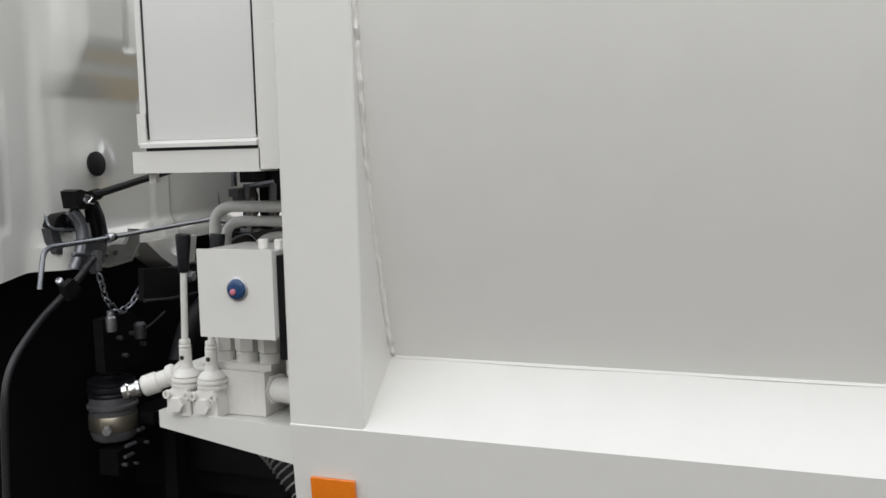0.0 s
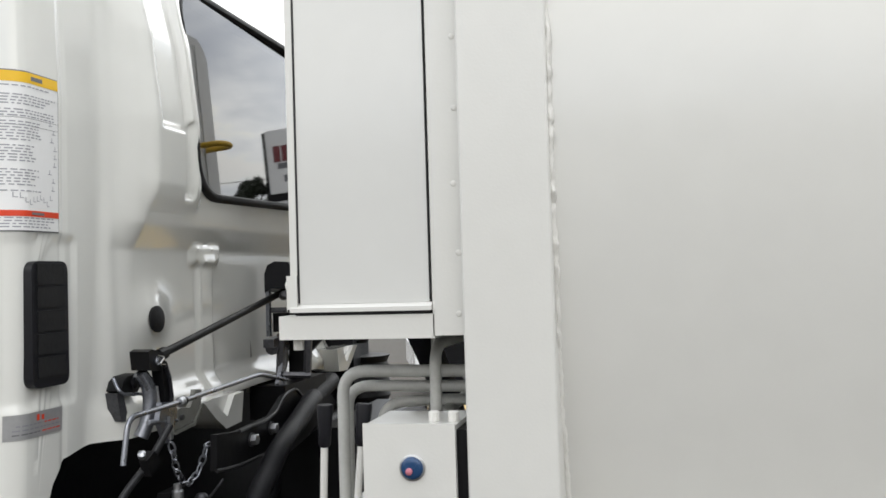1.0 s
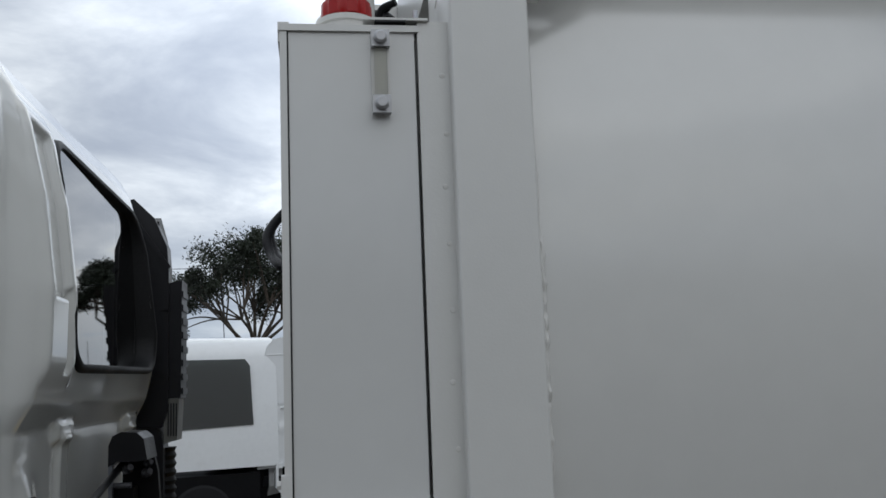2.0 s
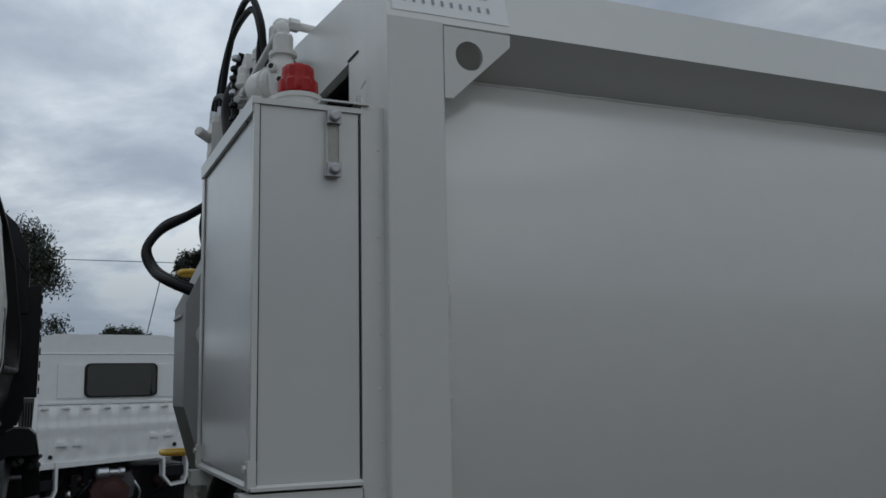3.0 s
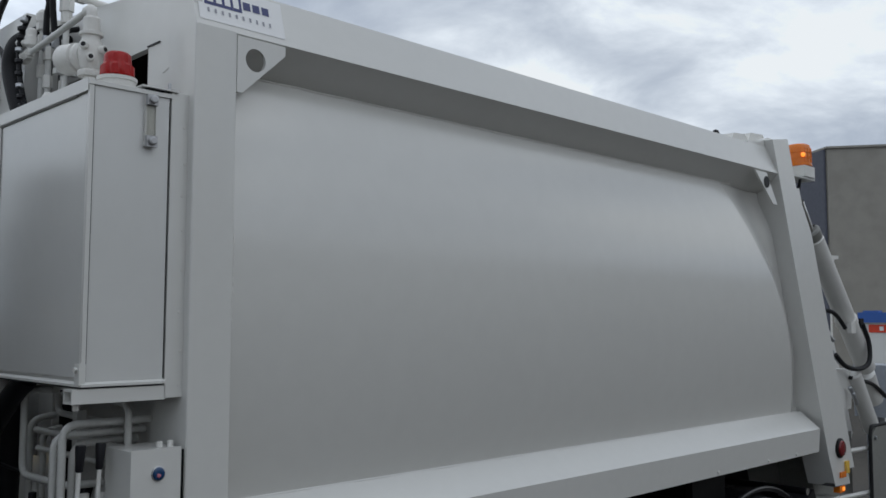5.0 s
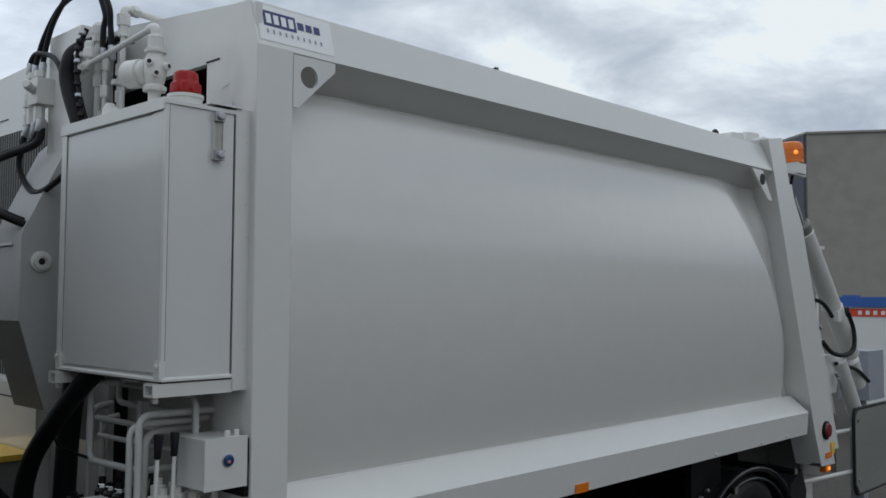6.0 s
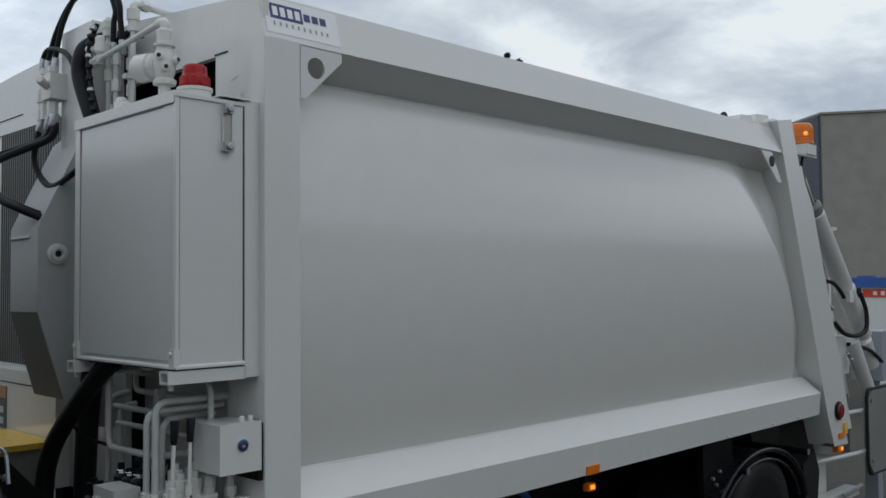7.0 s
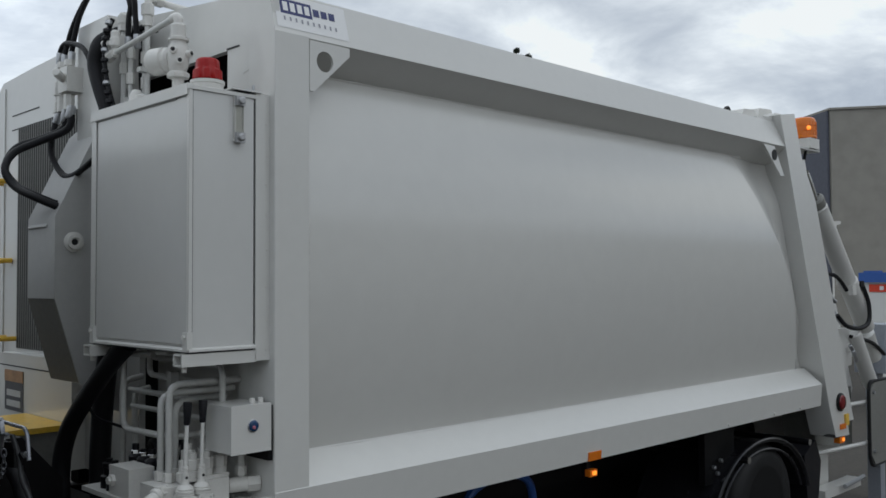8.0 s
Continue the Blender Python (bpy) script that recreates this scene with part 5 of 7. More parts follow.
part("bracket_fold", bevel(prism(B(), [(0.428, 1.297), (0.512, 1.304), (0.55, 1.341), (0.553, 1.336), (0.516, 1.297), (0.43, 1.291)], "x", -0.770, -0.733), 0.0015), OLIVE, latch)
part("bracket_bolt", hexagon(B(), (-0.735, 0.455, 1.325), (-0.729, 0.455, 1.325), 0.007), DULL_ZINC, latch)
bar = thing("latch_bar", (-0.77, 0.8, 1.46), "slim black steel torsion bar across the cab back", "bar")
part("bar", cyl(B(), (-0.772, 0.40, 1.458), (-0.772, 1.22, 1.60), 0.0095, n=12), BLACK, bar)
part("collar", cyl(B(), (-0.772, 0.43, 1.463), (-0.772, 0.455, 1.4675), 0.014, n=10), BLACK, bar)
rod = thing("release_rod", (-0.72, 0.6, 1.28), "bent zinc-plated cab release rod", "rod")
part("rod", tube(B(), rounded([(-0.71, 0.186, 1.275), (-0.71, 0.206, 1.363), (-0.712, 0.377, 1.364), (-0.712, 0.502, 1.368), (-0.712, 0.824, 1.378), (-0.712, 1.00, 1.343)], 0.028), 0.0058, 10), ZINC, rod)
part("collar", cyl(B(), (-0.712, 0.408, 1.365), (-0.712, 0.424, 1.3655), 0.011, n=12, c=0.003), STEEL, rod)
part("grommet", lathe(B(), (-0.712, 0.424, 1.3655), (0, 1, 0), [(0.006, 0), (0.009, 0.003), (0.009, 0.008), (0.006, 0.010)], 12), RUBBER, rod)
chain = thing("safety_chain", (-0.71, 0.45, 1.17), "short zinc safety chain hanging in a loop", "chain")
cp = spline([(-0.718, 0.374, 1.290), (-0.712, 0.378, 1.262), (-0.71, 0.392, 1.215), (-0.71, 0.435, 1.186), (-0.71, 0.486, 1.206), (-0.712, 0.524, 1.244), (-0.715, 0.548, 1.252)], 10)
acc, last = 0.0, cp[0]
k = 0
for p, q in zip(cp, cp[1:]):
    acc += (q - p).length
    if acc > 0.0195:
        acc = 0.0
        d = (q - p).normalized()
        d2, u, v = frame_of(d)
        w = u if k % 2 else v
        ring = [p + d * 0.0145 * math.cos(a) + w * 0.0075 * math.sin(a) for a in [2 * math.pi * j / 12 for j in range(13)]]
        part("link", tube(B(), ring, 0.0024, 6), ZINC, chain)
        k += 1


def cab_stop(at, s):
    """A pressed white bracket with a V-shaped dish; s gives its handing."""
    t = thing("cab_stop", at, "white pressed V-shaped cab stop bracket", "bracket")
    y0, z0 = at[1], at[2]
    back = [(-0.108, 0.079), (0.108, 0.080), (0.093, 0.004), (0.006, 0.0), (-0.047, 0.032)]
    rim = [(-0.108, 0.079), (-0.062, 0.077), (0.013, 0.030), (0.052, 0.077), (0.108, 0.080), (0.093, 0.004), (0.006, 0.0), (-0.047, 0.032)]
    g = prism(B(), [(y0 + s * y, z0 + z) for y, z in back], "x", -0.84, -0.768)
    pressing = part("bracket", bevel(g, 0.006, 3), CAB_WHITE, t, "white V-shaped pressing", 60)
    g = prism(B(), [(y0 + s * y, z0 + z) for y, z in rim], "x", -0.7675, -0.752)
    part("rim", bevel(g, 0.006, 3), CAB_WHITE, pressing, "", 60)


cab_stop((-0.80, 0.704, 1.256), 1)
cab_stop((-0.80, 1.655, 1.300), -1)
far_latch = thing("cab_latch", (-0.80, 1.13, 1.24), "black and zinc cab tilt latch under a plastic cover", "latch")
side = [(-0.792, 1.585), (-0.792, 1.640), (-0.782, 1.665), (-0.76, 1.675), (-0.72, 1.672), (-0.702, 1.655), (-0.692, 1.60), (-0.72, 1.596), (-0.77, 1.598)]
part("cover", bevel(prism(B(), side, "y", 1.05, 1.20), 0.010, 3), PLASTIC, far_latch, "black rounded plastic latch cover")
part("side_web", bevel(prism(B(), [(-0.785, 1.32), (-0.785, 1.65), (-0.74, 1.66), (-0.71, 1.64), (-0.69, 1.56), (-0.68, 1.44), (-0.72, 1.40), (-0.74, 1.32)], "y", 1.20, 1.225), 0.006), BLACK, far_latch)
part("post", bbox(-0.792, -0.781, 1.055, 1.07, 1.46, 1.605, 0.002), ZINC, far_latch)
part("rung", cyl(B(), (-0.785, 1.066, 1.535), (-0.735, 1.066, 1.535), 0.008, n=10), DULL_ZINC, far_latch)
part("latch_block", bbox(-0.79, -0.735, 1.10, 1.16, 1.47, 1.525, 0.006), BLACK, far_latch)
for x, y, z, r in ((-0.755, 1.10, 1.575, 0.014), (-0.71, 1.13, 1.56, 0.013), (-0.705, 1.12, 1.585, 0.010)):
    part("boss", lathe(B(), (x, y, z), (0.5, -1, 0.2), [(r, 0), (r, 0.02), (r * 0.6, 0.024), (r * 0.6, 0.04), (0, 0.04)], 12), DULL_ZINC, far_latch)
# open zinc frame below the cover
for p, q in (((-0.772, 1.10, 1.345), (-0.765, 1.10, 1.465)), ((-0.70, 1.13, 1.335), (-0.692, 1.13, 1.465))):
    part("frame_post", cyl(B(), p, q, 0.012, n=6), DULL_ZINC, far_latch)
for z0, z1 in ((1.345, 1.340), (1.455, 1.468)):
    part("frame_bar", cyl(B(), (-0.775, 1.10, z0), (-0.688, 1.13, z1), 0.0105, n=6), DULL_ZINC, far_latch)
part("backing", bevel(prism(B(), [(1.06, 1.30), (1.06, 1.45), (1.22, 1.45), (1.22, 1.30)], "x", -0.86, -0.845), 0.004), OLIVE, far_latch)
part("spool", lathe(B(), (-0.785, 1.075, 1.425), (0, 1, 0), [(0.020, 0), (0.020, 0.012), (0.012, 0.016), (0.012, 0.07), (0.020, 0.074), (0.020, 0.088)], 14), DULL_ZINC, far_latch)
part("top_plate", bevel(prism(B(), [(1.05, 1.452), (1.155, 1.458), (1.16, 1.432), (1.05, 1.428)], "x", -0.80, -0.768), 0.003), DULL_ZINC, far_latch)
part("hook", bevel(prism(B(), [(1.112, 1.425), (1.136, 1.42), (1.118, 1.37), (1.098, 1.305), (1.07, 1.300), (1.062, 1.325), (1.088, 1.37)], "x", -0.772, -0.760), 0.004), ZINC, far_latch)
part("link_plate", bevel(prism(B(), [(1.150, 1.44), (1.185, 1.43), (1.195, 1.38), (1.165, 1.345), (1.145, 1.37)], "x", -0.795, -0.782), 0.004), OLIVE, far_latch)
part("housing", bbox(-0.85, -0.74, 1.06, 1.40, 1.22, 1.318, 0.02, 3), BLACK, far_latch)

# air intake on the far corner of the cab
intake = thing("air_intake", (-0.83, 1.95, 1.2), "tall black plastic air intake snorkel behind the cab", "air intake")
part("duct", bevel(prism(B(), [(1.79, 1.20), (2.02, 1.20), (2.02, 2.26), (1.98, 2.34), (1.83, 2.40), (1.79, 2.38)], "x", -0.94, -0.79), 0.03, 3), PLASTIC, intake)
cover = part("inlet_cover", bevel(prism(B(), [(-0.93, 1.66), (-0.93, 2.44), (-0.87, 2.455), (-0.80, 2.386), (-0.756, 2.283), (-0.750, 2.20), (-0.750, 1.72), (-0.77, 1.66)], "y", 1.752, 1.83), 0.012, 3), PLASTIC, intake)
part("grille_side", bevel(prism(B(), [(-0.752, 2.155), (-0.752, 1.757), (-0.709, 1.757), (-0.706, 2.165)], "y", 1.76, 1.89), 0.006, 2), PLASTIC, cover)
part("top_strip", bevel(prism(B(), [(-0.93, 2.457), (-0.918, 2.468), (-0.742, 2.212), (-0.752, 2.20)], "y", 1.744, 1.752), 0.002), PLASTIC, cover)
for k in range(8):
    part("louvre", bbox(-0.7065, -0.702, 1.765, 1.885, 1.77 + k * 0.048, 1.792 + k * 0.048, 0.002), PLASTIC, cover)
for z in (1.83, 2.06):
    part("clip", bbox(-0.772, -0.748, 1.742, 1.753, z, z + 0.07, 0.003), PLASTIC, cover)
part("lower_duct", bevel(prism(B(), [(-0.91, 1.20), (-0.91, 1.659), (-0.78, 1.659), (-0.765, 1.60), (-0.765, 1.20)], "y", 1.757, 1.84), 0.012, 3), PLASTIC, intake)
part("joint_band", bevel(prism(B(), [(-0.765, 1.755), (-0.715, 1.755), (-0.722, 1.615), (-0.765, 1.605)], "y", 1.765, 1.88), 0.005), OLIVE, intake, "grey strap panel under the grille")
for k in range(4):
    part("band_rib", bbox(-0.752 + 0.009 * k, -0.748 + 0.009 * k, 1.759, 1.7645, 1.63, 1.74, 0.001), PLASTIC, intake)
part("bellows_neck", lathe(B(), (-0.78, 1.84, 1.38), (0, 0, 1), [(0.040 + 0.007 * (k % 2), 0.014 * k) for k in range(16)], 18), RUBBER, intake)
part("bellows", lathe(B(), (-0.80, 1.95, 1.0), (0, 0, 1), [(0.10 + 0.012 * (k % 2), 0.025 * k) for k in range(14)], 20), RUBBER, intake)

# ---- chassis ----
chassis = thing("truck_chassis", (1.5, 1.19, 0.0), "black truck chassis with rails, axle and dual rear wheels", "chassis")
for y0, y1 in ((0.75, 0.82), (1.56, 1.63)):
    part("side_rail", bbox(-2.5, 5.0, y0, y1, 0.62, 0.88, 0.01), BLACK, chassis)
for y0 in (0.75, 1.56):
    part("subframe", box(B(), 0.02, 4.6, y0, y0 + 0.08, 0.885, 0.963), BLACK, chassis)
plate_top = [(0.445, 1.289), (0.557, 1.277), (0.743, 1.283), (0.825, 1.320), (0.895, 1.329), (0.941, 1.307)]
plate_low = [(0.897, 1.250), (0.788, 1.205), (0.576, 1.200), (0.441, 1.211)]
bp = part("bracket_plate", bevel(prism(B(), plate_top + plate_low, "x", -0.66, -0.645), 0.003), BLACK, chassis)
for edge in (plate_top[1:], plate_low):
    part("folded_edge", tube(B(), spline([(-0.644, y, z) for y, z in edge]), 0.0042, 8), WORN_BLACK, bp)
for y, z in ((0.619, 1.247), (0.736, 1.254)):
    part("bolt", hexagon(B(), (-0.645, y, z), (-0.628, y, z), 0.013), STEEL, bp)
    part("washer", cyl(B(), (-0.645, y, z), (-0.641, y, z), 0.017, n=16), DULL_ZINC, bp)
part("side_duct", tube(B(), spline([(-0.60, 0.50, 1.05), (-0.60, 0.549, 1.13), (-0.60, 0.615, 1.172), (-0.60, 0.685, 1.217), (-0.61, 0.82, 1.254), (-0.62, 0.919, 1.28), (-0.64, 1.02, 1.29)]), 0.026, 14), HOSE, chassis)
stay = part("tilt_stay", tube(B(), spline([(-0.70, 0.345, 1.325), (-0.705, 0.275, 1.268), (-0.72, 0.211, 1.219), (-0.72, 0.159, 1.181), (-0.72, 0.113, 1.137), (-0.72, 0.088, 1.09), (-0.72, 0.077, 1.02), (-0.73, 0.076, 0.85)]), 0.0078, 12), WORN_BLACK, chassis)
part("stay_clamp", bevel(prism(B(), [(0.237, 1.274), (0.267, 1.288), (0.290, 1.262), (0.252, 1.240)], "x", -0.708, -0.690), 0.003), BLACK, stay)
part("clamp_bolt", lathe(B(), (-0.70, 0.236, 1.283), (0.3, -0.6, 0.6), [(0.008, 0), (0.008, 0.010), (0.005, 0.012), (0, 0.012)], 12), STEEL, stay)
# fittings on the dark rail behind the cab
rail_gear = part("rail_plate", bevel(prism(B(), [(0.40, 1.04), (0.55, 1.04), (0.55, 1.15), (0.50, 1.17), (0.40, 1.17)], "x", -0.765, -0.737), 0.01), BLACK, chassis)
part("damper_end", lathe(B(), (-0.725, 0.416, 1.138), (0, 0, 1), [(0.011, 0), (0.013, 0.006), (0.013, 0.034), (0.009, 0.038), (0.009, 0.05), (0, 0.05)], 14), STEEL, rail_gear)
part("sensor", lathe(B(), (-0.72, 0.512, 1.102), (0, 0, 1), [(0.012, 0), (0.015, 0.006), (0.015, 0.036), (0.010, 0.042), (0, 0.042)], 14), DULL_ZINC, rail_gear)
part("sensor_wire", tube(B(), spline([(-0.72, 0.52, 1.12), (-0.715, 0.56, 1.135), (-0.71, 0.601, 1.156)]), 0.003, 6), DULL_ZINC, rail_gear)
for y, z, r in ((0.448, 1.116, 0.006), (0.494, 1.119, 0.006), (0.465, 1.069, 0.006), (0.532, 1.084, 0.006)):
    part("bolt", hexagon(B(), (-0.736, y, z), (-0.722, y, z), r), DULL_ZINC, rail_gear)
# Added black deck that cuts light rising between cab and body.
part("black_deck", box(B(), -0.88, -0.12, 0.70, 2.3, 0.70, 0.93), BLACK, chassis)
part("gearbox_cover", bevel(prism(B(), [(-0.75, 0.95), (-0.30, 0.95), (-0.30, 1.05), (-0.45, 1.22), (-0.60, 1.22), (-0.75, 1.10)], "y", 0.95, 1.5), 0.03, 3), BLACK, chassis)
for k, (p, r) in enumerate((([(-0.74, 0.86, 0.96), (-0.745, 1.0, 1.12), (-0.75, 1.18, 1.205), (-0.75, 1.34, 1.255), (-0.76, 1.5, 1.28)], 0.030), ([(-0.70, 1.0, 0.96), (-0.71, 1.12, 1.09), (-0.72, 1.28, 1.15), (-0.73, 1.5, 1.17)], 0.022))):
    part("duct_hose", tube(B(), spline(p), r, 12), HOSE, chassis)
part("mud_shield", box(B(), -0.98, -0.96, 0.19, 2.2, 0.15, 1.30), BLACK, chassis)
part("side_skirt", bevel(prism(B(), [(0.06, 0.96), (0.20, 0.96), (0.18, 0.55), (0.06, 0.55)], "x", -1.1, -0.90), 0.01), CAB_WHITE, chassis)
# Added black sheet keeps light from showing through under the body.
part("blackout_sheet", box(B(), -0.9, 4.45, 0.93, 0.95, 0.12, 0.70), BLACK, chassis)
canister = thing("air_drier", (-0.80, 0.50, 0.84), "black canister with a dull grey bowl and steel clamp", "canister")
part("lid", lathe(B(), (-0.80, 0.49, 0.957), (0, 0, 1), [(0.055, 0), (0.060, 0.008), (0.056, 0.013), (0.060, 0.018), (0.060, 0.026), (0.056, 0.030), (0.059, 0.034), (0.059, 0.040), (0.046, 0.048), (0.028, 0.05), (0.028, 0.056), (0.0, 0.056)], 26), PLASTIC, canister)
part("bowl", lathe(B(), (-0.80, 0.49, 0.842), (0, 0, 1), [(0.040, 0), (0.052, 0.008), (0.058, 0.024), (0.058, 0.084), (0.063, 0.088), (0.063, 0.096), (0.058, 0.100), (0.056, 0.117)], 26), CAN_GREY, canister)
part("clamp", lathe(B(), (-0.80, 0.49, 0.873), (0, 0, 1), [(0.0585, 0), (0.0605, 0.003), (0.0605, 0.037), (0.0585, 0.04)], 26), BAND, canister, "dull tan steel clamp band")
part("clamp_bolt", hexagon(B(), (-0.765, 0.425, 0.89), (-0.75, 0.405, 0.89), 0.011), STEEL, canister)
part("drain", lathe(B(), (-0.80, 0.50, 0.76), (0, 0, 1), [(0.012, 0), (0.012, 0.03), (0.018, 0.035), (0.018, 0.07)], 10), BLACK, canister)
part("bracket", bbox(-0.78, -0.70, 0.52, 0.68, 0.88, 0.91, 0.003), BLACK, canister)
part("post", bbox(-0.74, -0.70, 0.60, 0.64, 0.0, 0.90, 0.003), BLACK, canister)
drain = part("drain_block", bbox(-0.79, -0.735, 0.42, 0.53, 0.775, 0.838, 0.008), BLACK, canister)
for y, z, w in ((0.458, 0.845, 0.018), (0.500, 0.872, 0.012), (0.450, 0.820, 0.016)):
    part("fitting", hexagon(B(), (-0.725, y - w, z), (-0.725, y + w, z), 0.0055), DULL_ZINC, drain)
for y, z in ((0.523, 0.830), (0.438, 0.800), (0.480, 0.790)):
    part("bolt", hexagon(B(), (-0.735, y, z), (-0.722, y, z), 0.005), DULL_ZINC, drain)
step = thing("yellow_step_box", (-0.25, 1.5, 0.9), "dark box with a yellow lid and a chrome handle", "step")
part("box", bbox(-0.42, -0.07, 1.47, 1.93, 0.0, 1.145, 0.01), OLIVE, step)
part("lid", bbox(-0.44, -0.065, 1.45, 1.95, 1.146, 1.17, 0.008), YELLOW, step, "yellow painted lid")
part("handle", tube(B(), rounded([(-0.40, 1.56, 1.17), (-0.42, 1.56, 1.215), (-0.43, 1.48, 1.215), (-0.44, 1.43, 1.05)], 0.03), 0.008, 8), CHROME, step)

# rear wheels


def wheel(cx, yo, width, dish):
    w = part("wheel", lathe(B(), (cx, yo, 0.385), (0, 1, 0), [(0.24, 0.01), (0.30, 0.0), (0.345, 0.012), (0.375, 0.045), (0.385, 0.07), (0.385, width - 0.06), (0.36, width - 0.01), (0.24, width)], 48), RUBBER, chassis, "black truck tyre")
    part("tread", lathe(B(), (cx, yo, 0.385), (0, 1, 0), [(0.380, 0.075), (0.388, 0.08), (0.388, width - 0.08), (0.380, width - 0.075)], 48), RUBBER, w)
    part("rim", lathe(B(), (cx, yo, 0.385), (0, 1, 0), [(0.242, 0.009), (0.232, 0.014), (0.225, 0.03), (0.215, 0.09), (0.20, dish), (0.12, dish + 0.02), (0.10, dish - 0.02), (0.0, dish - 0.02)], 40), BLACK, w)
    for k in range(6):
        a = 2 * math.pi * k / 6 + 0.2
        part("wheel_nut", hexagon(B(), (cx + 0.14 * math.cos(a), yo + dish + 0.012, 0.385 + 0.14 * math.sin(a)), (cx + 0.14 * math.cos(a), yo + dish - 0.02, 0.385 + 0.14 * math.sin(a)), 0.018), STEEL, w)


wheel(3.70, 0.10, 0.22, 0.19)
wheel(3.80, 0.36, 0.22, 0.05)
wheel(3.80, 1.80, 0.22, 0.05)
wheel(3.80, 2.06, 0.22, 0.05)
wheel(-1.6, 0.10, 0.24, 0.08)
wheel(-1.6, 2.04, 0.24, 0.08)
part("axle", cyl(B(), (3.80, 0.5, 0.385), (3.80, 1.9, 0.385), 0.09, n=14), BLACK, chassis)
guard = thing("mudguard", (3.8, 0.3, 0.3), "black plastic mudguard over the rear wheels with tube brackets", "mudguard")
arc = [(3.64 + 0.60 * math.cos(a), 0.37 + 0.42 * math.sin(a)) for a in [radians(8 + 164 * k / 28) for k in range(29)]]
g = B()
prism(g, arc + [(3.64 + (x - 3.64) * 0.985, 0.37 + (z - 0.37) * 0.985) for x, z in arc[::-1]], "y", 0.085, 0.62)
part("guard", g, GUARD, guard)
lip = [(3.64 + 0.615 * math.cos(a), 0.085, 0.37 + 0.432 * math.sin(a)) for a in [radians(8 + 164 * k / 28) for k in range(29)]]
part("rolled_edge", tube(B(), lip, 0.012, 8), GUARD, guard)
lip = [(3.64 + 0.53 * math.cos(a), 0.095, 0.37 + 0.37 * math.sin(a)) for a in [radians(12 + 156 * k / 28) for k in range(29)]]
part("inner_bead", tube(B(), lip, 0.010, 8), GUARD, guard)
for x, z in ((3.36, 0.72), (4.20, 0.72)):
    part("tube_bracket", cyl(B(), (x, 0.045, z), (x, 0.75, z), 0.022, n=12, c=0.003), BLACK, guard)
    part("tube_end", cyl(B(), (x, 0.043, z), (x, 0.05, z), 0.0215, n=12), CHROME, guard)
for x, z in ((3.12, 0.70), (3.16, 0.66), (3.20, 0.73)):
    part("bolt", hexagon(B(), (x, 0.15, z), (x, 0.13, z), 0.012), STEEL, guard)
part("hanger", bbox(3.05, 3.40, 0.16, 0.20, 0.60, 0.965, 0.01), BLACK, guard)
part("flap", bevel(prism(B(), [(4.24, 0.62), (4.42, 0.70), (4.50, 0.55), (4.42, 0.16), (4.30, 0.16)], "y", 0.10, 0.62), 0.005), PLASTIC, guard, "dark grey mud flap")
airtank = thing("blue_air_hose", (1.55, 0.3, 0.75), "dark blue coiled air line under the body", "hose")
part("hose", tube(B(), spline([(1.2, 0.35, 0.7), (1.3, 0.33, 0.84), (1.5, 0.32, 0.88), (1.68, 0.33, 0.82), (1.75, 0.35, 0.65)]), 0.02, 10), BLUE_LID, airtank)

# ---- tailgate, lift ram, rear lamps ----
gate = thing("tailgate", (5.0, 1.19, 0.6), "off-white hydraulic loader tailgate behind the body", "tailgate")
g = prism(B(), [(4.05, 2.80), (4.60, 2.70), (5.6, 1.6), (5.9, 0.9), (5.6, 0.45), (4.90, 0.50), (4.80, 0.80)], "y", 0.42, BODY_W - 0.42)
part("hopper", bevel(g, 0.03, 3), PAINT, gate)
g = bevel(prism(B(), [(4.56, 0.98), (4.66, 0.62), (5.30, 0.55), (5.30, 0.98)], "y", 0.20, 0.42), 0.01)
part("side_box", g, OLIVE, gate, "dull grey lower side plate")
g = bevel(prism(B(), [(4.70, 0.60), (5.05, 0.60), (5.05, 0.20), (4.80, 0.05), (4.55, 0.05)], "y", 0.28, 0.42), 0.01)
part("lower_leg", g, PAINT, gate)
# Grey in place of the gate's off-white paints this plate's shade.
part("side_skirt_plate", bevel(prism(B(), [(4.74, 1.02), (5.35, 1.02), (5.30, 0.40), (4.78, 0.36)], "y", 0.43, 0.45), 0.004), OLIVE, gate, "side plate greyed to stand for its shade")
part("step_bar", bbox(4.70, 5.35, 0.16, 0.26, 0.24, 0.30, 0.006), PAINT, gate)
part("step_bolt", cyl(B(), (4.95, 0.12, 0.30), (5.30, 0.12, 0.32), 0.016, n=10), STEEL, gate)
part("guide_rail", bevel(prism(B(), [(4.10, 2.55), (4.17, 2.57), (4.37, 2.05), (4.27, 2.05)], "y", 0.03, 0.08), 0.006), PAINT, gate)
part("guide_rail", bevel(prism(B(), [(4.20, 2.50), (4.26, 2.50), (4.42, 2.20), (4.34, 2.20)], "y", 0.09, 0.13), 0.006), PAINT, gate)
part("hook", tube(B(), rounded([(4.47, 0.10, 2.26), (4.44, 0.08, 2.36), (4.50, 0.08, 2.37), (4.55, 0.10, 2.28)], 0.02), 0.009, 8), BLACK, gate)
part("clip_plate", bbox(4.50, 4.62, 0.12, 0.15, 2.30, 2.37, 0.004), PAINT, gate)
part("rear_panel", bbox(4.60, 4.62, 0.2, 0.44, 1.0, 1.6, 0.004), PAINT, gate)
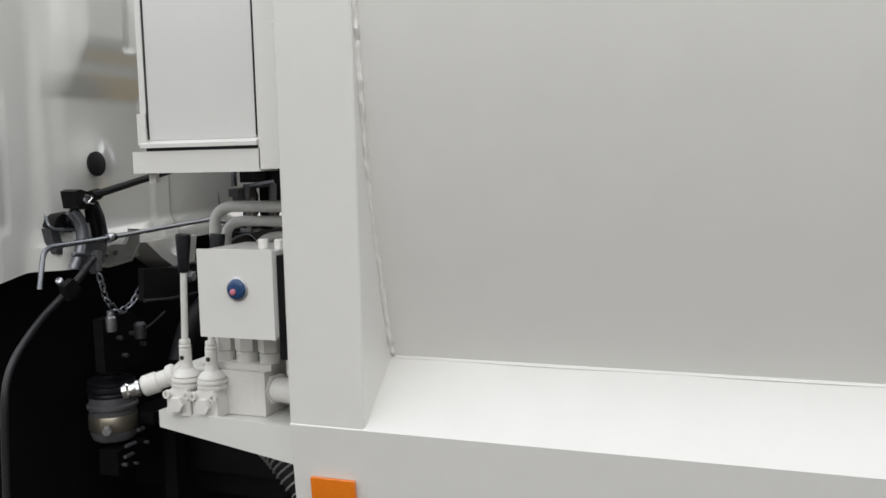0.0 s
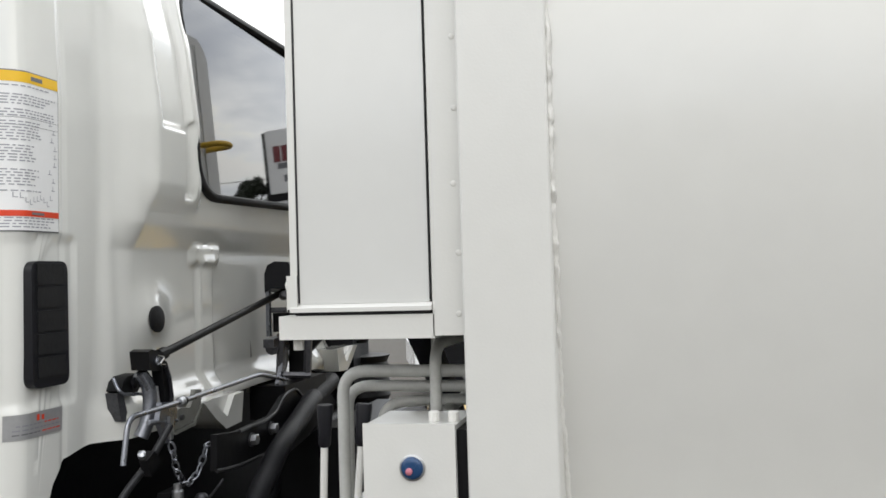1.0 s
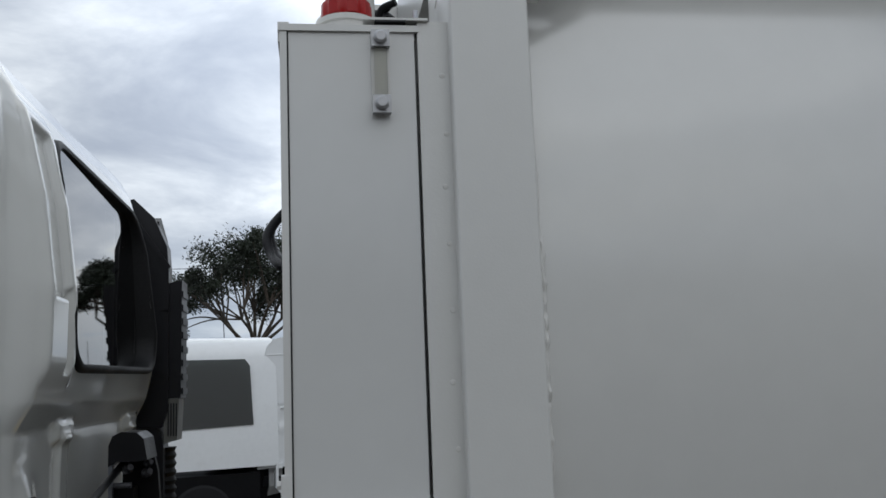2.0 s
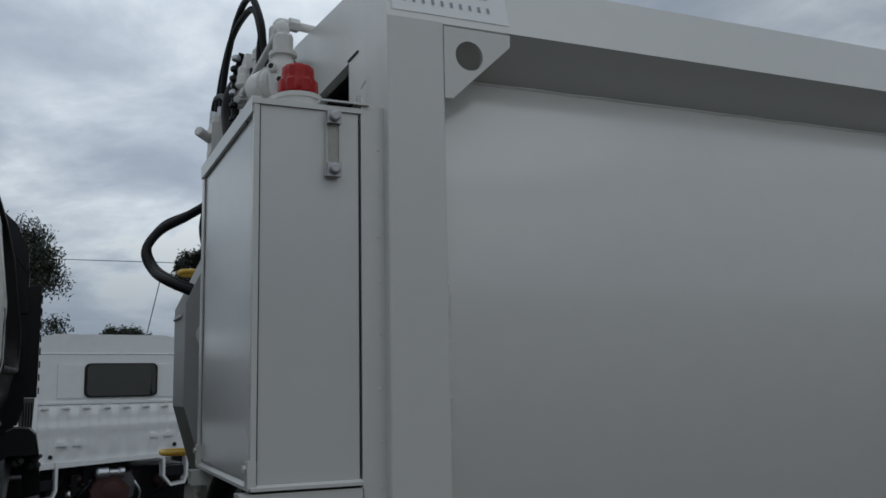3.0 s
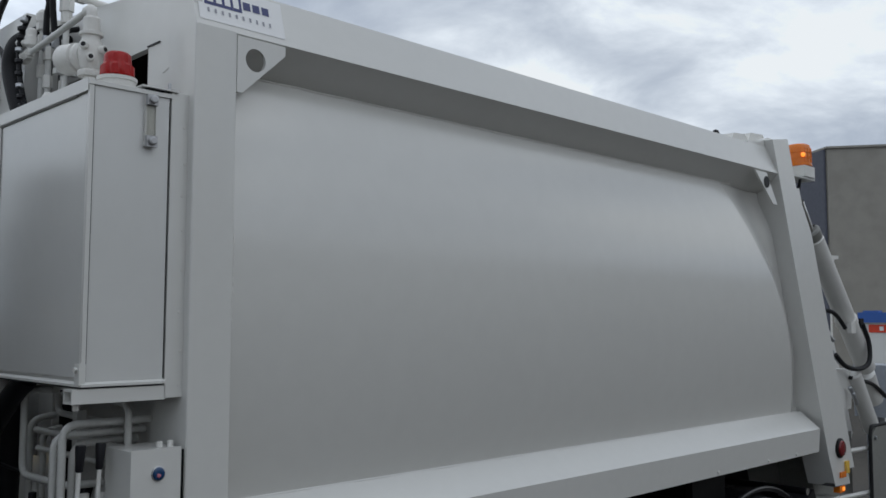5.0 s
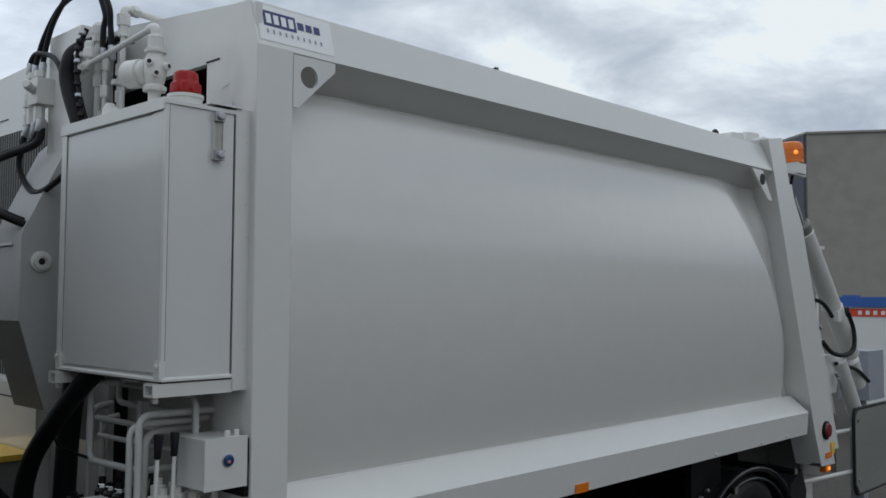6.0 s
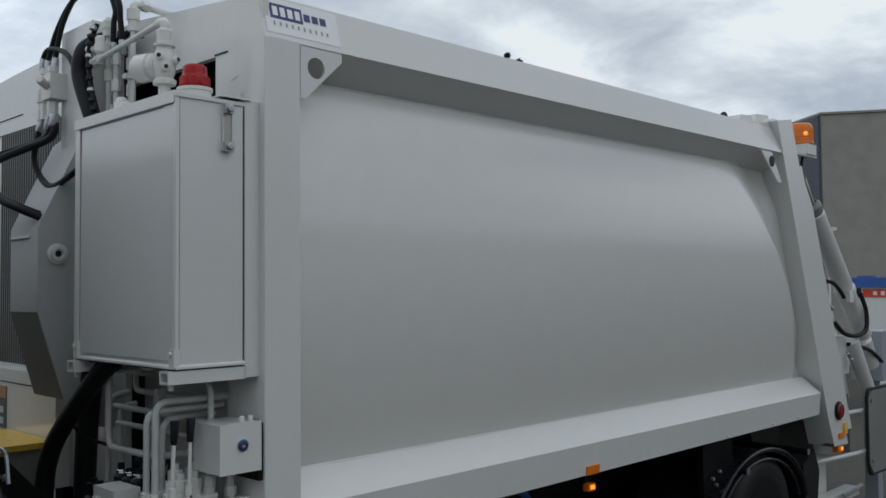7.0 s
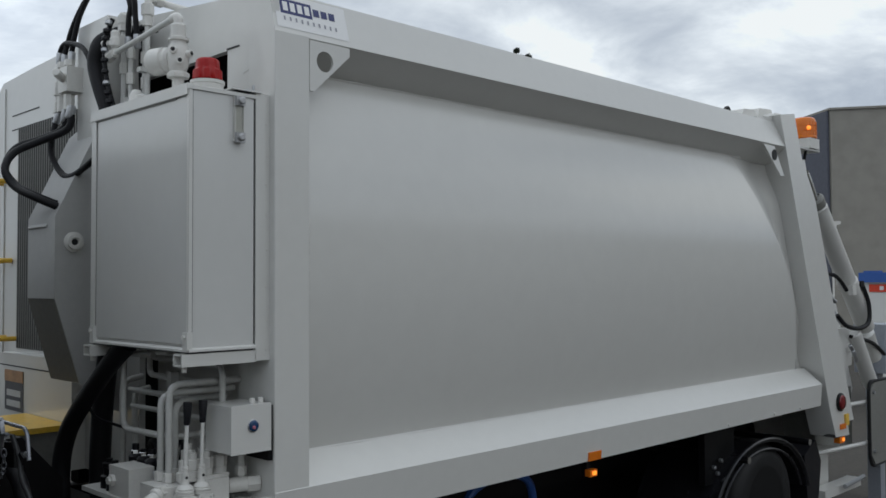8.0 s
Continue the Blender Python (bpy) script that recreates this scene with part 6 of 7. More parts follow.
part("valve_box", bevel(prism(B(), [(4.76, 1.43), (5.06, 1.43), (5.11, 1.39), (5.06, 1.16), (4.86, 1.16)], "y", 0.10, 0.26), 0.018, 3), PAINT, gate)
shieldp = part("shield_plate", bevel(prism(B(), [(5.22, 0.96), (5.30, 1.02), (5.9, 1.02), (5.9, 0.42), (5.30, 0.42), (5.22, 0.50)], "y", 0.03, 0.05), 0.004), OLIVE, gate, "grey rounded shield plate")
g = tube(B(), rounded([(5.9, 0.04, 1.03), (5.24, 0.04, 1.03), (5.215, 0.04, 0.98), (5.215, 0.04, 0.48), (5.25, 0.04, 0.415), (5.9, 0.04, 0.415)], 0.06), 0.013, 8)
part("edge_trim", g, RUBBER, shieldp)
for z in (0.95, 0.52):
    part("bolt", hexagon(B(), (5.27, 0.03, z), (5.27, 0.015, z), 0.014), STEEL, shieldp)
ram = thing("lift_ram", (4.9, 0.1, 1.1), "off-white hydraulic lift cylinder on the tailgate", "hydraulic cylinder")
part("barrel", cyl(B(), (4.515, 0.10, 2.288), (5.40, 0.12, 1.415), 0.066, n=24, c=0.01), PAINT, ram)
part("gland", cyl(B(), (4.463, 0.098, 2.34), (4.52, 0.10, 2.282), 0.064, n=20, c=0.012), OLIVE, ram)
part("rod", cyl(B(), (4.30, 0.095, 2.50), (4.46, 0.098, 2.315), 0.035, n=16), CHROME, ram)
part("clevis", cyl(B(), (5.37, 0.12, 1.395), (5.56, 0.13, 1.17), 0.066, n=20, c=0.02), PAINT, ram)
part("end_band", cyl(B(), (5.035, 0.112, 1.775), (5.075, 0.113, 1.735), 0.074, n=24, c=0.008), PAINT_ROUGH, ram)
part("port_block", bbox(4.93, 5.00, 0.03, 0.06, 1.67, 1.74, 0.006), PAINT_ROUGH, ram)
part("port_block", bbox(5.14, 5.20, 0.05, 0.10, 1.70, 1.77, 0.010), BLACK, ram)
part("hose", tube(B(), spline([(5.175, 0.05, 1.73), (5.225, 0.03, 1.60), (5.185, 0.02, 1.47), (5.03, 0.03, 1.43), (4.855, 0.05, 1.455), (4.77, 0.08, 1.53)]), 0.016, 10), HOSE, ram)
part("hose", tube(B(), spline([(5.02, 0.09, 1.37), (5.10, 0.05, 1.352), (5.347, 0.05, 1.305), (5.60, 0.06, 1.21)]), 0.014, 10), HOSE, ram)
for p, q in (((4.72, 0.12, 1.68), (4.80, 0.10, 1.62)), ((4.80, 0.12, 1.56), (4.86, 0.09, 1.47)), ((4.99, 0.06, 1.27), (5.03, 0.05, 1.19)), ((4.96, 0.07, 1.31), (5.02, 0.06, 1.25))):
    part("fitting", cyl(B(), p, q, 0.014, n=10, c=0.003), STEEL, ram)
part("small_ram", cyl(B(), (5.06, 0.085, 1.40), (5.40, 0.09, 0.99), 0.055, n=20, c=0.008), PAINT, ram)
part("hose", tube(B(), spline([(4.55, 0.10, 1.82), (4.66, 0.06, 1.815), (4.76, 0.05, 1.775), (4.87, 0.05, 1.705)]), 0.014, 10), HOSE, ram)
lampb = thing("beacon_light", (4.27, 0.06, 2.65), "amber flashing beacon with ribbed lens on a pale bracket", "beacon")
part("base", bbox(4.24, 4.385, 0.02, 0.165, 2.655, 2.724, 0.010, 3), PAINT_ROUGH, lampb)
part("shelf", bbox(4.00, 4.41, 0.03, 0.16, 2.640, 2.654, 0.003), PIPE_GREY, lampb)
lens = part("lens", lathe(B(), (4.315, 0.095, 2.7245), (0, 0, 1), [(0.078, 0), (0.084, 0.005), (0.084, 0.016), (0.080, 0.020), (0.078, 0.118), (0.072, 0.136), (0.060, 0.144), (0.0, 0.146)], 28), AMBER, lampb, "round amber plastic lens")
for k in range(20):
    a = 2 * math.pi * k / 20
    part("lens_rib", cyl(B(), (4.315 + 0.080 * math.cos(a), 0.095 + 0.080 * math.sin(a), 2.748), (4.315 + 0.078 * math.cos(a), 0.095 + 0.078 * math.sin(a), 2.838), 0.0035, n=6), AMBER, lens)
for z in (2.775, 2.812):
    part("lens_ring", lathe(B(), (4.315, 0.095, z), (0, 0, 1), [(0.078, -0.003), (0.0825, 0), (0.078, 0.003)], 28), AMBER, lens)
part("bulb", lathe(B(), (4.255, 0.034, 2.793), (-0.71, -0.70, 0), [(0.014, -0.006), (0.014, 0), (0.009, 0.004), (0, 0.005)], 14), AMBER_LIT, lens)
part("cable", tube(B(), spline([(4.26, 0.06, 2.645), (4.25, 0.07, 2.57), (4.22, 0.08, 2.50)]), 0.01, 8), HOSE, lampb)
mark = thing("side_marker_lamp", (4.57, -0.01, 0.93), "round dark-red marker lamp on the rear post", "lamp")
part("rim", lathe(B(), (4.575, -0.004, 0.95), (0, -1, 0), [(0.062, 0), (0.062, 0.012), (0.052, 0.018)], 26), BLACK, mark)
part("lens", lathe(B(), (4.575, -0.018, 0.95), (0, -1, 0), [(0.053, 0), (0.045, 0.012), (0.02, 0.018), (0, 0.019)], 26), RED_LENS, mark)
refl = thing("side_reflector", (4.66, -0.01, 0.79), "square amber reflectors and lit lamp at the post foot", "reflector")
part("lens", bbox(4.565, 4.645, -0.016, -0.005, 0.765, 0.800, 0.003), AMBER, refl)
part("lens", bbox(4.645, 4.695, -0.018, -0.005, 0.785, 0.86, 0.003), YELLOW, refl)
part("lamp", bbox(4.575, 4.655, 0.0, 0.04, 0.668, 0.711, 0.01), AMBER, refl)
part("bulb", bbox(4.617, 4.643, -0.006, 0.001, 0.68, 0.70, 0.006), AMBER_LIT, refl, "small lit bulb")
part("lamp_bracket", bevel(prism(B(), [(4.40, 0.735), (4.50, 0.715), (4.70, 0.711), (4.72, 0.74), (4.55, 0.74)], "y", -0.002, 0.05), 0.003), BLACK, refl)
for z, y in ((0.865, 0.16), (0.565, 0.18)):
    part("shield_stay", cyl(B(), (4.62, 0.2, z), (5.30, 0.06, z + 0.015), 0.016, n=12), PAINT, gate)
part("wall_bracket", bevel(prism(B(), [(5.62, 2.16), (5.65, 2.16), (5.68, 2.22), (5.76, 2.23), (5.76, 2.255), (5.63, 2.25)], "y", 0.43, 0.47), 0.006), PAINT_ROUGH, gate)
part("bracket_stem", cyl(B(), (5.64, 0.45, 1.55), (5.64, 0.45, 2.17), 0.008, n=8), PAINT_ROUGH, gate)
cpanel = thing("rear_control_panel", (6.0, 0.25, 1.2), "grey rear control enclosure with knobs", "control box")
part("box", bbox(5.90, 6.25, 0.16, 0.40, 1.03, 1.42, 0.008), GREY_BOX, cpanel)
part("post", bbox(6.0, 6.1, 0.25, 0.35, 0.0, 1.03, 0.008), GREY_BOX, cpanel)
for k in range(3):
    part("knob", lathe(B(), (5.899, 0.28, 1.12 + 0.1 * k), (-1, 0, 0), [(0.022, 0), (0.022, 0.02), (0.016, 0.03), (0, 0.03)], 14), BLACK if k < 2 else RED, cpanel)

# ---- yard behind: trucks, building, trees, sign ----


def parked_truck(at, turn, paint_label, tray=True):
    """A plain white parked truck cab with a rear window, seen across the yard; its nose points along -y of its own."""
    t = thing("parked_truck", at, paint_label, "truck", "parked trucks")
    m = Matrix.Rotation(turn, 4, "Z")

    def put(name, bm, mat, label="", smooth=35, parent=None):
        bm.transform(m)
        bm.transform(Matrix.Translation(at))
        return part(name, bm, mat, parent or t, label, smooth)

    prof = [(1.08, 0.96), (1.07, 1.15), (1.045, 1.6), (1.005, 2.0), (0.98, 2.2), (0.945, 2.33), (0.86, 2.42), (0.64, 2.465)]
    prof = prof + [(-x, z) for x, z in prof[::-1]]
    g = prism(B(), prof, "y", 0.0, 1.75)
    for v in g.verts:
        if v.co.y > 1 and v.co.z > 1.5:
            v.co.y -= (v.co.z - 1.5) * 0.35
        # the lower edge rises a little to one side
        if v.co.z < 1.0:
            v.co.z += 0.05 * v.co.x
    put("cab", bevel(g, 0.05, 4), TRUCK_WHITE, "", 60)
    outline = [(v.x, v.y) for v in rounded([(0, 1.72, 0), (0.41, 1.72, 0), (0.41, 2.10, 0), (-0.41, 2.10, 0), (-0.41, 1.72, 0), (-0.001, 1.72, 0)], 0.07, 5)]
    outline = [(x + 0.13, z) for x, z in outline]
    fr = put("window_frame", bevel(prism(B(), [(0.13 + (x - 0.13) * 1.06, 1.91 + (z - 1.91) * 1.08) for x, z in outline], "y", -0.03, 0.01), 0.004), RUBBER)
    put("pane", prism(B(), outline, "y", -0.036, -0.031), GLASS, "", 0, fr)
    for x in (-0.46, 0.72):
        # pressed panels beside the window, a raised rim with a shallow field
        g = prism(B(), [(x - 0.15, 1.70), (x + 0.15, 1.70), (x + 0.15, 2.10), (x - 0.15, 2.10)], "y", -0.012, 0.02)
        face = min(g.faces, key=lambda f: f.calc_center_median().y)
        bmesh.ops.inset_region(g, faces=[face], thickness=0.022, depth=-0.008)
        put("pressed_panel", bevel(g, 0.006, 3), TRUCK_WHITE, "", 60)
    put("roof_seam", tube(B(), [(-0.94, -0.002, 2.23), (0.94, -0.002, 2.23)], 0.007, 8), TRUCK_WHITE)
    put("waist_line", bevel(prism(B(), [(-1.02, 1.63), (1.02, 1.63), (1.02, 1.655), (-1.02, 1.655)], "y", -0.016, 0.01), 0.006), TRUCK_WHITE)
    # soft upright swages below the waist line
    g = B()
    rows = []
    for j in range(15):
        z = 0.98 + 0.635 * j / 14
        fade = smoothstep(0.98, 1.10, z) * (1 - smoothstep(1.52, 1.61, z))
        rows.append([(x, -0.004 - fade * 0.022 * (0.5 + 0.5 * math.tanh(3 * math.sin(x * 2 * math.pi / 0.235))) - 0.014 * smoothstep(1.28, 1.33, z) * (1 - smoothstep(1.37, 1.42, z)), z + 0.05 * x * (1 - j / 14)) for x in [-1.03 + 2.06 * k / 110 for k in range(111)]])
    sheet(g, rows)
    put("lower_panel", g, TRUCK_WHITE, "", 60)
    for k in range(7):
        x = -0.78 + k * 0.235
        put("pressed_tick", bevel(prism(B(), [(x, 1.575), (x + 0.09, 1.575), (x + 0.07, 1.60), (x + 0.02, 1.60)], "y", -0.034, 0.0), 0.008), TRUCK_WHITE)
    for x, z in ((-0.60, 1.14), (-0.42, 1.14), (0.48, 1.20), (0.66, 1.21)):
        put("pressed_step", bevel(prism(B(), [(x, z), (x + 0.12, z), (x + 0.10, z + 0.05), (x + 0.02, z + 0.05)], "y", -0.050, 0.0), 0.008), TRUCK_WHITE)
    for x, z in ((-0.66, 1.02), (0.80, 1.10)):
        put("drain_hole", lathe(B(), (x, -0.022, z), (0, -1, 0), [(0.026, 0), (0.026, 0.006), (0, 0.006)], 14), DARK)
    g = prism(B(), [(-1.075, 0.865), (1.075, 0.972), (1.075, 1.02), (-1.075, 0.92)], "y", -0.05, 0.02)
    put("sill", bevel(g, 0.008), TRUCK_WHITE)
    for x in (-0.4, 0.33):
        put("chassis_rail", box(B(), x, x + 0.07, -2.5 if tray else 0.05, 1.6, 0.55, 0.80), BLACK)
    put("engine", bevel(prism(B(), [(-0.25, 0.45), (0.25, 0.45), (0.25, 0.95), (-0.25, 0.95)], "y", 0.1, 0.6), 0.05), BLACK)
    put("brake_drum", lathe(B(), (0.05, 0.05, 0.58), (0, -1, 0), [(0.13, 0), (0.14, 0.02), (0.12, 0.10), (0.05, 0.12)], 20), RUSTY)
    put("underbody", bevel(prism(B(), [(-1.0, 0.16), (1.0, 0.16), (1.04, 0.84), (-1.04, 0.84)], "y", 0.22, 1.6), 0.04), BLACK)
    r = random.Random(4)
    for k in range(16):
        x, z, w = r.uniform(-0.85, 0.8), r.uniform(0.25, 0.75), r.uniform(0.03, 0.09)
        put("engine_part", lathe(B(), (x, 0.24, z), (r.uniform(-0.4, 0.4), -1, r.uniform(-0.4, 0.4)), [(w, 0), (w, 0.08), (w * 0.8, 0.10), (w * 0.8, 0.16), (w * 0.4, 0.18), (0, 0.18)], 10), (BLACK, PLASTIC, STEEL, RUSTY)[k % 4])
    for k in range(5):
        x = r.uniform(-0.8, 0.6)
        put("engine_hose", tube(B(), spline([(x, 0.2, r.uniform(0.3, 0.5)), (x + 0.12, 0.03, 0.6), (x + 0.25, 0.1, 0.7), (x + 0.3, 0.2, 0.8)]), 0.02, 8), HOSE)
    put("gearbox", bevel(prism(B(), [(-0.16, 0.40), (0.22, 0.40), (0.26, 0.62), (0.12, 0.76), (-0.10, 0.76), (-0.20, 0.60)], "y", -0.05, 0.3), 0.03), RUSTY)
    # open U-shaped mudguard hangers with a dark pocket behind
    for x0, x1, zb in ((-0.86, -0.58, 0.52), (0.64, 0.96, 0.60)):
        ring = [(x0, 0.93), (x0, zb + 0.12), (x0 + 0.10, zb), (x1 - 0.04, zb + 0.02), (x1, zb + 0.12), (x1, 0.95)]
        inner = [(x0 + 0.03, 0.93), (x0 + 0.03, zb + 0.13), (x0 + 0.11, zb + 0.03), (x1 - 0.055, zb + 0.05), (x1 - 0.03, zb + 0.13), (x1 - 0.03, 0.95)]
        for (a0, a1), (b0, b1) in zip(zip(ring, ring[1:]), zip(inner, inner[1:])):
            put("guard_hanger", prism(B(), [a0, a1, b1, b0], "y", -0.10, 0.06), TRUCK_WHITE)
        put("hanger_shelf", bbox(x0 + 0.05, x1 - 0.04, -0.02, 0.12, zb + 0.12, zb + 0.24, 0.02), PLASTIC)
    put("alternator", lathe(B(), (0.02, -0.02, 0.80), (1, 0, 0), [(0.05, -0.16), (0.07, -0.14), (0.07, -0.02), (0.045, 0.0), (0.045, 0.10), (0.06, 0.12), (0.06, 0.17), (0, 0.18)], 16), STEEL)
    put("bell_housing", bevel(prism(B(), [(0.15, 0.45), (0.30, 0.50), (0.34, 0.68), (0.26, 0.80), (0.14, 0.78)], "y", -0.03, 0.2), 0.02), DULL_ZINC)
    put("oil_pipe", tube(B(), spline([(0.36, 0.0, 0.40), (0.38, -0.05, 0.55), (0.33, -0.04, 0.66), (0.30, 0.05, 0.74)]), 0.014, 8), STEEL)
    for x in (-1.06, 0.81):
        put("wheel", lathe(B(), (x, 0.9, 0.38), (1, 0, 0), [(0.2, 0), (0.33, 0.0), (0.38, 0.05), (0.38, 0.2), (0.33, 0.25), (0.2, 0.25), (0.15, 0.1), (0, 0.1)], 28), RUBBER)
    for s in (-1, 1):
        w = put("side_window", prism(B(), [(0.30, 1.40), (1.58, 1.36), (1.34, 2.12), (1.22, 2.18), (0.40, 2.18), (0.34, 2.10)], "x", s * 1.062, s * 1.07), GLASS, "", 0)
        put("mirror", bbox(s * 1.19 - 0.06, s * 1.19 + 0.06, 1.52, 1.60, 1.18, 1.42, 0.02), PLASTIC)
        put("mirror_arm", cyl(B(), (s * 1.06, 1.5, 1.36), (s * 1.19, 1.56, 1.36), 0.014, n=8), PLASTIC)
    for x in (-0.7, 0.55):
        put("headlamp", bbox(x - 0.04, x + 0.22, 1.72, 1.77, 0.84, 1.06, 0.02), CHROME)
    put("bumper", bbox(-1.06, 1.06, 1.74, 1.86, 0.42, 0.72, 0.03), TRUCK_WHITE)
    put("grille", bbox(-0.45, 0.45, 1.74, 1.758, 0.86, 1.10, 0.01), PLASTIC)
    for z in (0.92, 1.02):
        put("grille_bar", bbox(-0.46, 0.46, 1.75, 1.775, z, z + 0.03, 0.006), TRUCK_WHITE)
    put("aerial", cyl(B(), (0.5, 0.3, 2.46), (0.68, 0.3, 3.3), 0.006, n=6), BLACK)
    return t


parked_truck(Vector((0.07, 10.1, 0)), radians(10), "white parked truck cab without a body, seen from behind", False)
parked_truck(Vector((-1.06, 10.9, 0)), radians(108), "white parked truck cab standing across the yard", False)
parked_truck(Vector((3.3, 17.0, 0)), radians(84), "white parked truck cab side-on behind another cab", False)
parked_truck(Vector((5.2, 17.5, 0)), radians(84), "white parked truck cab seen from the side, beyond the others", False)

shed = thing("concrete_building", (26.0, 6.0, 0.0), "plain grey tilt-up concrete industrial building", "building")
SX, SY = 20.2, 6.3
g = prism(B(), [(SX, SY), (SX + 9.5, SY - 15.3), (SX + 18, SY - 6), (SX + 7, SY + 9)], "z", 0.0, 5.85)
part("wall", g, CONCRETE, shed, "", 0)
part("parapet_cap", prism(B(), [(SX - 0.05, SY + 0.0), (SX + 9.48, SY - 15.36), (SX + 18.1, SY - 6), (SX + 7, SY + 9.1)], "z", 5.85, 5.9), CONCRETE, shed, "", 0)
# Thin dark sheet paints the shade on this side of the building.
part("shaded_side", prism(B(), [(SX + 0.02, SY + 0.06), (SX + 6.9, SY + 8.95), (SX + 6.85, SY + 9.0), (SX - 0.01, SY + 0.10)], "z", 0.0, 5.84), SHADED_WALL, shed, "side wall sheet darkened to show its shade", 0)
d = Vector((9.5, -15.3)).normalized()
for k in range(1, 5):
    p = Vector((SX, SY)) + d * 4.2 * k
    part("panel_joint", box(B(), -0.015, 0.015, -0.02, 0.01, 0, 5.84, Matrix.Translation((p.x, p.y, 0)) @ Matrix.Rotation(math.atan2(d.y, d.x), 4, "Z")), DARK, shed, "", 0)

bin_truck = thing("white_bin_trailer", (13.5, 2.6, 0.0), "white bin trailer with a blue lid and a red sign", "trailer")
TX, TY = 11.3, 2.40
part("body", bbox(TX, TX + 2.4, TY - 2.0, TY - 0.10, 0.35, 1.735, 0.03), CAB_WHITE, bin_truck)
part("lid", bbox(TX - 0.06, TX + 2.5, TY - 2.05, TY - 0.04, 1.74, 1.875, 0.03), BLUE_LID, bin_truck, "blue plastic lid")
part("lid_clip", bbox(TX - 0.04, TX + 0.1, TY - 0.3, TY - 0.1, 1.876, 1.90, 0.01), BLUE_LID, bin_truck)
sgn = part("sign", box(B(), TX - 0.012, TX - 0.002, TY - 0.80, TY - 0.16, 1.61, 1.715), LABEL_RED, bin_truck, "red sign with unreadable white letters", 0)
for k in range(5):
    part("letter_bar", box(B(), TX - 0.018, TX - 0.0125, TY - 0.75 + 0.10 * k, TY - 0.70 + 0.10 * k, 1.635, 1.69), PAPER, sgn, "", 0)
for y in (TY - 1.7, TY - 0.4):
    part("wheel", lathe(B(), (TX + 0.6, y, 0.3), (0, 1, 0), [(0.15, 0), (0.28, 0), (0.3, 0.03), (0.3, 0.15), (0.28, 0.18), (0.15, 0.18)], 24), RUBBER, bin_truck)


def gum_tree(at, height, radius, seed, base=0.42, lean=0.0, deep=1.0):
    """A forked trunk that fans out into flat-topped clumps of small leaves, with gaps of sky between them."""
    r = random.Random(seed)
    t = thing("gum_tree", at, "spreading dark-green gum tree with a bare forked trunk", "tree", "gum trees")
    at = Vector(at)
    trunk = B()

    def limb(p, q, rad, rad2, n=6):
        mid = p.lerp(q, 0.5) + Vector((r.uniform(-1, 1), r.uniform(-1, 1), r.uniform(0, 1))) * (q - p).length * 0.10
        pts = spline([p, mid, q], 4)
        rings = []
        d = (q - p).normalized()
        _, u, v = frame_of(d)
        for i, c in enumerate(pts):
            k = rad + (rad2 - rad) * i / (len(pts) - 1)
            rings.append([trunk.verts.new(c + u * k * math.cos(2 * math.pi * j / n) + v * k * math.sin(2 * math.pi * j / n)) for j in range(n)])
        for a, b in zip(rings, rings[1:]):
            for j in range(n):
                trunk.faces.new((a[j], a[(j + 1) % n], b[(j + 1) % n], b[j]))

    fork = at + Vector((lean, 0, height * base))
    limb(at, fork, height * 0.022, height * 0.016, 8)
    clumps = []
    for k in range(9):
        a = 2 * math.pi * (k + r.random() * 0.6) / 9
        out = radius * r.uniform(0.35, 0.85)
        knee = fork + Vector((math.cos(a) * out * 0.55, math.sin(a) * out * 0.55, height * r.uniform(0.10, 0.22)))
        limb(fork - Vector((0, 0, height * 0.05 * r.random())), knee, height * 0.010, height * 0.006)
        for _ in range(6):
            b = a + r.uniform(-0.7, 0.7)
            far = radius * r.uniform(0.25, 1.0)
            top = height * (1.0 - deep * (0.28 * (far / radius) ** 2 + 0.22 * r.random() ** 2))
            tip = Vector((fork.x + math.cos(b) * far, fork.y + math.sin(b) * far, at.z + top - radius * 0.12))
            limb(knee, tip, height * 0.005, height * 0.002, 5)
            clumps.append((tip, radius * r.uniform(0.12, 0.27)))
    part("trunk", trunk, BARK, t)
    verts, faces = [], []
    for tip, c in clumps:
        for _ in range(620):
            d = Vector((r.gauss(0, 1), r.gauss(0, 1), r.gauss(0, 1))).normalized() * r.random() ** 0.62
            p = tip + Vector((d.x * c, d.y * c, d.z * c * 0.62 + c * (0.22 * r.gauss(0, 1) - 0.18 * (d.x * d.x + d.y * d.y))))
            s = r.uniform(0.022, 0.05)
            u = Vector((r.uniform(-1, 1), r.uniform(-1, 1), r.uniform(-1, 1))).normalized()
            v = u.cross(Vector((r.uniform(-1, 1), r.uniform(-1, 1), r.uniform(-1, 1)))).normalized()
            k = len(verts)
            verts += [p - u * s * 1.8, p + v * s * 0.7, p + u * s * 1.8, p - v * s * 0.7]
            faces.append((k, k + 1, k + 2, k + 3))
    me = bpy.data.meshes.new("crown")
    me.from_pydata([tuple(v) for v in verts], [], faces)
    me.materials.append(LEAF)
    c = new("crown", me)
    c.parent, c.location = t, -t.location
    c["kind"] = "stuff"
    return t


gum_tree((-2.6, 34.0, 0), 8.3, 3.3, 3)
gum_tree((12.3, 46.0, 0), 10.0, 1.75, 5, base=0.55)
gum_tree((12.6, 31.5, 0), 6.9, 1.3, 12, base=0.5)
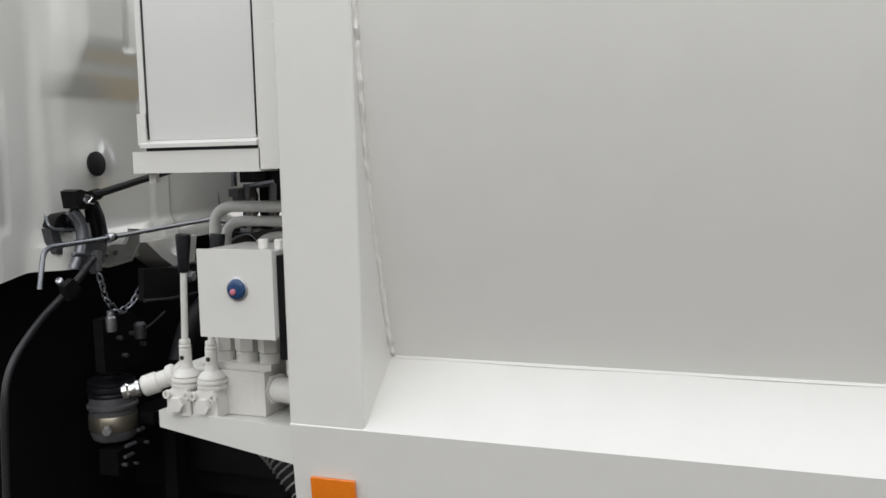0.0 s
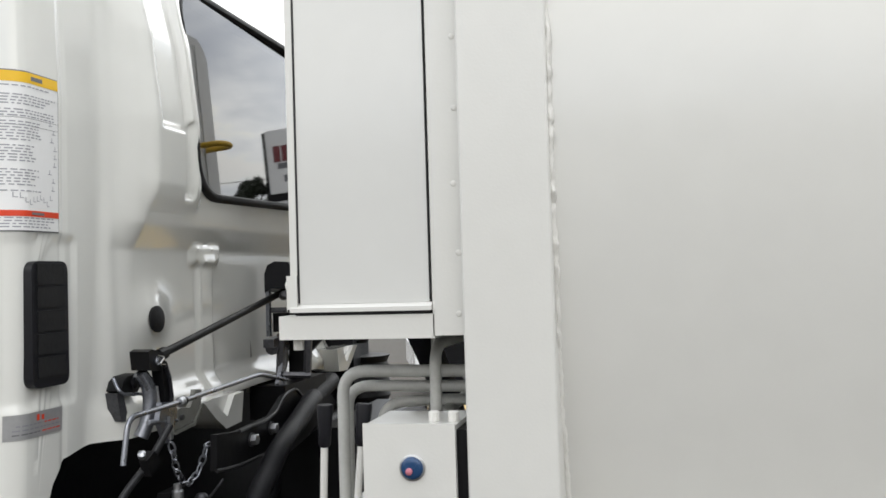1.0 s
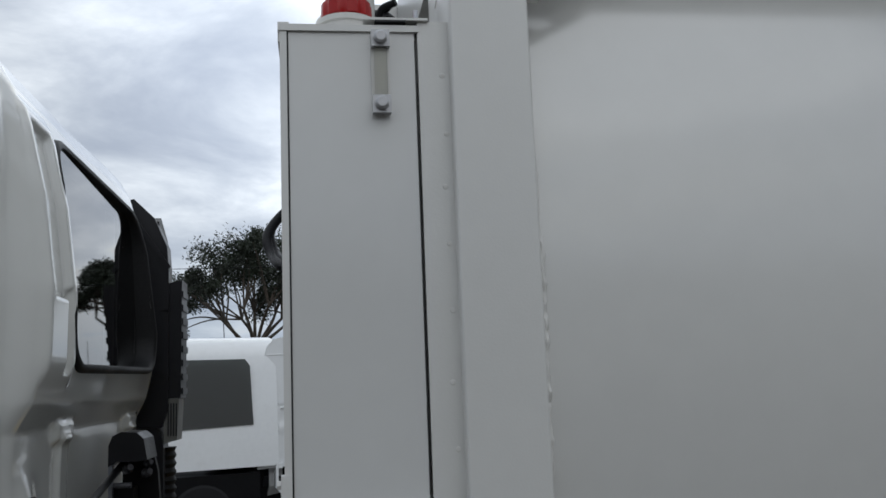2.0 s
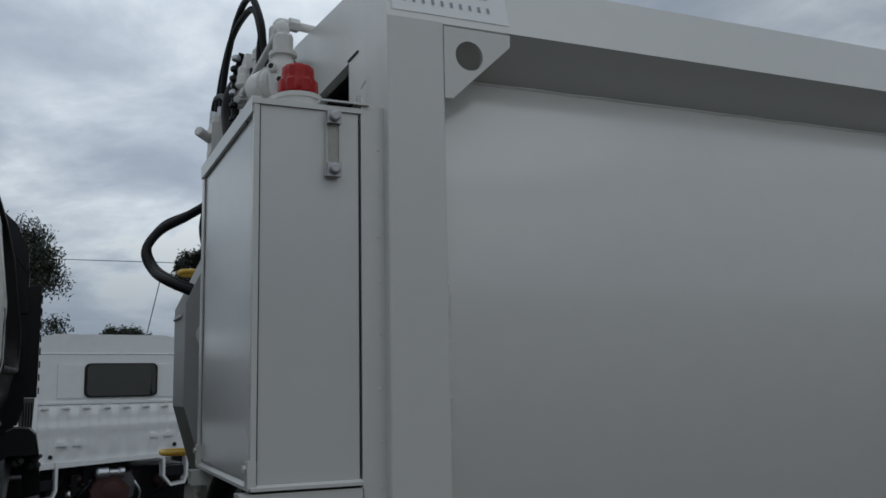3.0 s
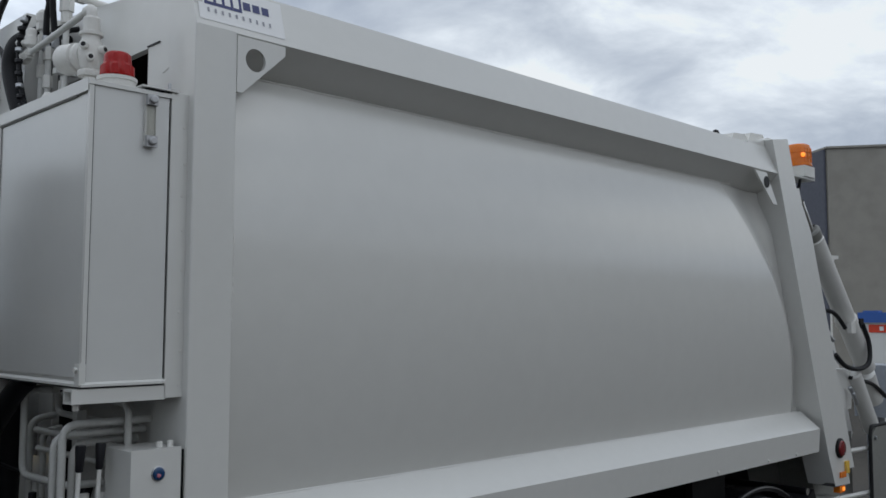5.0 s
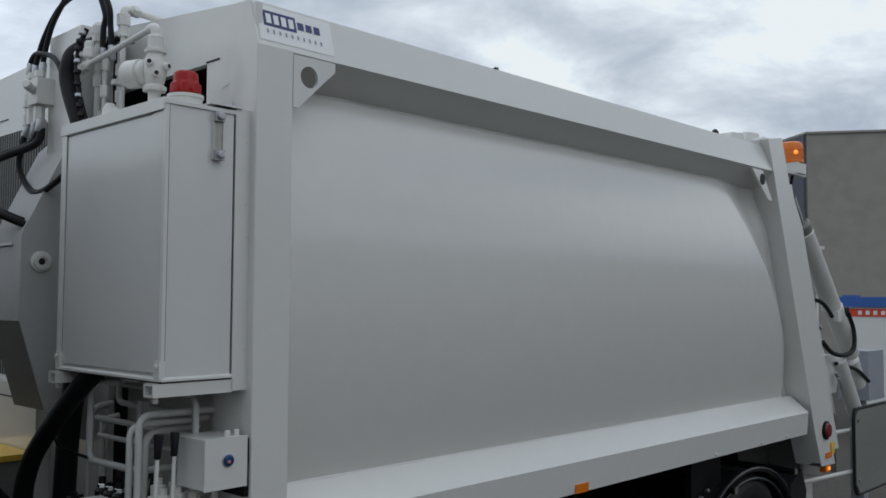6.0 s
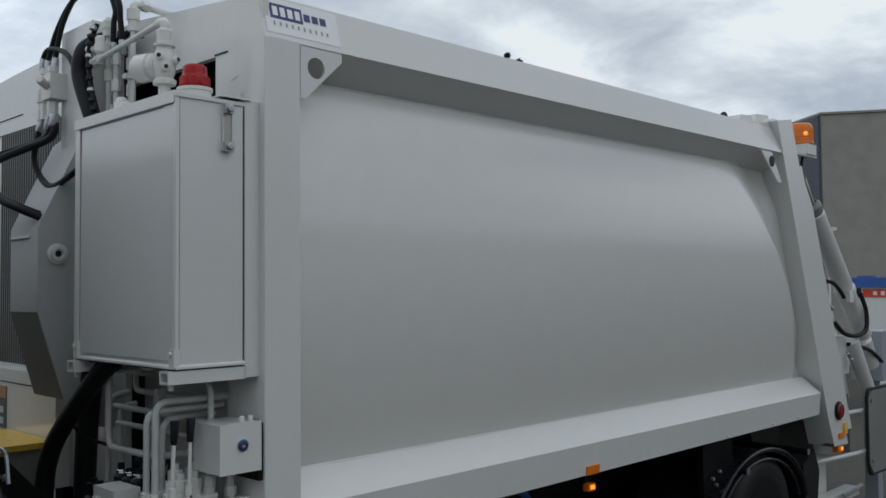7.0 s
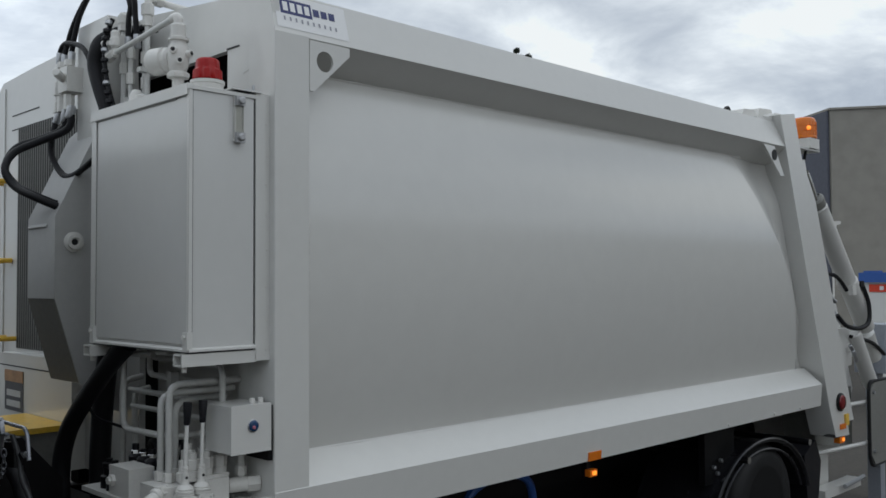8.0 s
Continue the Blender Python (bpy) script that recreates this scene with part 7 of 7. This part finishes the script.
gum_tree((36.6, 29.8, 0), 15.35, 0.95, 8)
gum_tree((6.9, 34.0, 0), 7.7, 1.9, 21, base=0.56, lean=-1.2, deep=0.5)
gum_tree((5.7, 36.0, 0), 4.6, 0.9, 23, base=0.5, deep=0.45)
gum_tree((3.2, 50.0, 0), 5.35, 2.1, 9, base=0.3)

sign = thing("pylon_sign", (9.0, 30.0, 0.0), "white pylon sign with red and black shapes on two posts", "sign")
part("board", bbox(8.65, 11.2, 29.9, 30.1, 5.85, 8.2, 0.02), PAPER, sign)
part("lower_board", bbox(8.65, 11.2, 29.9, 30.1, 3.9, 5.55, 0.02), PAPER, sign)
for x in (8.75, 11.21):
    part("post", bbox(x, x + 0.14, 29.95, 30.09, 0.0, 8.15, 0.01) if x > 9 else bbox(x, x + 0.14, 30.12, 30.26, 0.0, 8.1, 0.01), BLACK, sign)
for k in range(5):
    x = 9.35 + 0.33 * k
    part("logo_shape", bbox(x, x + 0.27, 29.88, 29.899, 7.0, 7.6, 0.04), RED_LENS, sign, "dark red letter-like shape")
part("logo_swoosh", bevel(prism(B(), [(8.8, 7.35), (9.15, 7.45), (9.25, 6.8), (9.1, 6.1), (8.9, 6.2)], "y", 29.88, 29.899), 0.005), RED_LENS, sign)
for x0, x1, z0, z1 in ((9.5, 10.1, 6.75, 6.95), (10.2, 10.8, 6.75, 6.95), (9.45, 9.75, 6.25, 6.5), (10.3, 10.6, 6.25, 6.5)):
    part("text_bar", box(B(), x0, x1, 29.88, 29.899, z0, z1), INK, sign)
part("dark_band", bbox(8.65, 11.2, 29.92, 30.08, 5.56, 5.84, 0.01), BLACK, sign)
mast = thing("floodlight_mast", (8.85, 31.0, 0.0), "dark floodlight on a tall pole", "street lamp")
part("pole", lathe(B(), (8.85, 31.0, 0), (0, 0, 1), [(0.15, 0), (0.13, 5), (0.12, 9.2)], 10), BLACK, mast)
part("bracket", cyl(B(), (8.87, 31.0, 9.15), (9.05, 30.9, 9.75), 0.05, n=8), STEEL, mast)
g = box(B(), -0.31, 0.31, -0.18, 0.18, -0.25, 0.25, Matrix.Translation((9.10, 30.9, 10.05)) @ Matrix.Rotation(radians(22), 4, "Y"))
part("lamp_head", bevel(g, 0.03), BLACK, mast)

line = thing("power_line", (-10, 30, 6.5), "thin overhead power line", "power line")
part("wire", tube(B(), [(-30, 34, 7.4), (-10, 32, 6.3), (4, 31, 6.2), (20, 30, 6.9)], 0.012, 5), BLACK, line)


# yard's far side, behind camera: long unseen wall added to cut low sky light
wall = B()
box(wall, -60, 70, -17.4, -17.0, 0, 4.8)
tagged(link("unseen_wall_south", wall, CONCRETE, smooth=0), "long plain unseen wall behind the camera, added to cut low sky light", "wall", kind="structure")
